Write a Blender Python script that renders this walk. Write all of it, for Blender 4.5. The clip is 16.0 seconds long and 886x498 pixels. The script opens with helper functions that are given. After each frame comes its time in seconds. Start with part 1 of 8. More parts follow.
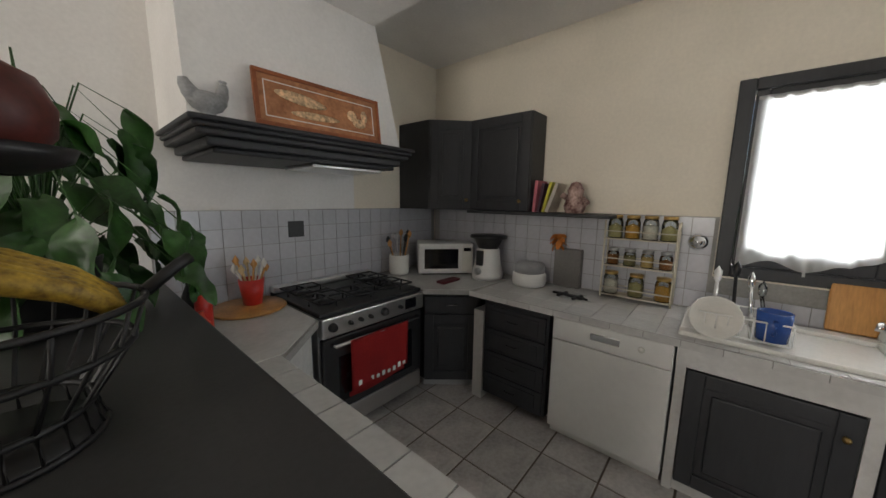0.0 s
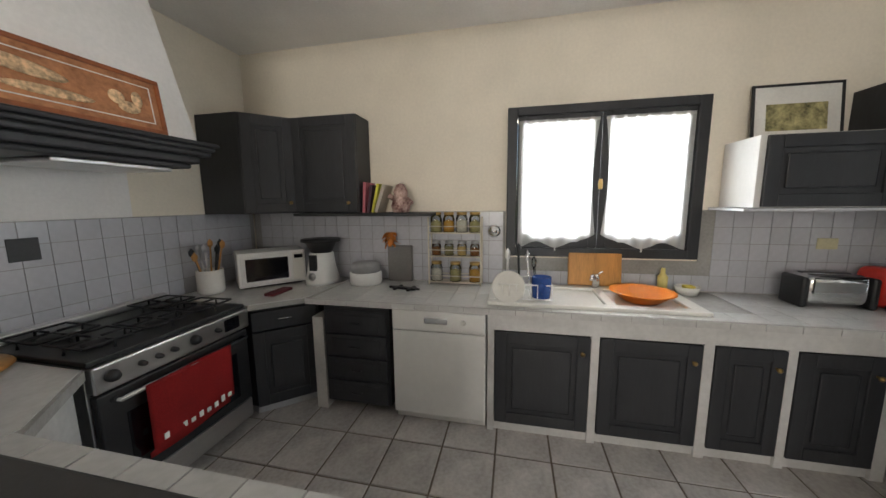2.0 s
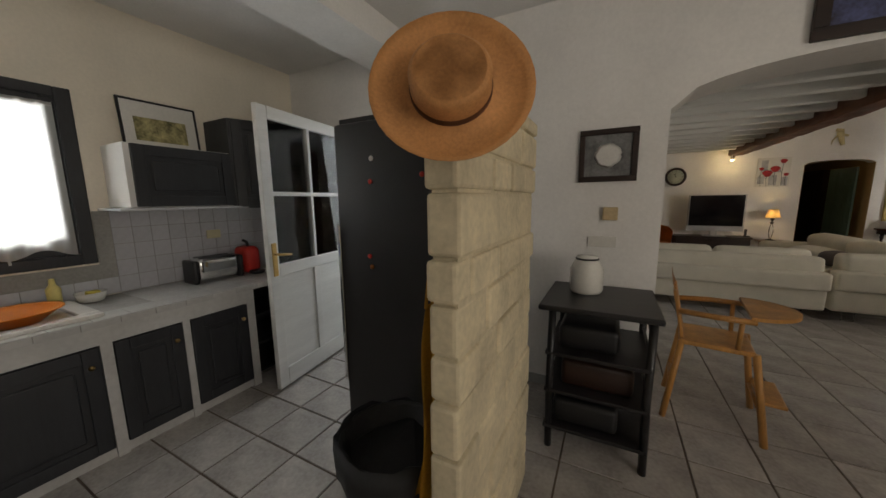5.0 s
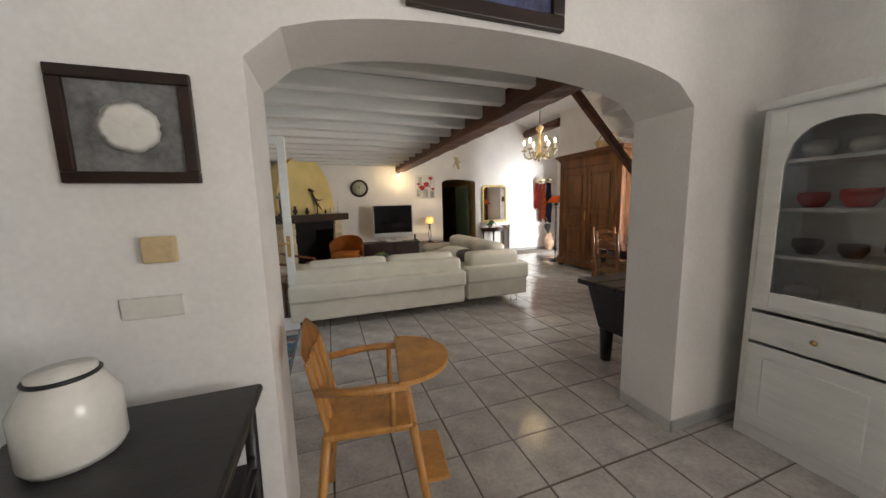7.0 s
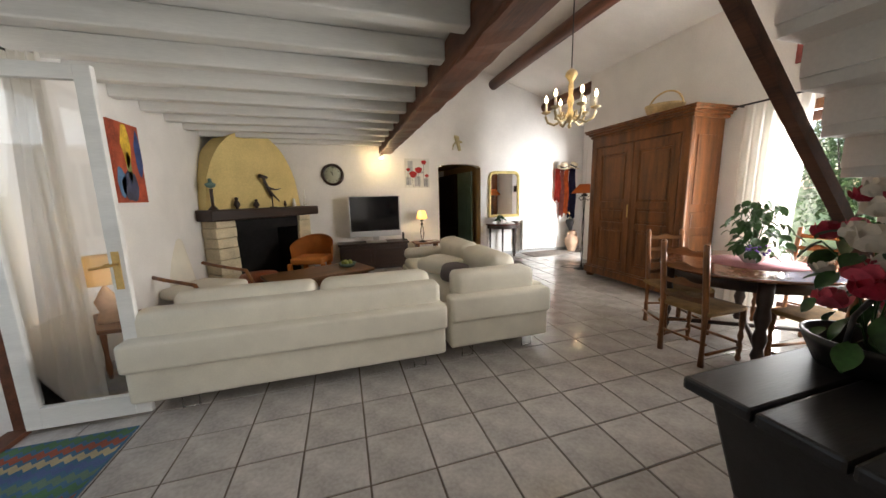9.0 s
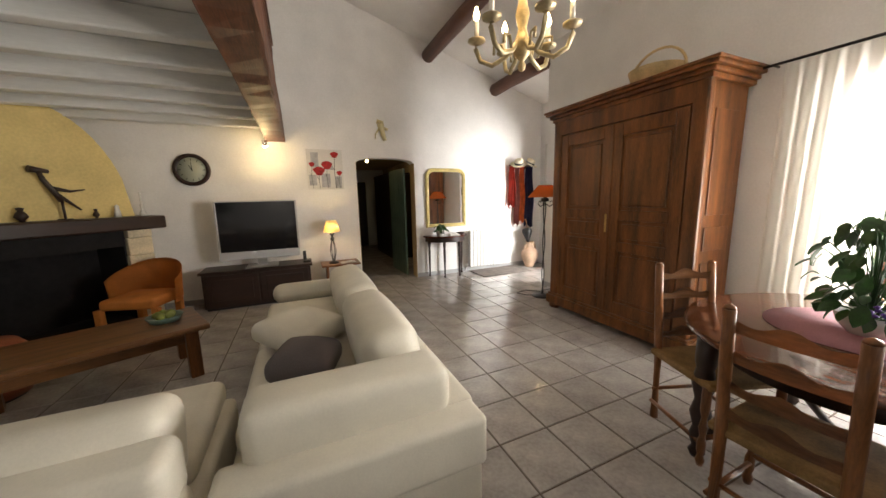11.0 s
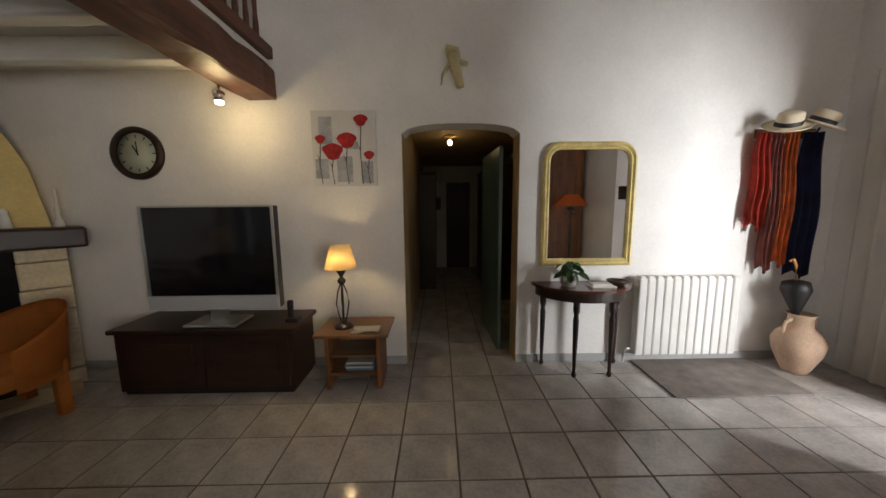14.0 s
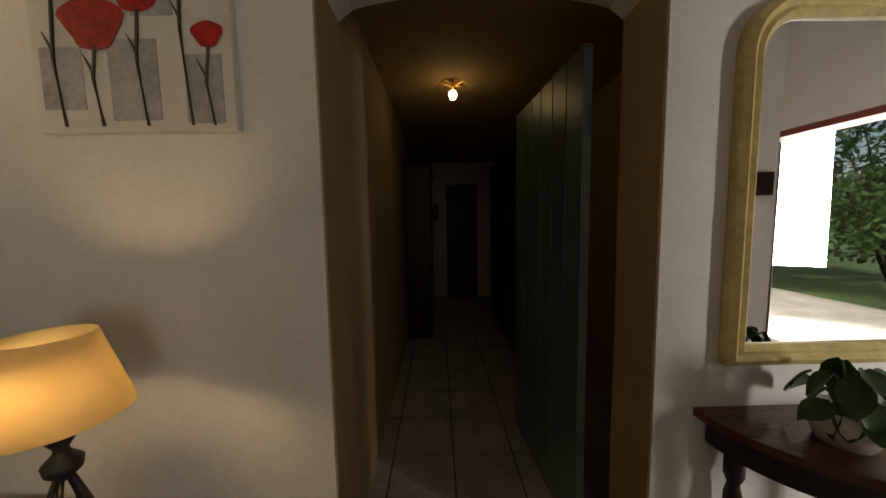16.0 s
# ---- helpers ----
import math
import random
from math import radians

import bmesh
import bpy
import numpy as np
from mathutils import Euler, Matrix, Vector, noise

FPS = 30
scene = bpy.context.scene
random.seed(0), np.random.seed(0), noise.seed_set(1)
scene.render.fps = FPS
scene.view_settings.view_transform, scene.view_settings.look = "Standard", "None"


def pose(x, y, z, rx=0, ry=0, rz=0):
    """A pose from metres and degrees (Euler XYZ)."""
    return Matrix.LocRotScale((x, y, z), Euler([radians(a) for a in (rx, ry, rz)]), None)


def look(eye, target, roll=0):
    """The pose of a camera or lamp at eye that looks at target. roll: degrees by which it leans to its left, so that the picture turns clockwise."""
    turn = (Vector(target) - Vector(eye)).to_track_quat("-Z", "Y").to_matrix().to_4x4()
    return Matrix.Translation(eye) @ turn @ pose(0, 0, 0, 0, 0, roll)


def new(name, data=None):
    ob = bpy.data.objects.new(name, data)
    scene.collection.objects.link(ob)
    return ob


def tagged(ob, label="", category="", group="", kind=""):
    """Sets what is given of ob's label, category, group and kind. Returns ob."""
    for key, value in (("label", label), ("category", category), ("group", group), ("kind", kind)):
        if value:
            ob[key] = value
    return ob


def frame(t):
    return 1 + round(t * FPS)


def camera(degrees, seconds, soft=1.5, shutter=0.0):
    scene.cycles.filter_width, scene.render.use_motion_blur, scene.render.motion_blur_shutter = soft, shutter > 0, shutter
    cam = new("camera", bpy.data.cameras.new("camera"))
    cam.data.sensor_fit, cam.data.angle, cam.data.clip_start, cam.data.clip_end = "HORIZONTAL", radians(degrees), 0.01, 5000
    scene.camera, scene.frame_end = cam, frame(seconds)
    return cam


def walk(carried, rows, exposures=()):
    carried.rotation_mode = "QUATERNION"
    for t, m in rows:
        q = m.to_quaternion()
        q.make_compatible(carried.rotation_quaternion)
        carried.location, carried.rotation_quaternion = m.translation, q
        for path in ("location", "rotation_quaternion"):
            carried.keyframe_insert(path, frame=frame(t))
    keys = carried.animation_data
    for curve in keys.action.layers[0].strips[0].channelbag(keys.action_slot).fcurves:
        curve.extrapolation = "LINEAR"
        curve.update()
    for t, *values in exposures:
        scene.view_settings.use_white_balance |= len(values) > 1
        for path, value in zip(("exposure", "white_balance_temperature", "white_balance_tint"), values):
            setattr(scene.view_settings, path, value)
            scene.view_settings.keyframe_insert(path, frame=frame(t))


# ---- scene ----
import bmesh
import math
import random
from mathutils import Matrix, Vector

EXPOSURES = [(0.0, -0.2, 6500, 10), (1.0, 0.2, 6500, 10), (2.5, 0.25, 6500, 10), (3.5, -0.15, 6550, 10), (4.5, -1.65, 6650, 10), (5.0, -0.95, 6850, 10), (7.4, 0.2, 6250, 10), (8.5, 0.3, 6250, 10), (10.0, 0.4, 6550, 10), (12.5, -0.1, 6450, 10), (13.2, -0.05, 6400, 10), (14.0, -0.75, 6250, 10), (14.5, -0.9, 6150, 10), (16.0, -1.3, 7000, 10)]
cam = camera(107.5, 16.0)
PATH = [
    (0, (3.036, 3.169, 1.447), (4.537, 4.458, 1.149), 0.8),
    (0.5, (3.038, 3.178, 1.446), (4.513, 4.497, 1.154), 0.6),
    (1, (3.038, 3.184, 1.448), (4.698, 4.258, 1.147), 0.5),
    (1.5, (3.021, 3.162, 1.439), (4.844, 3.932, 1.151), 0.3),
    (2, (2.999, 3.128, 1.433), (4.934, 3.548, 1.155), -0.6),
    (2.5, (2.955, 3.124, 1.443), (4.933, 3.086, 1.149), -0.4),
    (3, (2.897, 3.073, 1.448), (4.827, 2.646, 1.146), -1.0),
    (3.5, (2.836, 3.051, 1.425), (4.618, 2.198, 1.117), -1.0),
    (4, (2.793, 3.038, 1.433), (4.336, 1.806, 1.114), -1.3),
    (4.5, (2.674, 2.901, 1.43), (3.956, 1.404, 1.091), -2.1),
    (5, (2.52, 2.716, 1.414), (3.435, 0.962, 1.116), -0.7),
    (5.2, (2.479, 2.645, 1.406), (3.198, 0.804, 1.1), -1.1),
    (7.3, (1.902, 1.335, 1.433), (1.159, -0.502, 1.165), -1.4),
    (7.5, (1.812, 1.163, 1.416), (1.043, -0.662, 1.138), -1.4),
    (8, (1.577, 0.798, 1.435), (0.926, -1.068, 1.123), -0.5),
    (8.5, (1.331, 0.437, 1.422), (0.812, -1.469, 1.112), 0.6),
    (9, (1.092, 0.072, 1.424), (0.518, -1.817, 1.103), -1.3),
    (9.5, (0.792, -0.268, 1.449), (0.317, -2.187, 1.147), -0.2),
    (10, (0.51, -0.588, 1.476), (-0.107, -2.465, 1.167), -0.9),
    (10.2, (0.386, -0.746, 1.466), (-0.425, -2.551, 1.178), -1.5),
    (12.3, (-0.721, -2.443, 1.445), (-1.245, -4.341, 1.095), -0.4),
    (12.5, (-0.837, -2.635, 1.447), (-1.27, -4.565, 1.155), -0.2),
    (13, (-1.018, -3.12, 1.454), (-1.355, -5.063, 1.118), -0.5),
    (13.5, (-1.183, -3.604, 1.453), (-1.356, -5.57, 1.132), -1.1),
    (14, (-1.266, -4.081, 1.444), (-1.292, -6.063, 1.177), -0.5),
    (14.5, (-1.287, -4.561, 1.443), (-1.315, -6.544, 1.187), -0.8),
    (15, (-1.311, -5.05, 1.447), (-1.281, -7.038, 1.225), -0.4),
    (15.5, (-1.252, -5.520, 1.392), (-1.280, -7.507, 1.160), -0.5),
    (16, (-1.298, -5.958, 1.360), (-1.328, -7.950, 1.180), -1.0),
]
walk(cam, [(t, look(eye, target, roll)) for t, eye, target, roll in PATH], EXPOSURES)

# ---- light: sky, sun and the daylight in the openings ----
world = bpy.data.worlds.new("sky")
world.use_nodes = True
bpy.context.scene.world = world
wn = world.node_tree.nodes
sky = wn.new("ShaderNodeTexSky")
sky.sky_type = 'NISHITA'
sky.sun_disc = False
sky.sun_elevation = math.radians(52)
sky.sun_rotation = math.radians(250)
world.node_tree.links.new(sky.outputs[0], wn["Background"].inputs[0])
wn["Background"].inputs[1].default_value = 0.14


def sun_lamp():
    d = bpy.data.lights.new("sun", 'SUN')
    d.energy, d.angle, d.color = 5.0, math.radians(0.6), (1.0, 0.95, 0.86)
    ob = new("sun", d)
    # from the south-west, high
    ob.matrix_world = look((-8, -6, 13), (0, 0, 0))


def daylight(name, loc, target, w, h, power, color=(0.93, 0.97, 1.0)):
    d = bpy.data.lights.new(name, 'AREA')
    d.shape, d.size, d.size_y = 'RECTANGLE', w, h
    d.energy, d.color = power, color
    ob = new(name, d)
    ob.matrix_world = look(loc, target)


def bulb_light(name, loc, power, color=(1.0, 0.72, 0.34), r=0.03):
    d = bpy.data.lights.new(name, 'POINT')
    d.energy, d.color, d.shadow_soft_size = power, color, r
    ob = new(name, d)
    ob.location = loc


sun_lamp()
daylight("kitchen_window_daylight", (5.78, 2.54, 1.6), (3, 2.54, 1.4), 1.2, 1.0, 65)
daylight("kitchen_door_daylight", (4.35, -0.75, 1.5), (4.1, 3, 1.0), 0.8, 1.9, 32, (0.85, 0.93, 1.0))
# added lamp in an unseen west window, tilted up to brighten kitchen walls and ceiling
daylight("unseen_window_daylight", (-0.90, 3.6, 1.6), (4, 3.4, 3.6), 1.9, 1.2, 78, (1.0, 0.94, 0.86))
daylight("french_door_daylight", (4.3, -1.5, 2.3), (1.0, -2.0, 1.6), 1.6, 1.6, 7)
daylight("garden_door_daylight", (-4.35, -1.35, 1.5), (-1.0, -5.2, 3.5), 2.0, 1.9, 440, (1.0, 0.95, 0.88))
daylight("entrance_daylight", (-5.9, -3.35, 1.6), (-3.6, -6.9, 1.8), 1.2, 1.9, 720, (1.0, 0.98, 0.95))


# ---- materials ----
def rgb(c):
    return (c[0], c[1], c[2], 1.0)


def mat(name, base, rough=0.6, metal=0.0, vary=0.12, scale=3.0, grain=60.0, bump=0.15, stretch=(1, 1, 1), spec=0.5, piece=0.0, second=None, coat=0.0):
    """Two scales of variation over a base colour, with fine relief."""
    m = bpy.data.materials.new(name)
    m.use_nodes = True
    n, l = m.node_tree.nodes, m.node_tree.links
    b = n["Principled BSDF"]
    b.inputs["Roughness"].default_value = rough
    b.inputs["Metallic"].default_value = metal
    b.inputs["Specular IOR Level"].default_value = spec
    b.inputs["Coat Weight"].default_value = coat
    tc = n.new("ShaderNodeTexCoord")
    mp = n.new("ShaderNodeMapping")
    mp.inputs["Scale"].default_value = stretch
    l.new(tc.outputs["Object"], mp.inputs[0])
    big, fine = n.new("ShaderNodeTexNoise"), n.new("ShaderNodeTexNoise")
    big.inputs["Scale"].default_value, fine.inputs["Scale"].default_value = scale, grain
    big.inputs["Detail"].default_value, fine.inputs["Detail"].default_value = 4, 3
    l.new(mp.outputs[0], big.inputs[0])
    l.new(mp.outputs[0], fine.inputs[0])
    add = n.new("ShaderNodeMath")
    add.operation = 'MULTIPLY_ADD'
    l.new(big.outputs[0], add.inputs[0])
    add.inputs[1].default_value = 0.65
    half = n.new("ShaderNodeMath")
    half.operation = 'MULTIPLY'
    half.inputs[1].default_value = 0.35
    l.new(fine.outputs[0], half.inputs[0])
    l.new(half.outputs[0], add.inputs[2])
    ramp = n.new("ShaderNodeValToRGB")
    lo = [max(0, c * (1 - 1.6 * vary)) for c in base]
    hi = second or [min(1, c * (1 + 1.6 * vary)) for c in base]
    ramp.color_ramp.elements[0].position, ramp.color_ramp.elements[1].position = 0.32, 0.68
    ramp.color_ramp.elements[0].color, ramp.color_ramp.elements[1].color = rgb(lo), rgb(hi)
    l.new(add.outputs[0], ramp.inputs[0])
    out = ramp.outputs[0]
    if piece:
        info = n.new("ShaderNodeObjectInfo")
        hsv = n.new("ShaderNodeHueSaturation")
        mr = n.new("ShaderNodeMapRange")
        mr.inputs[3].default_value, mr.inputs[4].default_value = 1 - piece, 1 + piece
        l.new(info.outputs["Random"], mr.inputs[0])
        l.new(mr.outputs[0], hsv.inputs["Value"])
        l.new(out, hsv.inputs["Color"])
        out = hsv.outputs[0]
    l.new(out, b.inputs["Base Color"])
    if bump:
        bp = n.new("ShaderNodeBump")
        bp.inputs["Strength"].default_value = bump
        bp.inputs["Distance"].default_value = 0.004
        l.new(add.outputs[0], bp.inputs["Height"])
        l.new(bp.outputs[0], b.inputs["Normal"])
    return m


def glow(name, color, strength):
    m = bpy.data.materials.new(name)
    m.use_nodes = True
    b = m.node_tree.nodes["Principled BSDF"]
    b.inputs["Base Color"].default_value = rgb(color)
    b.inputs["Emission Color"].default_value = rgb(color)
    b.inputs["Emission Strength"].default_value = strength
    return m


def glass_mat(name, tint=(1, 1, 1), rough=0.0, mix=0.12):
    m = bpy.data.materials.new(name)
    m.use_nodes = True
    n, l = m.node_tree.nodes, m.node_tree.links
    n.remove(n["Principled BSDF"])
    tr, gl, mx = n.new("ShaderNodeBsdfTransparent"), n.new("ShaderNodeBsdfGlossy"), n.new("ShaderNodeMixShader")
    fr = n.new("ShaderNodeFresnel")
    fr.inputs[0].default_value = 1.5
    tr.inputs[0].default_value = rgb(tint)
    gl.inputs["Roughness"].default_value = rough
    l.new(fr.outputs[0], mx.inputs[0])
    l.new(tr.outputs[0], mx.inputs[1])
    l.new(gl.outputs[0], mx.inputs[2])
    l.new(mx.outputs[0], n["Material Output"].inputs[0])
    return m


def sheer_mat(name, color=(0.9, 0.9, 0.88), clear=0.35):
    """Thin cloth that lets light through."""
    m = bpy.data.materials.new(name)
    m.use_nodes = True
    n, l = m.node_tree.nodes, m.node_tree.links
    n.remove(n["Principled BSDF"])
    df, tl, tr = n.new("ShaderNodeBsdfDiffuse"), n.new("ShaderNodeBsdfTranslucent"), n.new("ShaderNodeBsdfTransparent")
    a, b = n.new("ShaderNodeMixShader"), n.new("ShaderNodeMixShader")
    noise, tc, mr = n.new("ShaderNodeTexNoise"), n.new("ShaderNodeTexCoord"), n.new("ShaderNodeMapRange")
    noise.inputs["Scale"].default_value = 14
    l.new(tc.outputs["Object"], noise.inputs[0])
    l.new(noise.outputs[0], mr.inputs[0])
    mr.inputs[3].default_value, mr.inputs[4].default_value = clear * 0.7, clear * 1.3
    df.inputs[0].default_value = rgb(color)
    tl.inputs[0].default_value = rgb(color)
    a.inputs[0].default_value = 0.6
    l.new(df.outputs[0], a.inputs[1])
    l.new(tl.outputs[0], a.inputs[2])
    l.new(mr.outputs[0], b.inputs[0])
    l.new(a.outputs[0], b.inputs[1])
    l.new(tr.outputs[0], b.inputs[2])
    l.new(b.outputs[0], n["Material Output"].inputs[0])
    return m


PLASTER = mat("white_plaster", (0.82, 0.80, 0.775), 0.85, vary=0.05, scale=2.2, grain=55, bump=0.35)
CREAM = mat("cream_plaster", (0.82, 0.75, 0.63), 0.85, vary=0.05, scale=2.0, grain=50, bump=0.35)
YELLOW = mat("ochre_plaster", (0.66, 0.52, 0.22), 0.85, vary=0.10, scale=2.5, grain=40, bump=0.4)
RENDER_OUT = mat("outside_render", (0.78, 0.71, 0.56), 0.9, vary=0.08, scale=3, grain=80, bump=0.5)
TILE = mat("floor_tile", (0.44, 0.41, 0.385), 0.14, vary=0.17, scale=5, grain=45, bump=0.05, piece=0.07)
GROUT = mat("floor_grout", (0.12, 0.09, 0.068), 0.9, vary=0.2, grain=90)
WTILE = mat("wall_tile", (0.50, 0.50, 0.53), 0.22, vary=0.06, scale=4, grain=30, bump=0.06, piece=0.05)
CTILE = mat("counter_tile", (0.55, 0.54, 0.52), 0.25, vary=0.07, scale=5, grain=40, bump=0.06, piece=0.05)
CGROUT = mat("counter_grout", (0.30, 0.29, 0.27), 0.9, vary=0.15)
CHARCOAL = mat("charcoal_paint", (0.024, 0.025, 0.028), 0.5, vary=0.2, scale=4, grain=70, bump=0.12, stretch=(1, 1, 0.15))
BAR = mat("bar_top", (0.03, 0.03, 0.031), 0.5, vary=0.15, grain=80)
WOOD = mat("walnut", (0.19, 0.072, 0.022), 0.36, vary=0.38, scale=2.6, grain=34, bump=0.12, stretch=(5, 5, 0.6))
OLDWOOD = mat("old_walnut", (0.15, 0.053, 0.014), 0.34, vary=0.45, scale=2.6, grain=34, bump=0.14, stretch=(5, 5, 0.6))
WOODH = mat("walnut_along", (0.17, 0.075, 0.028), 0.35, vary=0.35, scale=2.6, grain=34, bump=0.12, stretch=(0.6, 5, 5))
DARKWOOD = mat("dark_wood", (0.024, 0.010, 0.006), 0.42, vary=0.35, scale=3, grain=40, bump=0.15, stretch=(0.6, 5, 5))
BLACKWOOD = mat("black_oak", (0.012, 0.011, 0.012), 0.38, vary=0.35, scale=5, grain=40, bump=0.3, stretch=(0.6, 4, 4))
BEAM = mat("stained_beam", (0.105, 0.036, 0.016), 0.5, vary=0.4, scale=2.5, grain=25, bump=0.6, stretch=(5, 0.5, 5))
PINE = mat("honey_pine", (0.50, 0.24, 0.065), 0.33, vary=0.2, scale=3, grain=30, bump=0.08, stretch=(4, 4, 0.6))
WHITEWOOD = mat("white_painted_wood", (0.74, 0.74, 0.72), 0.5, vary=0.06, scale=3, grain=40, bump=0.2, stretch=(0.5, 4, 4))
WHITE = mat("white_enamel", (0.74, 0.73, 0.70), 0.32, vary=0.03, grain=30, bump=0.02)
CERAMIC = mat("ceramic", (0.72, 0.70, 0.65), 0.2, vary=0.05, bump=0.03)
LEATHER = mat("cream_leather", (0.70, 0.66, 0.56), 0.45, vary=0.05, scale=6, grain=110, bump=0.3)
ORANGE = mat("orange_fabric", (0.55, 0.19, 0.035), 0.75, vary=0.15, scale=5, grain=140, bump=0.3)
RED = mat("red_enamel", (0.55, 0.03, 0.02), 0.35, vary=0.12)
REDCLOTH = mat("red_cloth", (0.48, 0.02, 0.02), 0.85, vary=0.18, grain=160, bump=0.4)
REDPAINT = mat("red_brown_paint", (0.26, 0.055, 0.045), 0.5, vary=0.15, grain=60)
STEEL = mat("brushed_steel", (0.55, 0.55, 0.55), 0.28, metal=1.0, vary=0.08, grain=90, stretch=(0.3, 6, 6))
CHROME = mat("chrome", (0.8, 0.8, 0.8), 0.1, metal=1.0, vary=0.02, bump=0)
BLACK = mat("black_iron", (0.012, 0.012, 0.013), 0.45, vary=0.2, grain=60)
SCREEN = mat("screen_glass", (0.006, 0.006, 0.008), 0.09, vary=0.1, bump=0)
SOOT = mat("soot", (0.008, 0.007, 0.007), 0.95, vary=0.4, grain=20)
FRIDGE = mat("slate_fridge", (0.030, 0.029, 0.030), 0.38, metal=0.2, vary=0.1, grain=120, bump=0.03)
BRASS = mat("aged_brass", (0.62, 0.42, 0.16), 0.32, metal=1.0, vary=0.15)
GILT = mat("cream_gilt", (0.62, 0.50, 0.20), 0.42, vary=0.18, scale=8, grain=50)
MIRROR = mat("mirror_glass", (0.9, 0.9, 0.9), 0.01, metal=1.0, vary=0.0, bump=0)
GLASS = glass_mat("window_glass")
JARGLASS = glass_mat("jar_glass", (0.9, 0.93, 0.92))
SHEER = sheer_mat("white_voile", (0.92, 0.92, 0.90), 0.25)
LINEN = sheer_mat("linen_curtain", (0.85, 0.83, 0.78), 0.12)
SHADE = sheer_mat("amber_shade", (0.84, 0.70, 0.44), 0.02)
ORSHADE = sheer_mat("orange_shade", (0.55, 0.20, 0.07), 0.02)
LEAF = mat("leaf", (0.022, 0.075, 0.012), 0.42, vary=0.4, scale=9, grain=60)
HEDGE = mat("hedge_leaf", (0.06, 0.12, 0.03), 0.6, vary=0.45, scale=3, grain=30)
RUSH = mat("rush_weave", (0.24, 0.14, 0.05), 0.8, vary=0.25, scale=10, grain=110, bump=0.6)
HENGREY = mat("grey_glaze", (0.30, 0.30, 0.30), 0.35, vary=0.2, scale=12)
STRAW = mat("straw", (0.62, 0.46, 0.24), 0.8, vary=0.2, scale=10, grain=130, bump=0.5)
BROWNHAT = mat("tan_felt", (0.50, 0.23, 0.08), 0.75, vary=0.18, scale=6, grain=120, bump=0.4)
TERRA = mat("pale_terracotta", (0.60, 0.42, 0.29), 0.7, vary=0.15, scale=6, grain=50)
LIMESTONE = mat("limestone", (0.62, 0.53, 0.36), 0.85, vary=0.16, scale=5, grain=45, bump=0.6, piece=0.1)
GREENPAINT = mat("grey_green_paint", (0.10, 0.17, 0.145), 0.35, vary=0.15, grain=40)
GRAVEL = mat("pale_terrace", (0.50, 0.47, 0.41), 0.9, vary=0.2, scale=2, grain=40)
GRASS = mat("grass", (0.10, 0.16, 0.05), 0.9, vary=0.35, scale=0.6, grain=12)
PAPER = mat("paper", (0.72, 0.70, 0.66), 0.8, vary=0.06)
PATINA = mat("pale_patina_brass", (0.40, 0.33, 0.20), 0.42, metal=0.5, vary=0.25, scale=14, grain=60)
TAN = mat("tan_distemper", (0.42, 0.30, 0.15), 0.8, vary=0.10, scale=2, grain=45, bump=0.3)
SKIRT = mat("grey_skirting", (0.40, 0.40, 0.40), 0.35, vary=0.1)


# ---- builders ----
def B():
    return bmesh.new()


def box(bm, x0, y0, z0, x1, y1, z1, bev=0.0, m=None):
    r = bmesh.ops.create_cube(bm, size=1.0)
    vs = r["verts"]
    M = Matrix.Translation(((x0 + x1) / 2, (y0 + y1) / 2, (z0 + z1) / 2)) @ Matrix.Diagonal((abs(x1 - x0), abs(y1 - y0), abs(z1 - z0), 1))
    bmesh.ops.transform(bm, matrix=(m @ M) if m else M, verts=vs)
    if bev:
        es = list({e for v in vs for e in v.link_edges})
        bmesh.ops.bevel(bm, geom=es, offset=bev, segments=2, affect='EDGES', profile=0.5)
    return bm


def lathe(bm, prof, seg=20, m=None, squash=1.0):
    """Turn a profile of (radius, height) about z."""
    rings = []
    for r, h in prof:
        ring = []
        for i in range(seg):
            a = 2 * math.pi * i / seg
            p = Vector((r * math.cos(a), squash * r * math.sin(a), h))
            ring.append(bm.verts.new(m @ p if m else p))
        rings.append(ring)
    for a, b in zip(rings, rings[1:]):
        for i in range(seg):
            j = (i + 1) % seg
            f = bm.faces.new((a[i], a[j], b[j], b[i]))
            f.smooth = True
    (ra, ha), (rb, hb) = prof[0], prof[-1]
    hollow = ra > 0 and abs(ra - rb) < 0.02 and abs(ha - hb) < 0.05
    for ring, flip in () if hollow else ((rings[0], True), (rings[-1], False)):
        if (ring[0].co - ring[seg // 2].co).length > 1e-4:
            bm.faces.new(ring[::-1] if flip else ring)
    return bm


def tube(bm, pts, r, seg=8, r2=None):
    """A round bar along points; it may taper."""
    pts = [Vector(p) for p in pts]
    rings = []
    n = len(pts)
    for k, p in enumerate(pts):
        d = (pts[min(k + 1, n - 1)] - pts[max(k - 1, 0)]).normalized()
        u = d.cross(Vector((0, 0, 1)))
        if u.length < 0.05:
            u = d.cross(Vector((1, 0, 0)))
        u.normalize()
        v = d.cross(u)
        rr = r if r2 is None else r + (r2 - r) * k / (n - 1)
        rings.append([bm.verts.new(p + rr * (math.cos(2 * math.pi * i / seg) * u + math.sin(2 * math.pi * i / seg) * v)) for i in range(seg)])
    for a, b in zip(rings, rings[1:]):
        for i in range(seg):
            f = bm.faces.new((a[i], a[(i + 1) % seg], b[(i + 1) % seg], b[i]))
            f.smooth = True
    bm.faces.new(rings[0])
    bm.faces.new(rings[-1][::-1])
    return bm


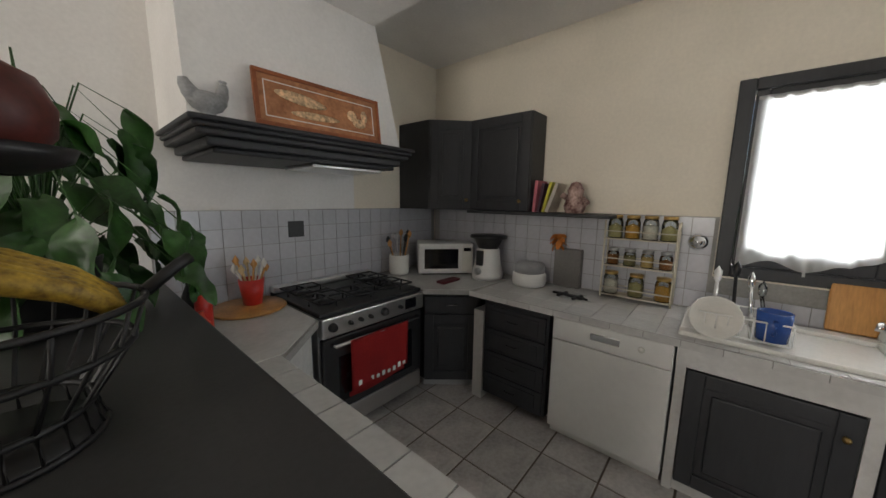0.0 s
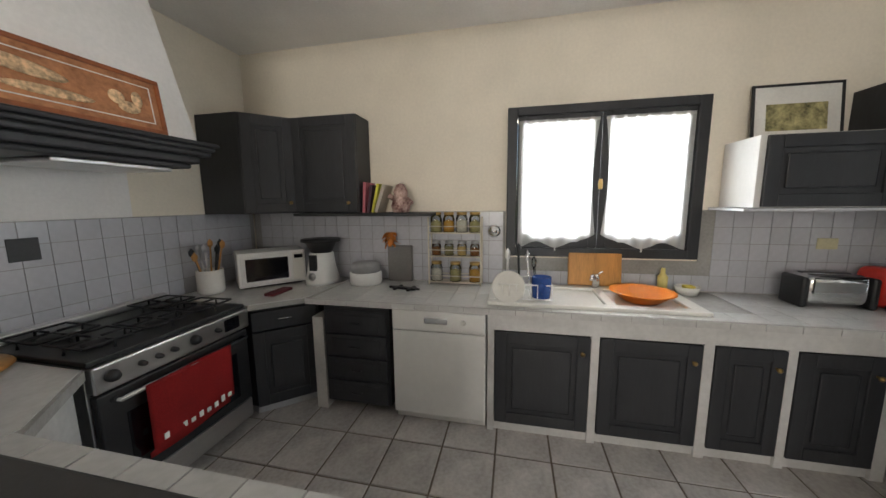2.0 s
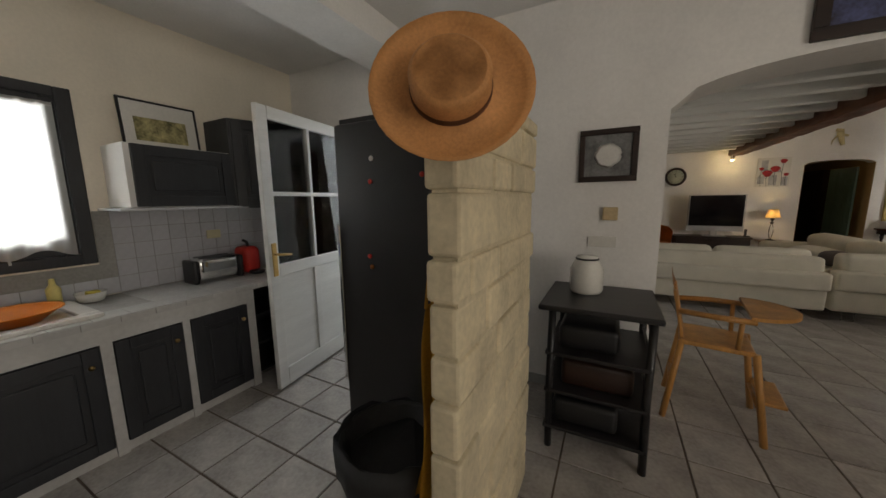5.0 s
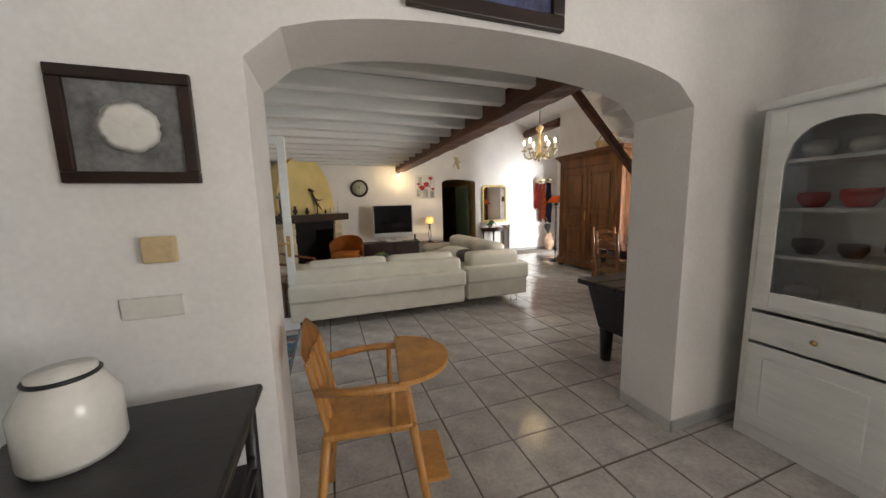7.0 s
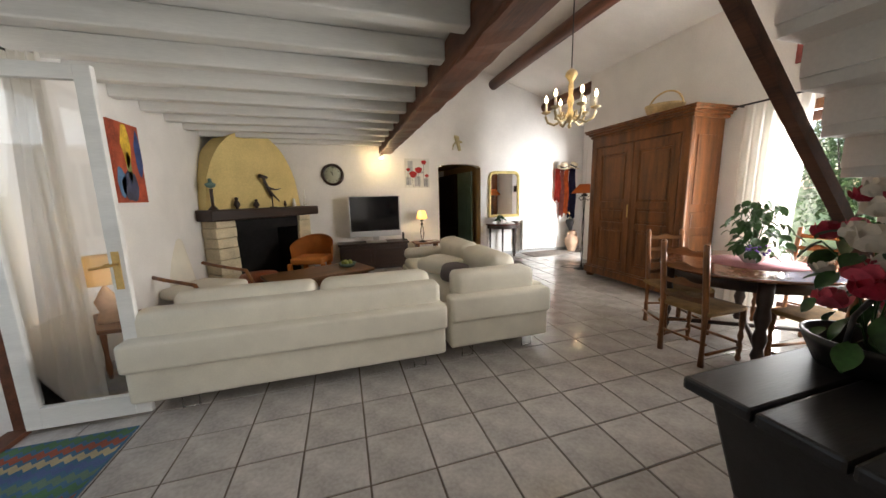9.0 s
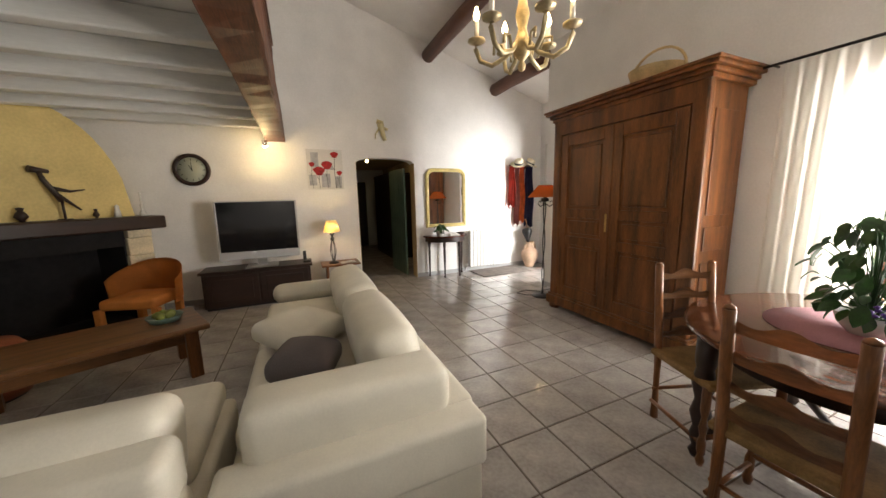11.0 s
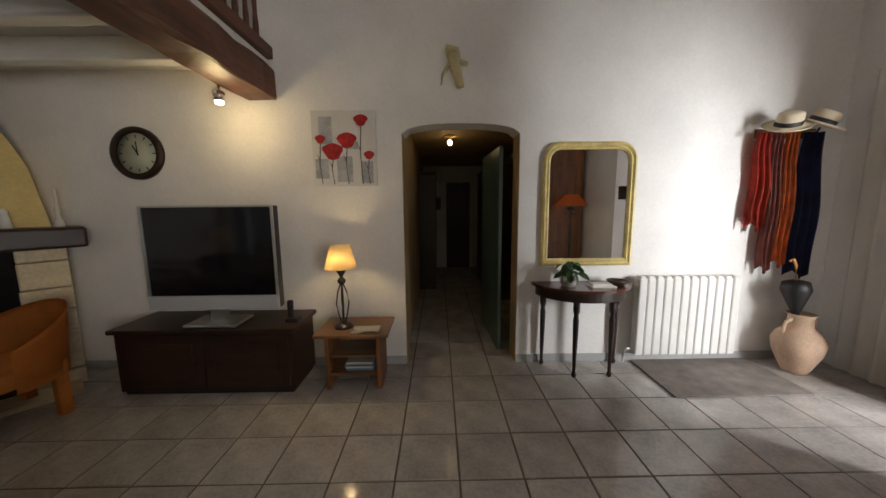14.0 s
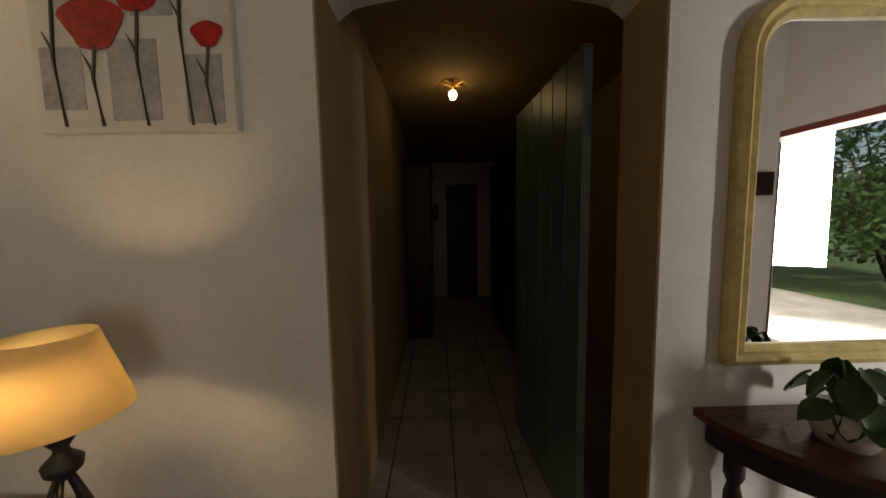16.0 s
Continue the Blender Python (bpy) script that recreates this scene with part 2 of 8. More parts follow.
def prism(bm, poly, z0, z1, m=None):
    """A straight prism over a plan outline."""
    lo = [bm.verts.new((m @ Vector((x, y, z0))) if m else (x, y, z0)) for x, y in poly]
    hi = [bm.verts.new((m @ Vector((x, y, z1))) if m else (x, y, z1)) for x, y in poly]
    n = len(poly)
    bm.faces.new(lo[::-1])
    bm.faces.new(hi)
    for i in range(n):
        bm.faces.new((lo[i], lo[(i + 1) % n], hi[(i + 1) % n], hi[i]))
    return bm


def sheet(bm, fn, nu, nv, thick=0.0):
    """A surface from fn(u, v), u and v in 0..1."""
    g = [[bm.verts.new(fn(i / nu, j / nv)) for j in range(nv + 1)] for i in range(nu + 1)]
    for i in range(nu):
        for j in range(nv):
            f = bm.faces.new((g[i][j], g[i + 1][j], g[i + 1][j + 1], g[i][j + 1]))
            f.smooth = True
    if thick:
        bmesh.ops.solidify(bm, geom=bm.faces[:], thickness=thick)
    return bm


def soft_box(bm, x0, y0, z0, x1, y1, z1, r=0.05, puff=0.0, m=None):
    """A cushion: a box with wide rounded edges."""
    t = B()
    box(t, x0, y0, z0, x1, y1, z1)
    bmesh.ops.bevel(t, geom=t.edges[:], offset=r, segments=4, affect='EDGES', profile=0.5)
    for f in t.faces:
        f.smooth = True
    if puff:
        c = Vector(((x0 + x1) / 2, (y0 + y1) / 2, (z0 + z1) / 2))
        bmesh.ops.subdivide_edges(t, edges=[e for e in t.edges if e.calc_length() > 0.15], cuts=4, use_grid_fill=True)
        s = Vector((abs(x1 - x0) / 2, abs(y1 - y0) / 2, abs(z1 - z0) / 2))
        k = min(range(3), key=lambda i: s[i])
        for v in t.verts:
            d = v.co - c
            o = [i for i in range(3) if i != k]
            e = max(0, 1 - (d[o[0]] / s[o[0]]) ** 2) * max(0, 1 - (d[o[1]] / s[o[1]]) ** 2)
            v.co[k] += puff * e * (1 if d[k] > 0 else -1)
    if m:
        bmesh.ops.transform(t, matrix=m, verts=t.verts[:])
    me = bpy.data.meshes.new("tmp")
    t.to_mesh(me)
    t.free()
    bm.from_mesh(me)
    bpy.data.meshes.remove(me)
    return bm


def solid(name, bm, material):
    me = bpy.data.meshes.new(name)
    bmesh.ops.recalc_face_normals(bm, faces=bm.faces[:])
    bm.to_mesh(me)
    bm.free()
    me.materials.append(material)
    return me


def part(name, bm, material, parent, label=""):
    ob = new(name, solid(name, bm, material))
    ob.parent = parent
    if label:
        tagged(ob, label)
    return ob


def thing(name, m, label, category, group="", kind=""):
    ob = new(name)
    ob.matrix_world = m if isinstance(m, Matrix) else Matrix.Translation(m)
    return tagged(ob, label, category, group, kind)


def one(name, bm, material, label, category, m=None, group="", kind=""):
    ob = new(name, solid(name, bm, material))
    if m is not None:
        ob.matrix_world = m if isinstance(m, Matrix) else Matrix.Translation(m)
    return tagged(ob, label, category, group, kind)


def structure(name, bm, material, label):
    return one(name, bm, material, label, "setting", kind="structure")


def move(x, y, z, rz=0):
    return Matrix.Translation((x, y, z)) @ Matrix.Rotation(math.radians(rz), 4, 'Z')


def wall_with(bm, axis, a0, a1, b0, b1, z0, z1, holes):
    """A wall along an axis from a0 to a1, between faces b0 and b1, with holes (from, to, low, high)."""
    def bx(p, q, lo, hi):
        if q - p > 1e-4 and hi - lo > 1e-4:
            if axis == 'x':
                box(bm, p, b0, lo, q, b1, hi)
            else:
                box(bm, b0, p, lo, b1, q, hi)
    at = a0
    for p, q, lo, hi in sorted(holes):
        bx(at, p, z0, z1)
        bx(p, q, z0, lo)
        bx(p, q, hi, z1)
        at = q
    bx(at, a1, z0, z1)
    return bm


def arch_fill(bm, p, q, zs, zc, zt, b0, b1, n=18):
    """Masonry over an opening along x whose underside is an arch rising from zs to zc."""
    for i in range(n):
        x0, x1 = p + (q - p) * i / n, p + (q - p) * (i + 1) / n
        def h(x):
            u = 2 * (x - p) / (q - p) - 1
            return zs + (zc - zs) * math.sqrt(max(0, 1 - abs(u) ** 2.4))
        m0, m1 = h(x0), h(x1)
        vs = [bm.verts.new(c) for c in ((x0, b0, m0), (x1, b0, m1), (x1, b0, zt), (x0, b0, zt), (x0, b1, m0), (x1, b1, m1), (x1, b1, zt), (x0, b1, zt))]
        for f in ((0, 1, 2, 3), (7, 6, 5, 4), (0, 4, 5, 1), (3, 2, 6, 7)):
            bm.faces.new([vs[k] for k in f])
    return bm


# ---- the large structure ----
KE, KN, KS, LN = 5.52, 5.42, 0.30, -0.07      # kitchen east, north and south faces; living-room north face
LE, LS, LW = 3.09, -6.92, -3.60               # living-room east, south and west faces
KH = 2.69                                      # kitchen ceiling


def shell():
    g = B()
    sheet(g, lambda u, v: Vector((-400 + 800 * u, -400 + 800 * v, -0.06)), 8, 8)
    structure("ground", g, GRASS, "green lawn and garden ground round the house")
    b = B()
    box(b, -7.6, -6.6, -0.2, -4.97, -0.2, -0.03)
    structure("terrace_west", b, GRAVEL, "pale paved terrace outside the garden door")
    b = B()
    box(b, 3.36, -4.2, -0.2, 6.8, -0.1, -0.03)
    structure("terrace_east", b, GRAVEL, "pale paved terrace in the bright sun")
    b = B()
    box(b, -4.97, -12.1, -0.16, KE + 0.25, KN + 0.25, -0.006)
    structure("floor", b, GROUT, "grey ceramic floor tiles with dark joints")

    b = B()
    wall_with(b, 'y', 0.30, KN + 0.25, KE, KE + 0.25, 0, 3.4, [(1.96, 3.12, 1.10, 2.05)])
    structure("wall_kitchen_east", b, CREAM, "cream plastered kitchen wall with a window")
    b = B()
    box(b, -0.97, KN, 0, 4.56, KN + 0.25, 3.4)
    structure("wall_kitchen_north", b, PLASTER, "white plastered kitchen wall behind the stove")
    b = B()
    box(b, 4.56, KN, 0, KE, KN + 0.25, 3.4)
    structure("wall_kitchen_corner", b, CREAM, "cream plastered kitchen wall in the corner")
    b = B()
    wall_with(b, 'x', -3.6, KE + 0.25, LN, KS, 0, 3.6, [(0.11, 2.25, 0, 3.59), (3.92, 4.80, 0, 2.11)])
    arch_fill(b, 0.11, 2.25, 1.93, 2.14, 3.59, LN, KS)
    structure("wall_arch", b, PLASTER, "white plastered wall with a wide shallow arch")
    b = B()
    box(b, -3.6, LN, 3.6, LE + 0.27, KS, 6.0)
    structure("wall_upper_north", b, PLASTER, "white plastered upper wall")
    # out of view; its window opening is assumed, added to let in the west lamp
    b = B()
    wall_with(b, 'y', KS, KN + 0.25, -0.97, -0.72, 0, 3.4, [(2.6, 4.6, 0.95, 2.2)])
    structure("wall_kitchen_west", b, PLASTER, "white plastered wall closing the kitchen end, with an added unseen window")
    b = B()
    box(b, -0.97, KS, KH, KE + 0.25, KN + 0.25, KH + 0.2)
    structure("ceiling_kitchen", b, PLASTER, "white kitchen ceiling")
    b = B()
    box(b, 4.02, KS, 2.5, 4.40, KN, KH)
    structure("beam_kitchen", b, PLASTER, "white plastered boxed beam under the kitchen ceiling")

    b = B()
    wall_with(b, 'y', LS - 0.3, LN, LE, LE + 0.27, 0, 6.0, [(-2.48, -0.75, 0, 2.24)])
    structure("wall_living_east", b, PLASTER, "white plastered wall with a glazed terrace door")
    b = B()
    wall_with(b, 'x', -5.0, LE, LS - 0.23, LS, 0, 6.0, [(-1.965, -0.962, 0, 5.99)])
    arch_fill(b, -1.965, -0.962, 2.04, 2.125, 5.99, LS - 0.23, LS)
    structure("wall_living_south", b, PLASTER, "white plastered wall with an arched passage")
    b = B()
    wall_with(b, 'y', -5.42, LN, LW - 0.25, LW, 0, 6.0, [(-2.42, -0.35, 0, 2.22)])
    structure("wall_living_west", b, PLASTER, "white plastered wall with a wide garden door")
    b = B()
    wall_with(b, 'y', LS, -4.0, -5.0, -4.75, 0, 6.0, [(-5.55, -4.35, 0, 2.12)])
    box(b, -5.0, -4.0, 0, LW - 0.25, -3.75, 6.0)
    structure("wall_entrance", b, PLASTER, "white plastered wall round the entrance door")

    # sloping ceiling over the living room and the gallery
    b = B()
    prism(b, [(-5.2, 3.14), (3.5, 5.75), (3.5, 5.95), (-5.2, 3.34)], 0, 7.6, Matrix(((1, 0, 0, 0), (0, 0, -1, LN + 0.35), (0, 1, 0, 0), (0, 0, 0, 1))))
    structure("ceiling_living", b, PLASTER, "white sloping plaster ceiling")
    # boards over the joists
    b = B()
    box(b, 0.10, LS, 2.55, LE, LN, 2.62)
    structure("ceiling_boards", b, WHITEWOOD, "white painted boards over the joists")

    # passage behind the arch
    b = B()
    box(b, -0.93, -11.6, 0, -0.73, LS - 0.23, 2.6)
    structure("wall_passage_east", b, TAN, "tan plastered passage wall")
    b = B()
    box(b, -2.75, -11.6, 0, -2.55, LS - 0.23, 2.6)
    structure("wall_passage_west", b, TAN, "tan plastered passage wall")
    for nm, x0 in (("trim_passage_west", -1.965), ("trim_passage_east", -0.968)):
        b = B()
        box(b, x0, LS - 0.228, 0, x0 + 0.006, LS - 0.004, 2.045)
        structure(nm, b, TAN, "tan painted reveal of the arched passage")
    b = B()
    wall_with(b, 'x', -2.75, -0.73, -11.8, -11.6, 0, 2.6, [])
    structure("wall_passage_end", b, PLASTER, "white plastered end wall of the passage")
    b = B()
    box(b, -2.75, -11.8, 2.32, -0.73, LS - 0.23, 2.5)
    structure("ceiling_passage", b, TAN, "tan passage ceiling")
    b = B()
    sk = 0.075
    for x0, y0, x1, y1 in ((0.10 - 0.5, LN - 0.012, 0.098, LN), (0.098, LN - 0.012, 0.11, KS + 0.012), (-0.72, KS, 0.098, KS + 0.012), (-0.962, LS, 3.09, LS + 0.012), (-3.6, LS, -1.965, LS + 0.012), (-4.74, LS, -3.6, LS + 0.012), (LW, -5.42, LW + 0.012, -4.55), (2.25, KS, 3.9, KS + 0.012), (LE - 0.012, -5.0, LE, -2.5)):
        box(b, x0, y0, 0, x1, y1, sk, 0.003)
    structure("baseboard", b, SKIRT, "grey tiled skirting along the walls")


shell()


def joists():
    y = -0.42
    n = 0
    while y > LS + 0.1:
        b = B()
        w = 0.055
        box(b, 0.30, y - w, 2.40, LE, y + w, 2.549, 0.012)
        one("joist", b, WHITEWOOD, "white painted wooden ceiling joist", "joist", group="ceiling joists", kind="structure")
        y -= 0.50
    b = B()
    box(b, 0.05, LS, 2.31, 0.299, LN, 2.548, 0.02)
    rnd = random.Random(4)
    bmesh.ops.subdivide_edges(b, edges=[e for e in b.edges if e.calc_length() > 2], cuts=40)
    for v in b.verts:
        v.co.x += rnd.uniform(-0.008, 0.008)
        v.co.z += rnd.uniform(-0.01, 0.006)
    structure("main_beam", b, BEAM, "massive red-brown stained wooden beam")
    b = B()
    box(b, 0.06, LS, 2.625, 0.18, -2.9, 2.72, 0.008)
    structure("gallery_edge", b, BEAM, "red-brown wooden edge board of the gallery")
    for k, (x, z, m) in enumerate(((-2.28, 3.83, BEAM), (-3.62, 3.42, BEAM))):
        b = B()
        end = LN if k == 0 else -5.40
        tube(b, [(x, LS + 0.002, z), (x, LS * 0.7 + end * 0.3, z + 0.01), (x, LS * 0.3 + end * 0.7, z), (x, end, z)], 0.11, 14)
        structure("purlin", b, m, "round rough brown roof purlin")


joists()


def gallery_rail():
    r = thing("gallery_railing", (0.12, 0, 2.72), "red-brown wooden gallery railing with upright balusters", "railing")
    b = B()
    box(b, -0.035, LS + 0.005, 0.90, 0.035, -2.9, 0.97, 0.01)
    part("handrail", b, BEAM, r)
    y = LS + 0.12
    b = B()
    lathe(b, [(0.018, 0.002), (0.022, 0.1), (0.016, 0.2), (0.026, 0.45), (0.016, 0.7), (0.022, 0.8), (0.018, 0.9)], 8)
    me = solid("baluster", b, BEAM)
    while y < -3.0:
        ob = new("baluster", me)
        ob.parent = r
        ob.location = (0, y, 0)
        y += 0.13


gallery_rail()


# ---- kitchen ----
def panel_door(name, w, h, parent, loc, rz=0, material=None, handle=None, t=0.022):
    """A framed cabinet door with a sunk panel, its front to -y, hung at loc (lower left corner)."""
    material = material or CHARCOAL
    s = min(0.07, w * 0.2)
    b = B()
    box(b, s - 0.004, -t * 0.45, s - 0.004, w - s + 0.004, 0, h - s + 0.004)
    box(b, s + 0.03, -t * 0.8, s + 0.03, w - s - 0.03, -t * 0.4, h - s - 0.03, 0.008)
    d = part(name, b, material, parent)
    for nm, x0, z0, x1, z1 in (("stile", 0, 0, s, h), ("stile", w - s, 0, w, h), ("rail", s, 0, w - s, s), ("rail", s, h - s, w - s, h)):
        b = B()
        box(b, x0, -t, z0, x1, 0, z1, 0.004)
        part(nm, b, material, d)
    d.matrix_local = move(*loc, rz)
    if handle:
        k = B()
        lathe(k, [(0.006, 0), (0.006, 0.012), (0.013, 0.018), (0.013, 0.026), (0.004, 0.032)], 10, Matrix.Translation((handle[0], -t, handle[1])) @ Matrix.Rotation(math.radians(90), 4, 'X'))
        part("knob", k, BRASS, d, "small brass knob")
    return d


def tile_field(name, parent, origin, u, v, nu, nv, su, sv, material, gap=0.006, depth=0.006, skip=None):
    """Square tiles, each its own piece, on the plane spanned by u and v."""
    b = B()
    box(b, gap / 2, gap / 2, 0, su - gap / 2, sv - gap / 2, depth, 0.0)
    me = solid(name, b, material)
    u, v = Vector(u), Vector(v)
    w = u.cross(v)
    for i in range(nu):
        for j in range(nv):
            if skip and skip(i, j):
                continue
            ob = new(name, me)
            ob.parent = parent
            p = Vector(origin) + u * su * i + v * sv * j
            ob.matrix_local = Matrix(((u.x, v.x, w.x, p.x), (u.y, v.y, w.y, p.y), (u.z, v.z, w.z, p.z), (0, 0, 0, 1)))


def base_units():
    # drawers by the corner
    c = thing("drawer_cabinet", move(4.915, 4.38, 0.07, -90), "charcoal painted drawer cabinet under the counter", "cabinet")
    b = B()
    box(b, 0, 0, 0, 0.47, 0.5, 0.68)
    part("body", b, CHARCOAL, c)
    for k in range(4):
        d = B()
        box(d, 0.015, -0.022, 0.01 + k * 0.165, 0.455, -0.001, 0.165 + k * 0.165, 0.005)
        box(d, 0.06, -0.028, 0.035 + k * 0.165, 0.41, -0.02, 0.14 + k * 0.165, 0.004)
        dr = part("drawer", d, CHARCOAL, c)
        h = B()
        tube(h, [(0.2, -0.03, 0.09 + k * 0.165), (0.2, -0.045, 0.09 + k * 0.165), (0.27, -0.045, 0.09 + k * 0.165), (0.27, -0.03, 0.09 + k * 0.165)], 0.004, 6)
        part("handle", h, BLACK, dr)
    # diagonal corner cabinet
    c = thing("corner_cabinet", (0, 0, 0), "charcoal corner cabinet set diagonally beside the stove", "cabinet")
    b = B()
    prism(b, [(4.74, 4.80), (5.02, 4.49), (5.50, 4.49), (5.50, 5.40), (4.74, 5.40)], 0.07, 0.75)
    part("body", b, CHARCOAL, c)
    b = B()
    prism(b, [(4.76, 4.83), (5.03, 4.52), (5.4, 4.6), (4.9, 5.2)], 0, 0.07)
    part("plinth", b, SKIRT, c)
    panel_door("door", 0.40, 0.52, c, (4.725, 4.795, 0.08), -48, handle=None)
    d = B()
    box(d, 0, -0.02, 0, 0.40, 0, 0.13, 0.005)
    dr = part("drawer", d, CHARCOAL, c)
    dr.matrix_local = move(4.725, 4.795, 0.61, -48)
    h = B()
    tube(h, [(0.16, -0.02, 0.07), (0.16, -0.036, 0.07), (0.24, -0.036, 0.07), (0.24, -0.02, 0.07)], 0.004, 6)
    part("handle", h, CHROME, dr)
    # dishwasher
    c = thing("dishwasher", move(4.91, 3.885, 0.0, -90), "white built-under dishwasher with a recessed grip", "dishwasher")
    b = B()
    box(b, 0.005, 0.004, 0.05, 0.605, 0.55, 0.768)
    part("body", b, WHITE, c)
    b = B()
    box(b, 0.006, -0.018, 0.06, 0.604, 0.002, 0.63, 0.006)
    part("door", b, WHITE, c)
    b = B()
    box(b, 0.006, -0.022, 0.635, 0.604, 0.002, 0.765, 0.006)
    p = part("control_panel", b, WHITE, c)
    b = B()
    box(b, 0.22, -0.024, 0.685, 0.37, -0.019, 0.725, 0.004)
    part("grip", b, CHROME, p, "dark recessed grip")
    b = B()
    lathe(b, [(0.016, 0), (0.014, 0.012), (0.0, 0.012)], 12, Matrix.Translation((0.47, -0.022, 0.705)) @ Matrix.Rotation(math.radians(90), 4, 'X'))
    part("knob", b, CERAMIC, p)
    b = B()
    box(b, 0.01, 0.03, 0, 0.6, 0.05, 0.05)
    part("plinth", b, WHITE, c)
    # masonry frame with posts
    b = B()
    for y0, y1 in ((4.39, 4.47), (3.228, 3.268), (2.632, 2.676), (2.062, 2.112), (1.692, 1.732), (1.262, 1.318)):
        box(b, 4.91, y0, 0, 5.5, y1, 0.67)
    box(b, 4.908, 1.262, 0.67, 5.5, 3.27, 0.768)
    box(b, 4.93, 1.262, 0, 5.5, 3.27, 0.06)
    structure("counter_masonry", b, CTILE, "white tiled masonry frame of the kitchen units")
    for y1, w in ((3.226, 0.548), (2.63, 0.516), (2.06, 0.326), (1.69, 0.37)):
        c = thing("base_cabinet", move(4.925, y1, 0.065, -90), "charcoal painted cupboard door in the tiled counter", "cabinet", "cupboards under the counter")
        b = B()
        box(b, 0.002, 0.002, 0, w - 0.002, 0.05, 0.60)
        part("body", b, CHARCOAL, c)
        panel_door("door", w - 0.006, 0.595, c, (0.003, 0, 0.002), handle=(w - 0.05, 0.5))
    # open dark unit by the door
    c = thing("open_shelf_unit", (0, 0, 0), "black open shelf unit at the end of the counter", "shelf unit")
    b = B()
    box(b, 4.98, 1.22, 0, 5.5, 1.255, 0.76)
    box(b, 4.98, 0.5, 0, 5.5, 0.535, 0.76)
    box(b, 5.46, 0.535, 0, 5.5, 1.22, 0.76)
    part("frame", b, BLACK, c)
    for z in (0.05, 0.28, 0.51, 0.735):
        b = B()
        box(b, 4.99, 0.537, z, 5.46, 1.218, z + 0.02)
        part("shelf", b, BLACK, c)


base_units()


def worktop():
    t = thing("worktop", (0, 0, 0), "grey tiled kitchen worktop with a tiled front edge", "worktop")
    b = B()
    prism(b, [(4.70, 4.72), (4.89, 4.50), (4.89, 0.42), (5.515, 0.42), (5.515, 5.415), (4.665, 5.415), (4.665, 4.75)], 0.772, 0.806)
    part("slab", b, CGROUT, t)
    tile_field("tile", t, (4.892, 0.42, 0.8065), (1, 0, 0), (0, 1, 0), 4, 26, 0.155, 0.155, CTILE, 0.003, 0.003, lambda i, j: 9 <= j <= 17 and i in (1, 2, 3))
    b = B()
    prism(b, [(4.70, 4.72), (4.89, 4.50), (5.51, 4.455), (5.51, 5.41), (4.67, 5.41), (4.67, 4.755)], 0.8062, 0.8095)
    part("corner_top", b, CTILE, t)
    tile_field("edge_tile", t, (4.886, 4.50, 0.768), (0, -1, 0), (0, 0, 1), 26, 1, 0.155, 0.04, CTILE, 0.004, 0.006)
    # peninsula
    t = thing("peninsula_counter", (0, 0, 0), "white tiled low counter running beside the bar", "counter")
    b = B()
    prism(b, [(3.29, 3.25), (3.56, 3.25), (3.56, 4.46), (3.86, 4.745), (3.86, 5.41), (3.29, 5.41)], 0.765, 0.803)
    part("slab", b, CGROUT, t)
    tile_field("tile", t, (3.292, 3.25, 0.804), (1, 0, 0), (0, 1, 0), 1, 14, 0.105, 0.155, CTILE, 0.006, 0.004)
    tile_field("tile", t, (3.398, 3.25, 0.804), (1, 0, 0), (0, 1, 0), 1, 8, 0.162, 0.155, CTILE, 0.006, 0.004)
    b = B()
    prism(b, [(3.40, 4.497), (3.575, 4.497), (3.855, 4.755), (3.855, 5.405), (3.40, 5.405)], 0.8035, 0.808)
    part("corner_top", b, CTILE, t)
    b = B()
    box(b, 3.31, 3.28, 0, 3.52, 5.40, 0.765)
    prism(b, [(3.52, 4.53), (3.84, 4.79), (3.84, 5.40), (3.52, 5.40)], 0, 0.765)
    part("base", b, CTILE, t)
    # bar
    t = thing("breakfast_bar", (0, 0, 0), "dark grey bar top on a low wall", "bar counter")
    b = B()
    box(b, 2.62, 3.33, 1.012, 3.305, 5.415, 1.05, 0.006)
    part("bar_top", b, BAR, t)
    b = B()
    box(b, 3.06, 3.45, 0, 3.288, 5.41, 1.012)
    part("bar_wall", b, PLASTER, t)


worktop()


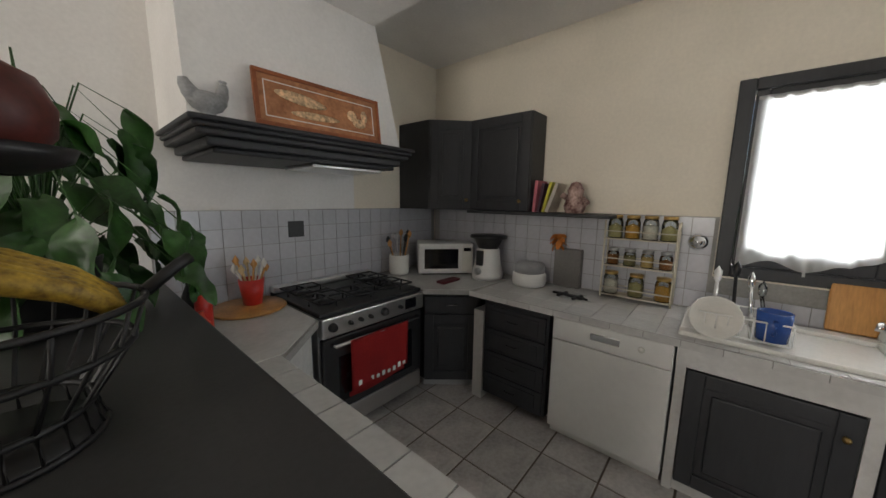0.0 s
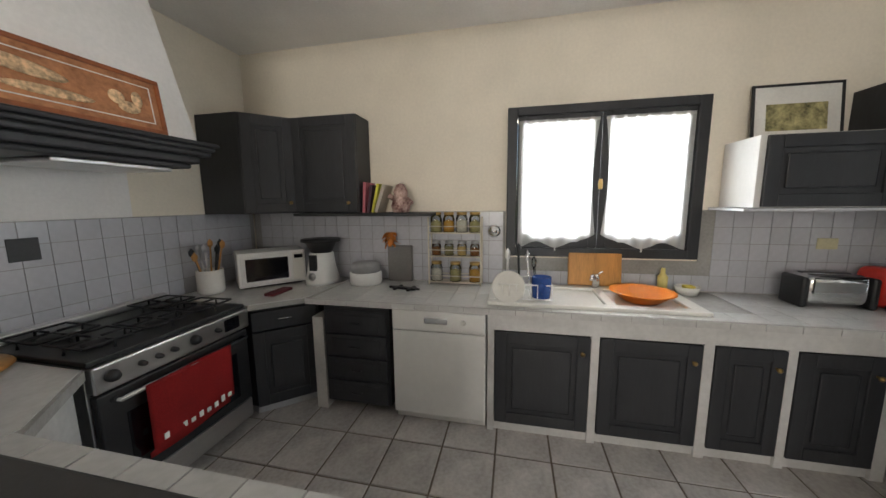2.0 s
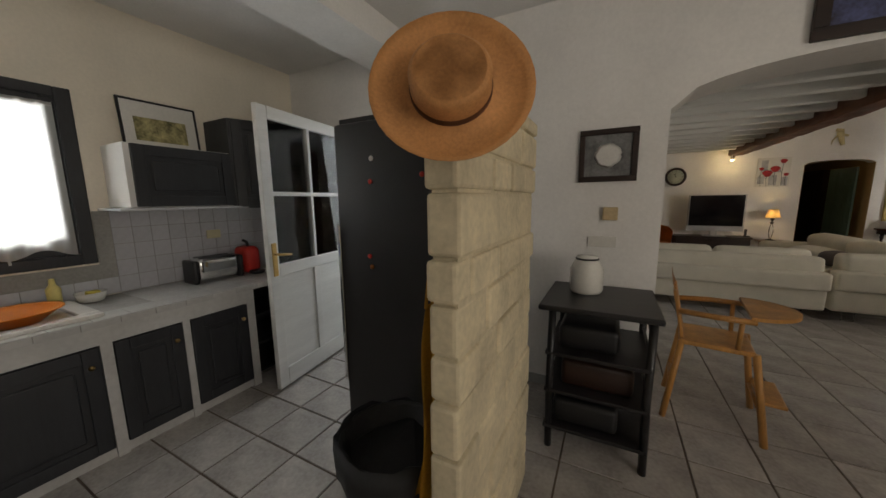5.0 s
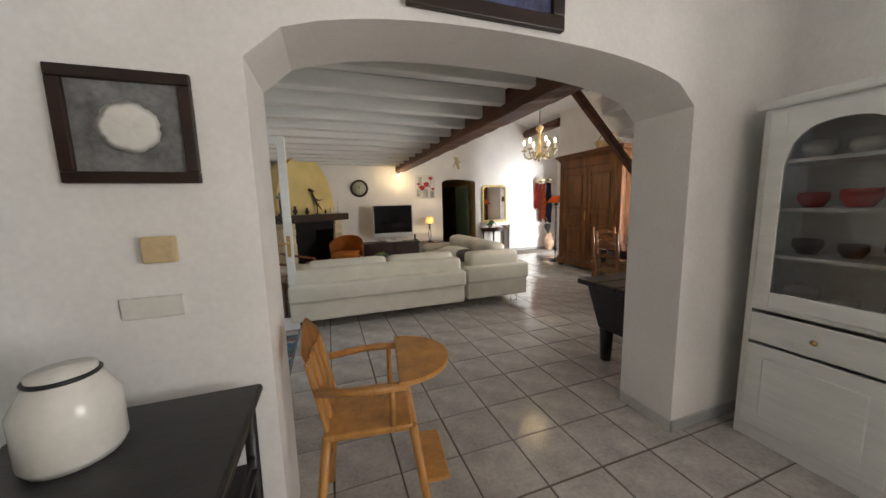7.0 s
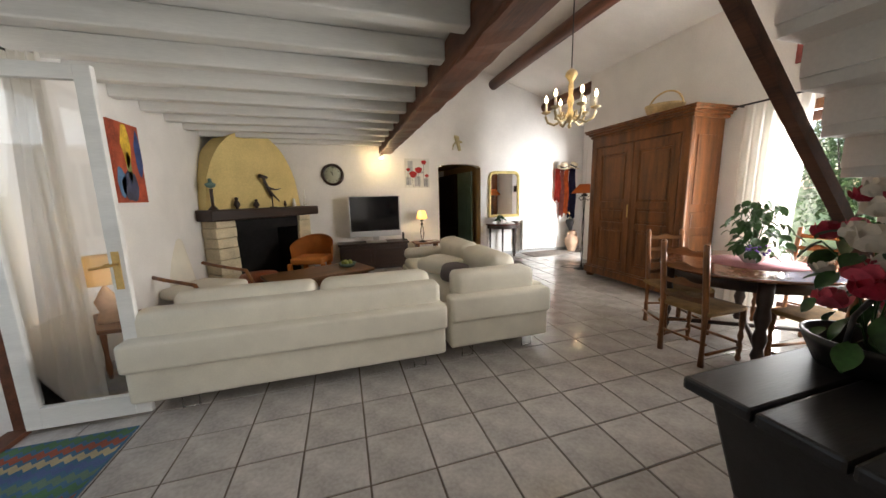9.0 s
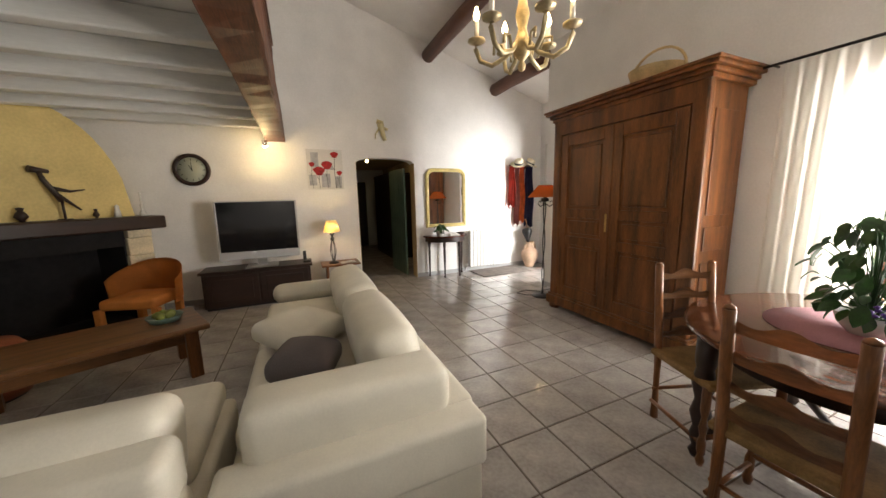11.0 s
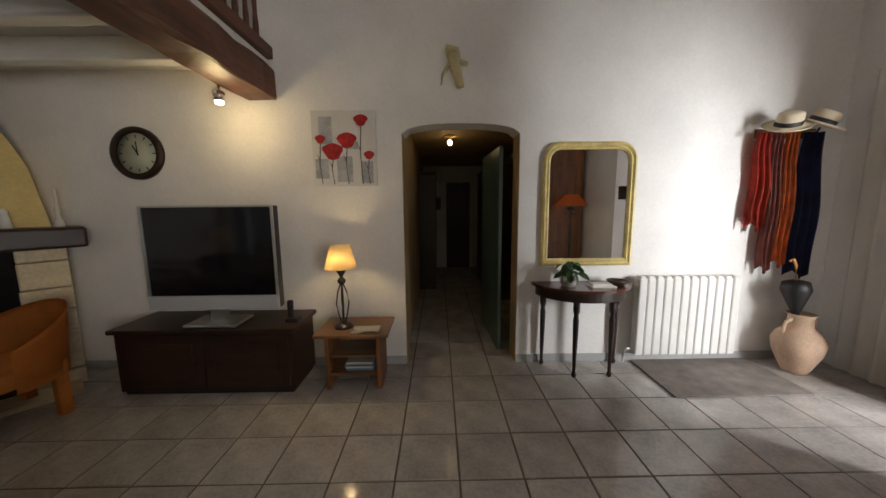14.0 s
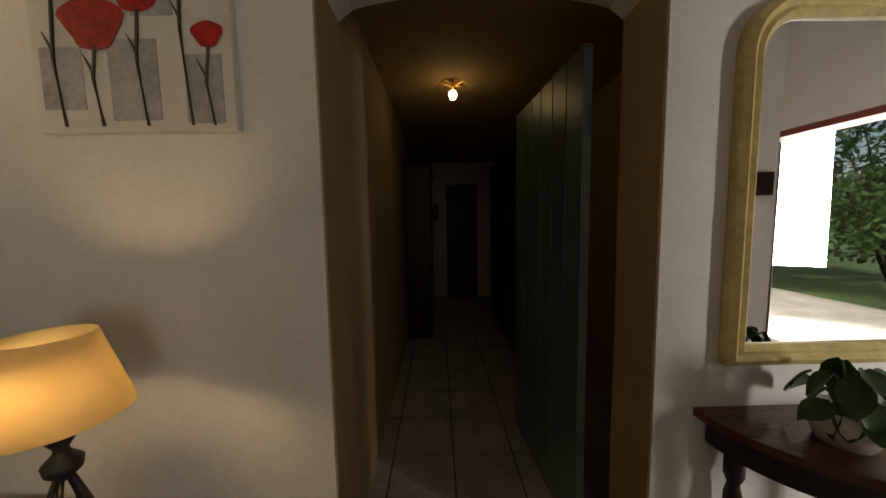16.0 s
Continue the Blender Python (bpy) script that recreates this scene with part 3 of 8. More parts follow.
def splashback():
    b = B()
    box(b, KE - 0.008, 0.42, 0.81, KE - 0.001, KN - 0.01, 1.02)
    box(b, KE - 0.008, 3.185, 1.02, KE - 0.001, KN - 0.01, 1.37)
    box(b, KE - 0.008, 0.42, 1.02, KE - 0.001, 1.89, 1.37)
    s = structure("splashback_east", b, CGROUT, "grey square wall tiles behind the counter")
    b = B()
    box(b, 0.002, 0.002, 0, 0.105, 0.109, 0.004)
    me = solid("tile", b, WTILE)
    for i in range(46):
        for j in range(5):
            y, z = 0.42 + i * 0.107, 0.812 + j * 0.111
            if 1.80 < y < 3.185 and z > 0.91:
                continue
            ob = new("tile", me)
            ob.parent = s
            ob.matrix_local = Matrix(((0, 0, -1, KE - 0.009), (1, 0, 0, y), (0, 1, 0, z), (0, 0, 0, 1)))
    b = B()
    box(b, 3.31, KN - 0.008, 0.81, KE - 0.02, KN - 0.001, 1.37)
    s = structure("splashback_north", b, CGROUT, "grey square wall tiles behind the stove")
    for i in range(20):
        for j in range(5):
            ob = new("tile", me)
            ob.parent = s
            ob.matrix_local = Matrix(((1, 0, 0, 3.315 + i * 0.107), (0, 0, -1, KN - 0.009), (0, 1, 0, 0.812 + j * 0.111), (0, 0, 0, 1)))
    b = B()
    box(b, 4.02, KN - 0.018, 1.18, 4.13, KN - 0.0135, 1.29, 0.002)
    one("picture_tile", b, BAR, "small dark picture tile on the splashback", "tile")


splashback()


def upper_cabinets():
    c = thing("wall_cabinet", move(5.29, 4.80, 1.37, -90), "charcoal wall cabinet with a panelled door", "cabinet", "wall cabinets")
    b = B()
    box(b, 0, 0.0, 0, 0.53, 0.225, 0.72, 0.004)
    part("body", b, CHARCOAL, c)
    panel_door("door", 0.52, 0.71, c, (0.005, 0, 0.005), handle=(0.46, 0.07))
    c = thing("corner_wall_cabinet", (0, 0, 0), "charcoal corner wall cabinet set diagonally", "cabinet", "wall cabinets")
    b = B()
    prism(b, [(5.30, 4.805), (5.515, 4.805), (5.515, 5.415), (5.04, 5.415), (5.04, 5.06)], 1.37, 2.09)
    part("body", b, CHARCOAL, c)
    panel_door("door", 0.34, 0.70, c, (5.055, 5.055, 1.38), -46, handle=(0.30, 0.07))
    c = thing("corner_wall_cabinet", (0, 0, 0), "charcoal corner wall cabinet beside the door", "cabinet", "wall cabinets")
    b = B()
    prism(b, [(5.20, 1.16), (5.515, 1.16), (5.515, 0.31), (4.95, 0.31), (4.95, 0.62)], 1.37, 2.06)
    part("body", b, CHARCOAL, c)
    panel_door("door", 0.55, 0.67, c, (5.19, 1.14, 1.38), -115)
    c = thing("wall_cabinet", move(5.19, 1.80, 1.39, -90), "low charcoal wall cabinet with a white side", "cabinet", "wall cabinets")
    b = B()
    box(b, 0, 0, 0, 0.63, 0.32, 0.40, 0.003)
    part("body", b, WHITE, c)
    panel_door("door", 0.60, 0.39, c, (0.03, 0, 0.005))
    b = B()
    box(b, 5.16, 0.45, 1.37, 5.51, 1.86, 1.388, 0.004)
    one("cabinet_shelf", b, WTILE, "thin pale shelf under the wall cabinets", "shelf")
    b = B()
    box(b, 5.23, 3.70, 1.345, 5.512, 4.80, 1.367, 0.005)
    one("wall_shelf", b, CHARCOAL, "charcoal shelf carrying books under the cabinets", "shelf")


upper_cabinets()


def kitchen_window():
    w = thing("window_1", (0, 0, 0), "charcoal framed kitchen window with two casements", "window", kind="structure")
    x0, x1 = 5.485, 5.60
    b = B()
    for box_ in ((1.90, 1.035, 1.97, 2.105), (3.11, 1.035, 3.18, 2.105), (1.97, 1.035, 3.11, 1.10), (1.97, 2.045, 3.11, 2.105)):
        box(b, x0, box_[0], box_[1], x1, box_[2], box_[3], 0.006)
    part("window_frame", b, CHARCOAL, w)
    for a, c, s in ((1.972, 2.538, 1), (2.542, 3.108, -1)):
        b = B()
        box(b, 5.50, a, 1.102, 5.55, a + 0.055, 2.043, 0.006)
        box(b, 5.50, c - 0.055, 1.102, 5.55, c, 2.043, 0.006)
        box(b, 5.50, a + 0.055, 1.98, 5.55, c - 0.055, 2.043, 0.006)
        box(b, 5.50, a + 0.055, 1.102, 5.55, c - 0.055, 1.165, 0.006)
        # shaped lower rail
        n = 12
        for i in range(n):
            y0, y1 = a + 0.055 + (c - a - 0.11) * i / n, a + 0.055 + (c - a - 0.11) * (i + 1) / n
            u = (i + 0.5) / n
            top = 1.165 + 0.05 * abs(math.cos(math.pi * 2 * u)) * (1 if abs(u - 0.5) > 0.1 else 0.4)
            box(b, 5.505, y0, 1.16, 5.545, y1, top)
        k = part("casement", b, CHARCOAL, w)
        b = B()
        box(b, 5.522, a + 0.05, 1.15, 5.528, c - 0.05, 1.99)
        g = part("pane", b, GLASS, k)
        g.visible_shadow = False
    b = B()
    lathe(b, [(0.012, 0), (0.016, 0.03), (0.012, 0.07), (0.0, 0.07)], 10, Matrix.Translation((5.48, 2.54, 1.52)))
    part("window_handle", b, BRASS, w)
    b = B()
    box(b, 5.60, 1.96, 1.06, 5.78, 3.12, 1.10)
    part("window_sill", b, CTILE, w)
    for a, c in ((1.985, 2.52), (2.56, 3.095)):
        cu = thing("cafe_curtain", (5.493, a, 2.01), "sheer white voile curtain gathered on the casement", "curtain", "kitchen curtains")
        b = B()
        L = c - a
        side = 1 if a < 2.3 else -1

        def drape(u, v, L=L, side=side):
            inner = u if side > 0 else 1 - u
            pull = 0.03 * math.sin(math.pi * v) * inner
            y = u * L - (pull if side > 0 else -pull)
            low = 0.885 + 0.022 * math.cos(4 * math.pi * u) - 0.10 * max(0, (inner - 0.78) / 0.22)
            return Vector((0.006 * math.sin(u * 46) - 0.004, y, -v * low))
        sheet(b, drape, 60, 14)
        part("cloth", b, SHEER, cu)
        b = B()
        tube(b, [(0, 0.0, -0.015), (0, L, -0.015)], 0.006, 6)
        part("rod", b, WHITE, cu)
        b = B()
        box(b, -0.01, L / 2 - 0.006, -0.93, 0.0, L / 2 + 0.006, -0.83, 0.002)
        part("tassel", b, SHEER, cu)


kitchen_window()


def glazed_leaf(t, w, h, rows, cols, low, frame_mat, handle_side=1, bar=0.03, stile=0.085, two_panels=False):
    """A door leaf, hinge at the origin, along +x, with panes above a panel."""
    b = B()
    box(b, 0, -0.02, 0, stile, 0.02, h, 0.005)
    box(b, w - stile, -0.02, 0, w, 0.02, h, 0.005)
    box(b, stile, -0.02, h - stile, w - stile, 0.02, h, 0.004)
    box(b, stile, -0.02, 0, w - stile, 0.02, 0.14, 0.004)
    if low > 0.2:
        box(b, stile, -0.02, low - 0.09, w - stile, 0.02, low, 0.004)
        box(b, stile, -0.008, 0.14, w - stile, 0.008, low - 0.09)
        if two_panels:
            box(b, w / 2 - 0.035, -0.02, 0.14, w / 2 + 0.035, 0.02, low - 0.09, 0.004)
    part("frame", b, frame_mat, t)
    lo = max(low, 0.14)
    for i in range(1, cols):
        x = stile + (w - 2 * stile) * i / cols
        b = B()
        box(b, x - bar / 2, -0.016, lo, x + bar / 2, 0.016, h - stile, 0.003)
        part("glazing_bar", b, frame_mat, t)
    for j in range(1, rows):
        z = lo + (h - stile - lo) * j / rows
        b = B()
        box(b, stile, -0.017, z - bar / 2, w - stile, 0.017, z + bar / 2, 0.003)
        part("glazing_bar", b, frame_mat, t)
    for i in range(cols):
        for j in range(rows):
            b = B()
            x0, x1 = stile + (w - 2 * stile) * i / cols, stile + (w - 2 * stile) * (i + 1) / cols
            z0, z1 = lo + (h - stile - lo) * j / rows, lo + (h - stile - lo) * (j + 1) / rows
            box(b, x0, -0.003, z0, x1, 0.003, z1)
            g = part("pane", b, GLASS, t)
            g.visible_shadow = False
    b = B()
    box(b, w - 0.065, -0.026, 0.86, w - 0.025, 0.026, 1.10, 0.003)
    hp = part("lock_plate", b, BRASS, t, "brass lock plate")
    b = B()
    for s in (-1, 1):
        tube(b, [(w - 0.045, 0.025 * s, 1.02), (w - 0.045, 0.06 * s, 1.02), (w - 0.12, 0.065 * s, 1.01), (w - 0.16, 0.06 * s, 1.005)], 0.009, 8)
    part("door_handle", b, BRASS, hp, "brass lever handle")


def kitchen_door():
    d = thing("door_1", move(4.79, 0.36, 0.025, 98), "white painted half-glazed kitchen door standing open", "door", kind="structure")
    glazed_leaf(d, 0.94, 2.04, 2, 2, 0.94, WHITEWOOD, two_panels=True)
    b = B()
    box(b, 3.86, KS - 0.03, 0, 3.918, KS + 0.02, 2.17, 0.004)
    box(b, 4.802, KS - 0.03, 0, 4.86, KS + 0.02, 2.17, 0.004)
    box(b, 3.918, KS - 0.03, 2.112, 4.802, KS + 0.02, 2.17, 0.004)
    structure("door_frame_kitchen", b, CHARCOAL, "charcoal painted door frame")
    b = B()
    box(b, 3.92, LN, -0.005, 4.80, KS, 0.02)
    structure("threshold_kitchen", b, BAR, "dark door threshold")
    # a bead screen and the outside reveal
    b = B()
    box(b, 4.80, -1.2, 0, 5.05, LN - 0.005, 2.7)
    structure("porch_wall", b, RENDER_OUT, "ochre rendered porch wall outside the kitchen door")


kitchen_door()


def stove():
    s = thing("range_cooker", (3.875, 4.77, 0), "steel and black range cooker with a red towel rail", "stove")
    b = B()
    box(b, 0.0, 0.02, 0.08, 0.775, 0.63, 0.80, 0.004)
    part("body", b, STEEL, s)
    b = B()
    box(b, 0, -0.01, 0.80, 0.775, 0.63, 0.825, 0.005)
    hob = part("hob", b, BLACK, s)
    for i in range(3):
        for j in range(2):
            if i == 1 and j == 1:
                continue
            b = B()
            cx, cy = 0.14 + i * 0.245, 0.16 + j * 0.27
            lathe(b, [(0.05, 0.826), (0.05, 0.84), (0.03, 0.848), (0.0, 0.848)], 14, Matrix.Translation((cx, cy, 0)))
            part("burner", b, BLACK, hob)
            b = B()
            for a in range(4):
                c, sn = math.cos(a * math.pi / 2), math.sin(a * math.pi / 2)
                tube(b, [(cx + 0.11 * c, cy + 0.11 * sn, 0.828), (cx + 0.11 * c, cy + 0.11 * sn, 0.862), (cx + 0.02 * c, cy + 0.02 * sn, 0.862)], 0.006, 5)
            tube(b, [(cx - 0.11, cy - 0.11, 0.862), (cx + 0.11, cy - 0.11, 0.862), (cx + 0.11, cy + 0.11, 0.862), (cx - 0.11, cy + 0.11, 0.862), (cx - 0.11, cy - 0.11, 0.862)], 0.006, 5)
            part("pan_support", b, BLACK, hob)
    b = B()
    box(b, 0.0, 0.56, 0.825, 0.775, 0.63, 0.87, 0.01)
    part("back_rail", b, STEEL, s)
    b = B()
    box(b, 0.0, -0.035, 0.685, 0.775, 0.02, 0.80, 0.008)
    p = part("control_panel", b, STEEL, s)
    for x in (0.06, 0.17, 0.24, 0.31, 0.42, 0.55):
        b = B()
        r = 0.026 if x in (0.06, 0.42) else 0.013
        lathe(b, [(r, 0), (r, 0.012), (r * 0.7, 0.03), (0, 0.03)], 14, Matrix.Translation((x, -0.035, 0.745)) @ Matrix.Rotation(math.radians(90), 4, 'X'))
        part("knob", b, BLACK, p)
    b = B()
    box(b, 0.60, -0.038, 0.71, 0.70, -0.034, 0.78)
    part("display", b, SCREEN, p)
    b = B()
    box(b, 0.01, -0.02, 0.22, 0.765, 0.02, 0.67, 0.006)
    d = part("oven_door", b, BLACK, s, "black glass oven door")
    b = B()
    box(b, 0.1, -0.023, 0.27, 0.675, -0.019, 0.55, 0.002)
    part("oven_window", b, SCREEN, d)
    b = B()
    tube(b, [(0.06, -0.02, 0.635), (0.06, -0.065, 0.64), (0.715, -0.065, 0.64), (0.715, -0.02, 0.635)], 0.011, 8)
    part("oven_handle", b, CHROME, d, "chrome rail handle")
    b = B()
    box(b, 0.01, -0.015, 0.09, 0.765, 0.02, 0.21, 0.005)
    part("drawer", b, STEEL, s)
    b = B()

    def cloth(u, v):
        d = -0.079 - 0.004 * math.sin(9 * u) if v < 0.92 else -0.05
        return Vector((4.02 + 0.44 * u, 4.77 + d - 0.012 * v * math.sin(5 * u), 0.655 - 0.36 * v))
    sheet(b, cloth, 24, 14, 0.005)
    t = one("tea_towel", b, REDCLOTH, "red tea towel hanging on the oven rail", "towel")
    b = B()
    rnd = random.Random(2)
    for i in range(9):
        x = 4.06 + i * 0.043
        box(b, x, 4.680, 0.345 + rnd.uniform(0, 0.02), x + 0.022, 4.684, 0.375 + rnd.uniform(0, 0.02), 0.001)
    part("pattern", b, PAPER, t, "white pattern along the hem")


stove()


def hood():
    b = B()
    # plaster breast that narrows upwards
    vs = [(3.40, 4.84, 1.735), (4.54, 4.84, 1.735), (4.57, KN, 1.735), (3.40, KN, 1.735), (3.40, 4.95, 2.69), (4.38, 4.95, 2.69), (4.42, KN, 2.69), (3.40, KN, 2.69)]
    v = [b.verts.new(c) for c in vs]
    for f in ((0, 1, 5, 4), (1, 2, 6, 5), (2, 3, 7, 6), (3, 0, 4, 7), (0, 3, 2, 1), (4, 5, 6, 7)):
        b.faces.new([v[i] for i in f])
    structure("hood_breast", b, PLASTER, "white plaster cooker hood tapering to the ceiling")
    h = thing("hood_shelf", (0, 0, 0), "dark grey moulded mantel shelf round the cooker hood", "shelf")
    b = B()
    for x0, x1, y0, z0, z1 in ((3.38, 4.59, 4.755, 1.750, 1.772), (3.395, 4.575, 4.77, 1.728, 1.75), (3.41, 4.56, 4.785, 1.70, 1.728), (3.45, 4.52, 4.82, 1.66, 1.70), (3.48, 4.49, 4.85, 1.635, 1.66)):
        box(b, x0, y0, z0, x1, KN - 0.002, z1, 0.009)
    part("moulding", b, CHARCOAL, h)
    b = B()
    box(b, 3.95, 4.90, 1.614, 4.42, 5.25, 1.634, 0.005)
    part("extractor", b, STEEL, h, "steel extractor grille")
    p = thing("framed_print", Matrix.Translation((3.635, 4.775, 1.774)) @ Matrix.Rotation(math.radians(-7), 4, 'X') @ Matrix.Diagonal((0.885, 1, 0.86, 1)), "long brown framed print of bread leaning on the hood", "picture")
    b = B()
    for c in ((0, 0, 0.78, 0.022), (0, 0.268, 0.78, 0.29), (0, 0.022, 0.022, 0.268), (0.758, 0.022, 0.78, 0.268)):
        box(b, c[0], 0, c[1], c[2], 0.02, c[3], 0.003)
    part("frame", b, mat("reddish_frame", (0.26, 0.075, 0.022), 0.4, vary=0.25, grain=40), p)
    b = B()
    box(b, 0.02, 0.008, 0.02, 0.76, 0.016, 0.27)
    part("print", b, mat("bread_print", (0.42, 0.14, 0.05), 0.5, vary=0.3, scale=9, second=(0.55, 0.24, 0.10)), p)
    b = B()
    for c in ((0.05, 0.05, 0.73, 0.055), (0.05, 0.235, 0.73, 0.24), (0.05, 0.055, 0.055, 0.235), (0.725, 0.055, 0.73, 0.235)):
        box(b, c[0], 0.006, c[1], c[2], 0.008, c[3])
    part("inner_line", b, PAPER, p)
    rnd = random.Random(3)
    bread = mat("painted_bread", (0.62, 0.42, 0.24), 0.6, vary=0.35, scale=30)
    for cx, cz, rx, rz in ((0.25, 0.175, 0.15, 0.032), (0.33, 0.095, 0.15, 0.022), (0.57, 0.15, 0.035, 0.035), (0.62, 0.11, 0.05, 0.03), (0.66, 0.16, 0.025, 0.04)):
        b = B()
        lathe(b, [(0, 0.0), (1.0, 0.0), (0.8, 0.0012), (0, 0.002)], 16, Matrix.Translation((cx, 0.0075, cz)) @ Matrix.Rotation(math.radians(90), 4, 'X') @ Matrix.Rotation(rnd.uniform(-0.2, 0.2), 4, 'Z') @ Matrix.Diagonal((rx, rz, 1, 1)))
        part("painted_loaf", b, bread, p, "pale painted loaf")
    r = thing("hen_ornament", Matrix.Translation((3.47, 4.84, 1.773)) @ Matrix.Scale(0.63, 4), "grey ceramic hen ornament on the hood shelf", "ornament")
    b = B()
    lathe(b, [(0.0, 0.0), (0.05, 0.0), (0.055, 0.012), (0.045, 0.028), (0.085, 0.05), (0.115, 0.09), (0.118, 0.125), (0.10, 0.15), (0.05, 0.162), (0, 0.163)], 24, None, 0.62)
    part("body", b, HENGREY, r)
    b = B()
    tube(b, [(0.065, 0, 0.11), (0.09, 0, 0.16), (0.098, 0, 0.20), (0.10, 0, 0.225)], 0.05, 12, 0.024)
    tube(b, [(0.10, 0, 0.215), (0.125, 0, 0.205)], 0.010, 6, 0.003)
    for k in range(3):
        lathe(b, [(0, -0.014), (0.012, 0), (0, 0.014)], 8, Matrix.Translation((0.085 + 0.014 * k, 0, 0.243)))
    part("head", b, HENGREY, r)
    b = B()
    tube(b, [(-0.055, 0, 0.105), (-0.095, 0, 0.15), (-0.115, 0, 0.19), (-0.12, 0, 0.22)], 0.058, 12, 0.026)
    part("tail", b, HENGREY, r)


hood()


def fridge():
    f = thing("fridge", (3.08, 0.92, 0), "tall slate grey fridge with small magnets", "fridge")
    b = B()
    box(b, 0, 0, 0.03, 0.62, 0.575, 1.76, 0.01)
    part("body", b, FRIDGE, f)
    b = B()
    box(b, 0, 0.58, 0.04, 0.62, 0.63, 1.765, 0.014)
    d = part("door", b, FRIDGE, f)
    b = B()
    box(b, 0.60, 0.63, 0.5, 0.618, 0.645, 1.3, 0.004)
    part("handle", b, CHROME, d)
    for x, z, m in ((0.40, 1.60, PAPER), (0.41, 1.50, RED), (0.14, 1.52, RED), (0.43, 1.16, RED), (0.42, 1.11, ORANGE)):
        b = B()
        lathe(b, [(0.011, 0), (0.012, 0.004), (0.008, 0.009), (0, 0.009)], 10, Matrix.Translation((x, 0.63, z)) @ Matrix.Rotation(math.radians(-90), 4, 'X'))
        part("magnet", b, m, d)
    b = B()
    for x, y in ((0.05, 0.05), (0.57, 0.05), (0.05, 0.52), (0.57, 0.52)):
        lathe(b, [(0.02, 0), (0.02, 0.031)], 8, Matrix.Translation((x, y, 0)))
    part("feet", b, BLACK, f)
    t = thing("serving_tray", Matrix.Translation((3.27, 1.25, 1.80)) @ Matrix.Rotation(math.radians(6), 4, 'Y'), "oval woven basket with dark rims on the fridge", "basket")
    b = B()
    lathe(b, [(0.0, 0.0), (0.17, 0.0), (0.21, 0.035), (0.20, 0.037), (0.165, 0.01), (0, 0.01)], 24)
    part("bowl", b, STRAW, t)
    for z, rr in ((0.035, 0.208), (0.0, 0.172)):
        b = B()
        tube(b, [(rr * math.cos(a * math.pi / 12), rr * math.sin(a * math.pi / 12), z) for a in range(25)], 0.012, 6)
        part("rim", b, BLACK, t)


fridge()


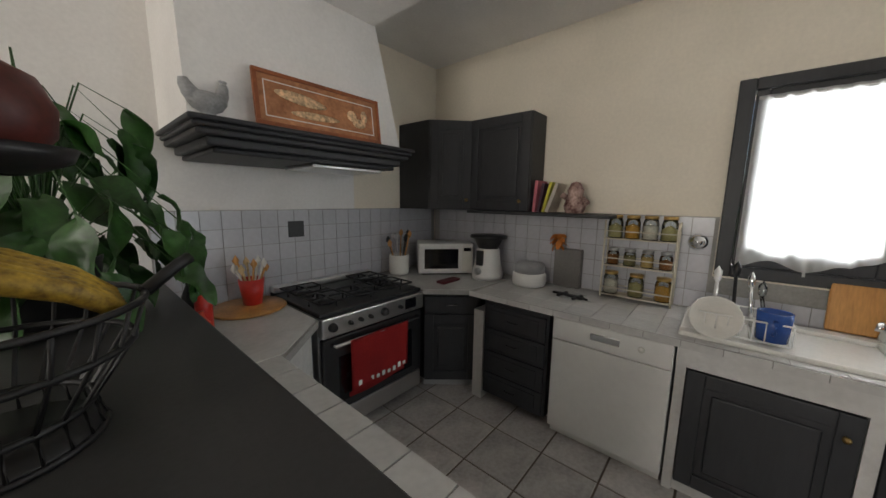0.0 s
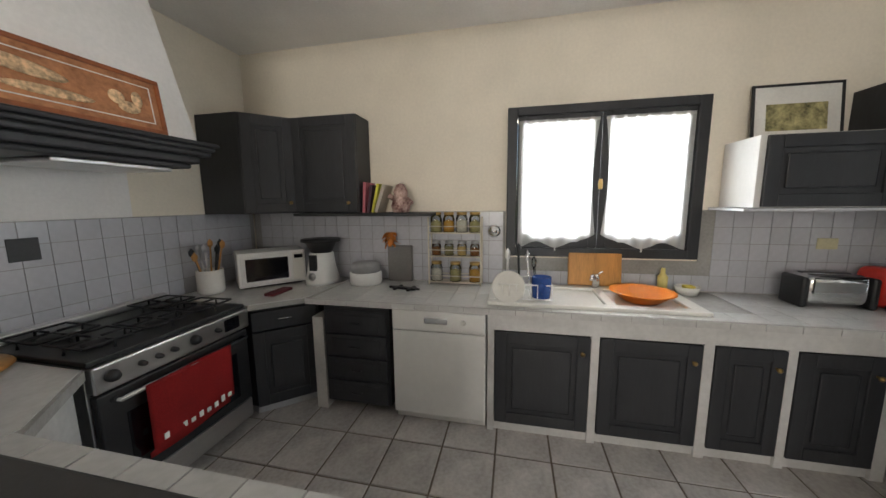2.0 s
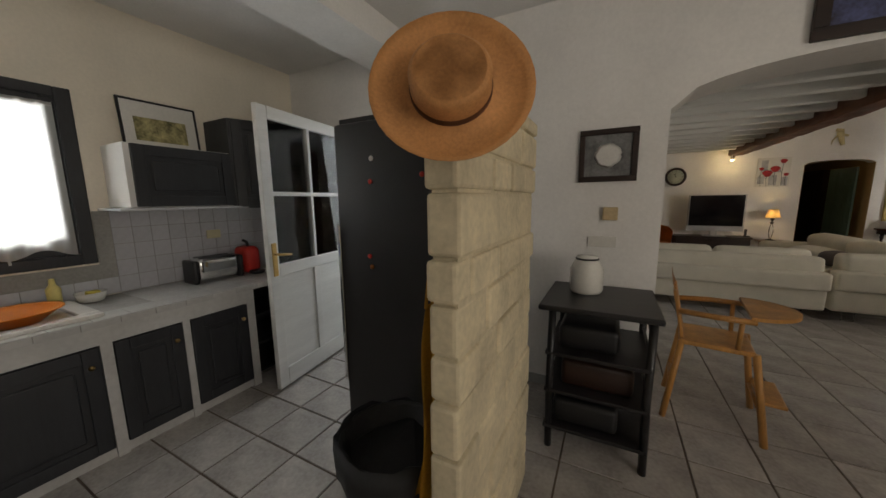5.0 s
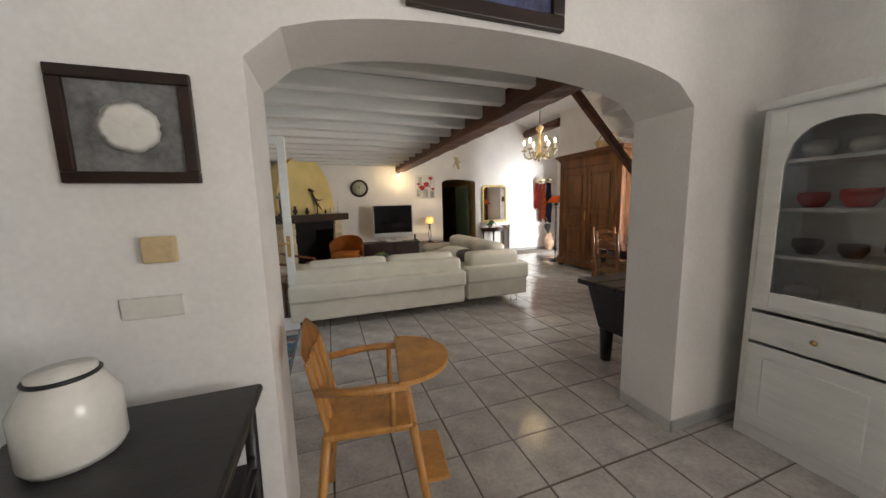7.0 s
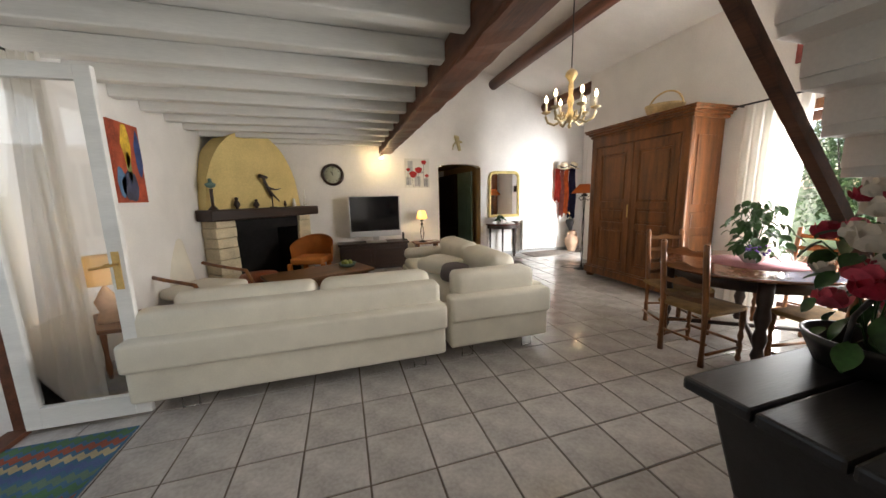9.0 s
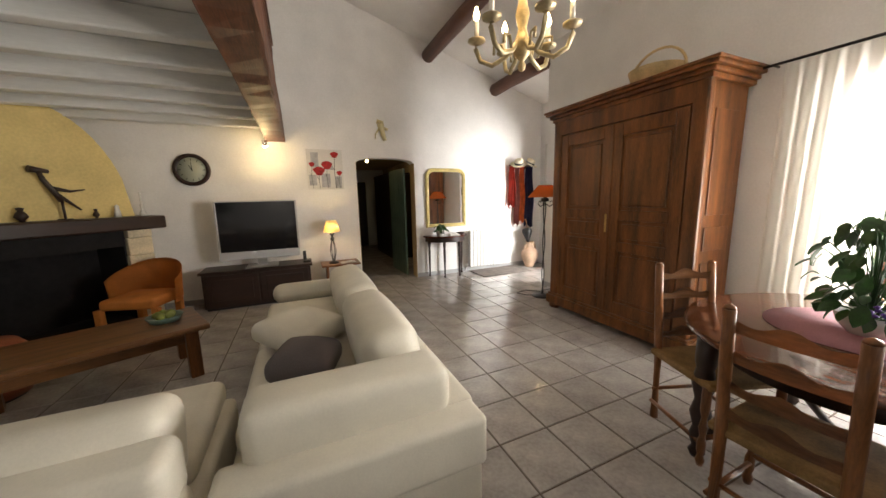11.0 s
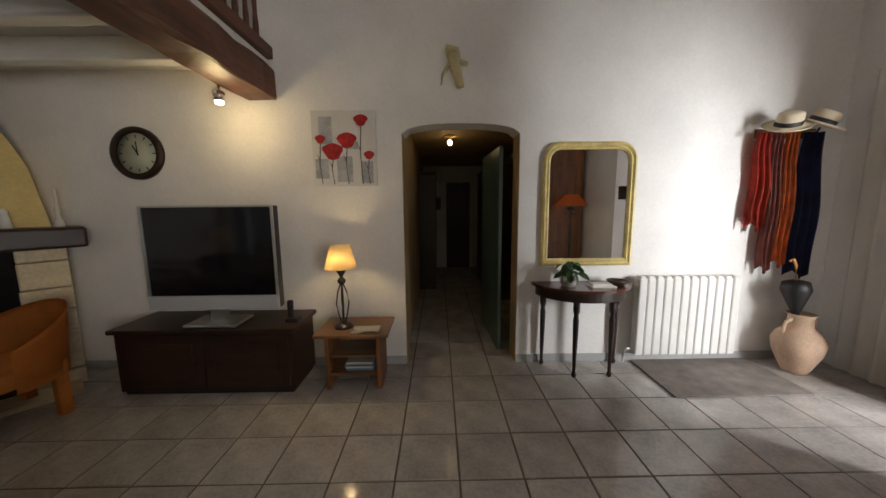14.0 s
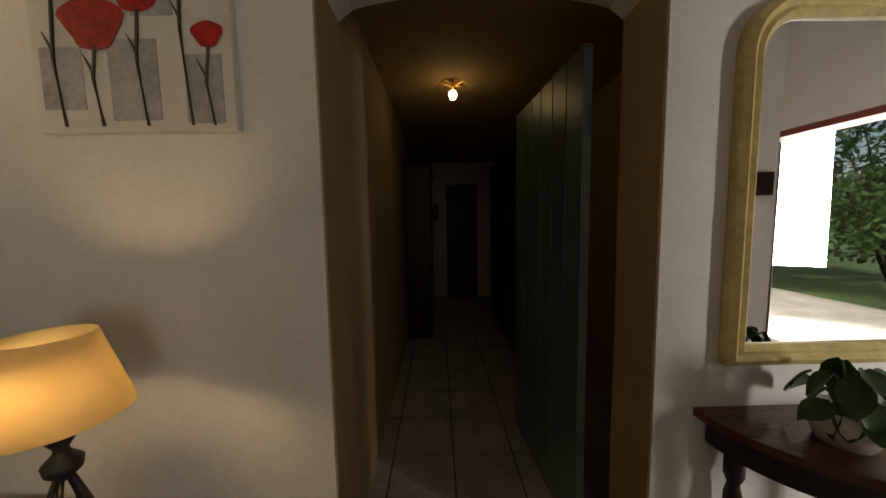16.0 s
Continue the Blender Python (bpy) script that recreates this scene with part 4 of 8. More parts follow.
def stone_stub():
    b = B()
    box(b, 2.85, 1.215, 0, 2.92, 2.005, 1.70)
    s = structure("wall_stub", b, LIMESTONE, "low limestone partition beside the fridge")
    rnd = random.Random(7)
    b = B()
    z = 0.0
    k = 0
    while z < 1.70:
        h = rnd.uniform(0.10, 0.20)
        h = min(h, 1.74 - z)
        y = 1.20
        while y < 2.0:
            w = rnd.uniform(0.16, 0.36)
            w = min(w, 2.02 - y)
            if 2.02 - y - w < 0.08:
                w = 2.02 - y
            b = B()
            j = [rnd.uniform(0, 0.018) for _ in range(2)]
            box(b, 2.832 + j[0], y + 0.004, z + 0.004, 2.938 - j[1] * 0.5, y + w - 0.003 + (rnd.uniform(0, 0.012) if y + w > 2.0 else 0), z + h - 0.004, 0.012)
            part("stone", b, LIMESTONE, s)
            y += w
        z += h
    h = thing("straw_hat", Matrix.Translation((2.838, 2.06, 1.640)) @ Matrix.Rotation(math.radians(24), 4, 'Z') @ Matrix.Rotation(math.radians(-78), 4, 'X') @ Matrix.Scale(0.81, 4), "tan wide-brimmed hat hanging on the stone partition", "hat")
    b = B()
    lathe(b, [(0.085, 0.105), (0.10, 0.09), (0.103, 0.04), (0.105, 0.01), (0.16, 0.004), (0.195, 0.012), (0.212, 0.03), (0.211, 0.034), (0.19, 0.017), (0.155, 0.009), (0.10, 0.014), (0.097, 0.09), (0.0, 0.10)], 36, None, 0.92)
    lathe(b, [(0.0, 0.098), (0.05, 0.10), (0.086, 0.105)], 36, None, 0.92)
    part("felt", b, BROWNHAT, h)
    b = B()
    lathe(b, [(0.106, 0.012), (0.107, 0.014), (0.106, 0.034), (0.104, 0.036)], 36, None, 0.92)
    part("band", b, mat("hat_band", (0.10, 0.035, 0.012), 0.7), h, "dark leather band")
    b = B()
    tube(b, [(-0.06, -0.09, 0.026), (-0.015, -0.108, 0.034), (0.045, -0.102, 0.03), (0.08, -0.085, 0.028)], 0.010, 6)
    part("bow", b, mat("hat_bow", (0.16, 0.06, 0.02), 0.7), h)
    g = thing("shopping_bag", (2.965, 1.95, 1.22), "mustard yellow cloth bag hanging by the fridge", "bag")
    b = B()
    sheet(b, lambda u, v: Vector((-0.02 + (0.035 + 0.03 * v) * u + 0.012 * math.sin(7 * v) * u, 0.02 * math.sin(u * 9 + v * 3) - 0.02 + 0.05 * v, -0.10 - 0.62 * v)), 14, 16, 0.012)
    part("cloth", b, mat("mustard_cloth", (0.50, 0.26, 0.02), 0.9, vary=0.2, grain=120, bump=0.4), g)
    b = B()
    tube(b, [(-0.012, 0, -0.11), (-0.005, 0.01, 0.0), (0.012, 0, -0.11)], 0.006, 6)
    part("strap", b, mat("mustard_strap", (0.45, 0.23, 0.02), 0.9), g)
    c = thing("waste_basket", Matrix.Translation((3.22, 1.80, 0)) @ Matrix.Diagonal((1.15, 1.1, 1.32, 1)), "black lined waste basket in front of the fridge", "basket")
    b = B()
    rn = random.Random(5)
    lathe(b, [(0.14, 0), (0.15, 0.01), (0.18, 0.36), (0.185, 0.40), (0.175, 0.40), (0.165, 0.3), (0.13, 0.05), (0, 0.04)], 24)
    part("bin", b, BLACK, c)
    b = B()
    lathe(b, [(0.19, 0.30), (0.20, 0.36), (0.193, 0.41), (0.17, 0.395), (0.16, 0.34)], 26)
    for v in b.verts:
        v.co += Vector((rn.uniform(-.008, .008), rn.uniform(-.008, .008), rn.uniform(-.015, .015)))
    part("liner", b, mat("bin_liner", (0.006, 0.006, 0.007), 0.65, vary=0.3, scale=20, bump=0.4), c)


stone_stub()


# ---- living room ----
def french_door():
    b = B()
    for y0, y1 in ((-2.54, -2.474), (-0.75, -0.69), (-1.81, -1.74)):
        box(b, LE - 0.012, y0, 0.03, LE + 0.07, y1, 2.24, 0.005)
    box(b, LE - 0.012, -2.54, 2.24, LE + 0.07, -0.69, 2.30, 0.005)
    box(b, LE - 0.012, -2.48, 0.0, LE + 0.10, -0.75, 0.03)
    structure("door_frame_terrace", b, BEAM, "dark brown wooden frame of the terrace door")
    d = thing("door_2", move(LE - 0.015, -2.46, 0.03, 178.5), "white glazed terrace door standing open into the room", "door", kind="structure")
    glazed_leaf(d, 0.66, 2.18, 1, 1, 0.15, WHITEWOOD)
    c = thing("curtain", (0, 0, 0), "white linen curtain hanging beside the terrace door", "curtain", "long curtains")
    b = B()
    sheet(b, lambda u, v: Vector((LE - 0.10 + 0.035 * math.sin(u * 34) * (0.5 + v) - 0.30 * max(0, v - 0.25) * (1 - u), -1.02 + 0.40 * u - 0.22 * max(0, v - 0.2) * (1 - u), 2.33 - 2.30 * v)), 60, 12)
    part("cloth", b, LINEN, c)
    c = thing("curtain", (0, 0, 0), "white linen curtain behind the open terrace door", "curtain", "long curtains")
    b = B()
    sheet(b, lambda u, v: Vector((2.72 + 0.30 * u * (0.55 + 0.45 * v) + 0.0, -2.53 - 0.045 + 0.022 * math.sin(u * 26), 2.30 - 2.27 * v)), 40, 10)
    part("cloth", b, LINEN, c)
    r = thing("curtain_rod", (0, 0, 2.36), "dark iron curtain rod over the terrace door", "curtain rod")
    b = B()
    tube(b, [(LE - 0.10, -2.75, 0), (LE - 0.10, -0.45, 0)], 0.011, 8)
    part("rod", b, BLACK, r)
    for y in (-2.62, -0.6):
        b = B()
        tube(b, [(LE - 0.001, y, 0), (LE - 0.10, y, 0)], 0.008, 6)
        part("bracket", b, BLACK, r)
    # outside reveal wall and the garden
    b = B()
    box(b, 3.37, -3.3, 0, 3.95, -2.75, 2.9)
    box(b, 4.6, -3.3, 0, 5.0, -2.9, 2.9)
    structure("porch_pillars_east", b, RENDER_OUT, "ochre rendered porch wall outside the terrace door")
    rug = thing("runner_rug", Matrix.Translation((2.655, -1.74, 0)) @ Matrix.Diagonal((0.84, 1.15, 1, 1)), "blue, green and red zigzag woven rug by the terrace door", "rug")
    b = B()
    box(b, -0.26, -0.50, 0.003, 0.52, 0.46, 0.012, 0.003)
    part("weave", b, mat("rug_blue", (0.05, 0.12, 0.20), 0.95, vary=0.2, grain=160, bump=0.5), rug)
    cols = [(0.06, 0.14, 0.07), (0.25, 0.07, 0.04), (0.36, 0.30, 0.18), (0.06, 0.10, 0.22), (0.10, 0.16, 0.12)]
    ms = [mat("rug_stripe", c, 0.95, vary=0.2, grain=160, bump=0.5) for c in cols]
    for k in range(13):
        b = B()
        y0 = -0.48 + k * 0.073
        n = 22
        for i in range(n):
            x0, x1 = -0.25 + 0.76 * i / n, -0.25 + 0.76 * (i + 1) / n
            za, zb = (0.015, -0.015) if i % 2 else (-0.015, 0.015)
            vs = [b.verts.new(p) for p in ((x0, y0 + za, 0.0135), (x1, y0 + zb, 0.0135), (x1, y0 + zb + 0.045, 0.0135), (x0, y0 + za + 0.045, 0.0135))]
            b.faces.new(vs)
        part("zigzag_stripe", b, ms[k % 5], rug)


french_door()


def sofas():
    def feet(s, pts):
        for x, y in pts:
            b = B()
            tube(b, [(x - 0.05, y, 0.006), (x + 0.05, y, 0.006), (x + 0.05, y, 0.12), (x - 0.05, y, 0.12), (x - 0.05, y, 0.006)], 0.007, 6)
            part("leg", b, CHROME, s, "chrome loop leg")
    s = thing("sofa", (0, 0, 0), "long cream leather sofa with low loose back cushions", "sofa", "corner sofas")
    b = B()
    soft_box(b, 0.34, -3.30, 0.12, 2.50, -2.36, 0.42, 0.03)
    part("base", b, LEATHER, s)
    b = B()
    soft_box(b, 0.34, -2.56, 0.36, 2.50, -2.30, 0.56, 0.03)
    part("backrest", b, LEATHER, s)
    b = B()
    soft_box(b, 0.36, -2.62, 0.50, 2.46, -2.42, 0.72, 0.05)
    part("headrest", b, LEATHER, s)
    for x0, x1 in ((0.40, 1.31), (1.33, 2.30)):
        b = B()
        soft_box(b, x0, -2.80, 0.46, x1, -2.55, 0.80, 0.08, 0.02, Matrix.Translation((0, -2.6, 0.5)) @ Matrix.Rotation(math.radians(10), 4, 'X') @ Matrix.Translation((0, 2.6, -0.5)))
        part("back_cushion", b, LEATHER, s)
        b = B()
        soft_box(b, x0 - 0.02, -3.32, 0.40, x1 + 0.02, -2.70, 0.53, 0.05, 0.012)
        part("seat_cushion", b, LEATHER, s)
    feet(s, ((2.2, -2.45), (0.55, -2.45), (2.2, -3.2), (0.55, -3.2)))
    s = thing("sofa", (0, 0, 0), "cream leather sofa end with a rounded arm", "sofa", "corner sofas")
    b = B()
    soft_box(b, -0.68, -4.75, 0.12, 0.28, -2.42, 0.42, 0.03)
    part("base", b, LEATHER, s)
    b = B()
    soft_box(b, -0.68, -2.56, 0.36, 0.28, -2.38, 0.58, 0.03)
    part("end_panel", b, LEATHER, s)
    b = B()
    soft_box(b, -0.69, -4.70, 0.36, -0.46, -2.50, 0.60, 0.05)
    part("backrest", b, LEATHER, s)
    b = B()
    soft_box(b, -0.58, -2.74, 0.5, 0.20, -2.50, 0.76, 0.06)
    part("headrest", b, LEATHER, s)
    tilt = Matrix.Translation((-0.5, 0, 0.5)) @ Matrix.Rotation(math.radians(8), 4, 'Y') @ Matrix.Translation((0.5, 0, -0.5))
    for y0, y1 in ((-4.62, -3.66), (-3.64, -2.78)):
        b = B()
        soft_box(b, -0.58, y0, 0.48, -0.30, y1, 0.84, 0.09, 0.025, tilt)
        part("back_cushion", b, LEATHER, s)
        b = B()
        soft_box(b, -0.45, y0, 0.40, 0.27, y1, 0.53, 0.05, 0.012)
        part("seat_cushion", b, LEATHER, s)
    b = B()
    soft_box(b, -0.42, -4.86, 0.48, 0.24, -4.66, 0.66, 0.085)
    part("arm_bolster", b, LEATHER, s)
    feet(s, ((-0.5, -2.5), (0.1, -2.5), (-0.5, -4.6)))
    for x, y, rz, m, lab in ((0.0, -3.62, 40, LEATHER, "cream scatter cushion lying on the sofa"), (-0.02, -3.14, 70, mat("taupe_cloth", (0.12, 0.10, 0.10), 0.9, grain=140), "small taupe scatter cushion on the sofa")):
        b = B()
        k = 0.22 if m is LEATHER else 0.16
        soft_box(b, -k, -0.06, -k, k, 0.06, k, 0.05, 0.05)
        one("cushion", b, m, lab, "cushion", Matrix.Translation((x, y, 0.615)) @ Matrix.Rotation(math.radians(rz), 4, 'Z') @ Matrix.Rotation(math.radians(86), 4, 'X'))


sofas()


def armoire():
    a = thing("armoire", move(LW + 0.02, -2.92, 0, -90), "tall walnut armoire with two panelled doors and cornice", "wardrobe")
    # local: x runs south along the wall, y runs east (front at y = 0.60 turned)
    W, D, H = 1.66, 0.60, 2.33
    b = B()
    box(b, 0.03, 0.02, 0.08, W - 0.03, D - 0.03, H, 0.004)
    part("carcass", b, OLDWOOD, a)
    for x0 in (0.0, W - 0.13):
        b = B()
        box(b, x0, D - 0.07, 0.0, x0 + 0.13, D, H, 0.02)
        part("corner_post", b, OLDWOOD, a)
    for k in range(2):
        x0 = 0.135 + k * 0.70
        b = B()
        w, z0, z1 = 0.69, 0.20, 2.13
        for c in ((x0, z0, x0 + 0.10, z1), (x0 + w - 0.10, z0, x0 + w, z1)):
            box(b, c[0], D - 0.035, c[1], c[2], D - 0.003, c[3], 0.006)
        for c in ((z0, z0 + 0.13), (0.86, 0.96), (1.18, 1.28), (z1 - 0.13, z1)):
            box(b, x0 + 0.10, D - 0.035, c[0], x0 + w - 0.10, D - 0.004, c[1], 0.006)
        d = part("door", b, OLDWOOD, a)
        for p0, p1 in ((z0 + 0.13, 0.86), (0.96, 1.18), (1.28, z1 - 0.13)):
            b = B()
            box(b, x0 + 0.10, D - 0.032, p0, x0 + w - 0.10, D - 0.022, p1)
            box(b, x0 + 0.135, D - 0.026, p0 + 0.035, x0 + w - 0.135, D - 0.012, p1 - 0.035, 0.01)
            part("panel", b, OLDWOOD, d)
    b = B()
    box(b, W / 2 - 0.012, D - 0.01, 0.2, W / 2 + 0.012, D + 0.006, 2.13, 0.005)
    part("closing_strip", b, OLDWOOD, a)
    b = B()
    box(b, 0.03, D - 0.03, 2.14, W - 0.03, D + 0.0, 2.33, 0.006)
    part("frieze", b, OLDWOOD, a)
    b = B()
    for k, (e, z0, z1) in enumerate(((0.015, 2.30, 2.34), (0.04, 2.34, 2.375), (0.075, 2.375, 2.405), (0.09, 2.405, 2.43))):
        box(b, -e, 0.0, z0, W + e, D + e, z1, 0.008)
    part("cornice", b, OLDWOOD, a)
    b = B()
    for e, z0, z1 in ((0.03, 0.06, 0.17), (0.015, 0.17, 0.20)):
        box(b, -e, 0.02, z0, W + e, D + e, z1, 0.01)
    part("plinth", b, OLDWOOD, a)
    for x in (0.05, W - 0.05):
        for y in (0.08, D - 0.03):
            b = B()
            lathe(b, [(0.04, 0), (0.055, 0.02), (0.055, 0.05), (0.03, 0.065)], 12, Matrix.Translation((x, y, 0)))
            part("foot", b, OLDWOOD, a)
    for side in (0.0, W):
        s = 1 if side else -1
        for p0, p1 in ((0.22, 0.85), (0.95, 1.15), (1.25, 2.1)):
            b = B()
            box(b, side - 0.03 if s > 0 else 0.018, 0.12, p0, side - 0.018 if s > 0 else 0.03, D - 0.14, p1, 0.006)
            part("side_panel", b, OLDWOOD, a)
    b = B()
    box(b, W / 2 + 0.02, D + 0.0, 1.05, W / 2 + 0.045, D + 0.006, 1.24, 0.003)
    part("lock_plate", b, BRASS, a, "long iron lock plate")
    # flip so that the front faces the room
    a.matrix_world = Matrix(((0, 1, 0, LW + 0.025), (-1, 0, 0, -2.93), (0, 0, 1, 0), (0, 0, 0, 1)))
    k = thing("handled_basket", (-3.25, -3.55, 2.43), "round woven basket with a hoop handle on the armoire", "basket")
    b = B()
    lathe(b, [(0, 0), (0.18, 0), (0.23, 0.13), (0.24, 0.16), (0.225, 0.16), (0.17, 0.02), (0, 0.015)], 24)
    part("bowl", b, STRAW, k)
    b = B()
    tube(b, [(0.0, 0.26 * math.cos(t * math.pi / 14), 0.12 + 0.22 * math.sin(t * math.pi / 14)) for t in range(15)], 0.012, 6)
    part("handle", b, STRAW, k)


armoire()


def ladder_chair(m, label):
    c = thing("dining_chair", m, label, "chair", "chairs round the table")
    # seat faces +y; back at -y
    for x in (-0.20, 0.20):
        b = B()
        px = x * 0.88
        tube(b, [(px, -0.19, 0), (px, -0.20, 0.45), (px * 0.99, -0.235, 0.80), (px * 0.98, -0.255, 1.0)], 0.023, 10)
        lathe(b, [(0.023, 0), (0.018, 0.012), (0, 0.02)], 10, Matrix.Translation((px * 0.98, -0.255, 1.0)))
        part("back_post", b, WOOD, c)
        b = B()
        lathe(b, [(0.015, 0), (0.022, 0.03), (0.014, 0.06), (0.021, 0.09), (0.021, 0.14), (0.013, 0.17), (0.022, 0.22), (0.013, 0.27), (0.022, 0.32), (0.022, 0.45)], 10, Matrix.Translation((x * 1.05, 0.20, 0)))
        part("front_leg", b, WOOD, c)
        b = B()
        tube(b, [(x * 1.03, -0.19, 0.12), (x * 1.03, 0.20, 0.12)], 0.012, 6)
        part("stretcher", b, WOOD, c)
    for k, z in enumerate((0.53, 0.65, 0.78, 0.905)):
        b = B()

        def slat(u, v, z=z):
            x = -0.165 + 0.33 * u
            hh = 0.038 + 0.022 * math.sin(math.pi * u) ** 2 + 0.010 * math.cos(4 * math.pi * u)
            return Vector((x, -0.215 - 0.025 * (z - 0.5) / 0.5 - 0.02 * math.sin(math.pi * u), z + hh * v))
        sheet(b, slat, 14, 2, 0.012)
        part("back_slat", b, WOODH, c)
    b = B()
    tube(b, [(-0.2, 0.2, 0.16), (0.2, 0.2, 0.16)], 0.013, 6)
    part("rung", b, WOOD, c)
    b = B()
    tube(b, [(-0.2, -0.19, 0.2), (0.2, -0.19, 0.2)], 0.011, 6)
    part("rung", b, WOOD, c)
    b = B()
    soft_box(b, -0.225, -0.21, 0.435, 0.225, 0.23, 0.475, 0.015)
    part("seat", b, RUSH, c, "woven rush seat")
    return c


def dining():
    t = thing("dining_table", (-2.50, -1.89, 0), "oval dark polished dining table on turned legs", "table")
    b = B()
    lathe(b, [(0, 0.725), (0.62, 0.725), (0.645, 0.735), (0.645, 0.748), (0.625, 0.755), (0, 0.755)], 48)
    bmesh.ops.scale(b, vec=(1.26, 1.06, 1), verts=b.verts[:])
    part("tabletop", b, mat("polished_table", (0.10, 0.035, 0.016), 0.16, vary=0.3, scale=3, grain=30, bump=0.03, stretch=(5, 0.5, 5), coat=0.4), t)
    b = B()
    lathe(b, [(0.50, 0.62), (0.52, 0.62), (0.52, 0.725), (0.50, 0.725)], 40)
    bmesh.ops.scale(b, vec=(1.3, 1.06, 1), verts=b.verts[:])
    part("apron", b, DARKWOOD, t)
    for x, y in ((-0.54, -0.39), (0.54, -0.39), (-0.54, 0.39), (0.54, 0.39)):
        b = B()
        lathe(b, [(0.028, 0), (0.04, 0.03), (0.025, 0.06), (0.045, 0.12), (0.03, 0.18), (0.05, 0.26), (0.032, 0.34), (0.055, 0.43), (0.04, 0.52), (0.05, 0.56), (0.05, 0.72)], 14, Matrix.Translation((x, y, 0)))
        part("leg", b, DARKWOOD, t)
    b = B()
    tube(b, [(-0.54, -0.39, 0.15), (0.54, 0.39, 0.15)], 0.02, 8)
    tube(b, [(-0.54, 0.39, 0.15), (0.54, -0.39, 0.15)], 0.02, 8)
    part("stretcher", b, DARKWOOD, t)
    ladder_chair(move(-1.80, -1.855, 0, 91), "walnut ladder-back chair with a rush seat at the table")
    ladder_chair(move(-2.17, -2.35, 0, -20), "walnut ladder-back chair standing by the armoire end")
    ladder_chair(move(-3.28, -1.95, 0, -95), "walnut ladder-back chair on the window side")
    ladder_chair(move(-2.32, -1.30, 0, 172), "walnut ladder-back chair near the stairs")
    b = B()
    lathe(b, [(0, 0), (0.36, 0), (0.37, 0.003), (0, 0.0035)], 36)
    one("table_mat", b, mat("pink_mat", (0.46, 0.22, 0.26), 0.9, vary=0.12, grain=120), "round pink cloth mat on the table", "cloth", (-2.52, -1.90, 0.7555))
    p = thing("potted_plant", (-2.48, -1.90, 0.76), "leafy green plant in a white bowl on the table", "plant")
    b = B()
    lathe(b, [(0, 0), (0.06, 0), (0.10, 0.05), (0.115, 0.10), (0.105, 0.10), (0.09, 0.06), (0, 0.06)], 20)
    part("pot", b, CERAMIC, p)
    leaves(p, 130, 0.06, 0.30, 0.48, 0.085, LEAF, 11)
    b = B()
    rnd = random.Random(9)
    for _ in range(26):
        c = Vector((0.10 + rnd.uniform(-.08, .08), 0.10 + rnd.uniform(-.08, .08), 0.13 + rnd.uniform(-.03, .05)))
        lathe(b, [(0, -0.01), (0.014, 0), (0, 0.01)], 6, Matrix.Translation(c))
    part("violet_flowers", b, mat("violet", (0.12, 0.05, 0.30), 0.7), p, "small violet flowers")


def leaves(parent, n, r0, r1, h, size, material, seed, name="foliage", base=0.08, squash=1.0):
    """A crown of bent leaves on thin stems."""
    rnd = random.Random(seed)
    b = B()
    st = B()
    for k in range(n):
        a = rnd.uniform(0, 2 * math.pi)
        t = rnd.random()
        r = r0 + (r1 - r0) * rnd.random()
        z = base + h * t
        r *= (1 - 0.5 * t)
        c = Vector((r * math.cos(a), squash * r * math.sin(a), z))
        s = size * rnd.uniform(0.6, 1.2)
        M = Matrix.Translation(c) @ Matrix.Rotation(a, 4, 'Z') @ Matrix.Rotation(rnd.uniform(0.1, 1.1), 4, 'Y') @ Matrix.Rotation(rnd.uniform(-0.6, 0.6), 4, 'X')
        pts = []
        for i in range(6):
            u = i / 5
            w = s * 0.34 * math.sin(math.pi * min(1, u * 0.92 + 0.06)) ** 0.8
            zz = -s * 0.35 * u * u
            pts.append([b.verts.new(M @ Vector((s * u, q * w, zz + 0.10 * s * abs(q)))) for q in (-1, 0, 1)])
        for p, q in zip(pts, pts[1:]):
            for i in range(2):
                f = b.faces.new((p[i], p[i + 1], q[i + 1], q[i]))
                f.smooth = True
        if k % 2 == 0:
            tube(st, [(0, 0, base * 0.7), (c.x * 0.4, c.y * 0.4, base + (z - base) * 0.7), c], 0.003, 4)
    f = part(name, b, material, parent)
    tagged(f, kind="stuff")
    tagged(part("stems", st, LEAF, parent), kind="stuff")


dining()


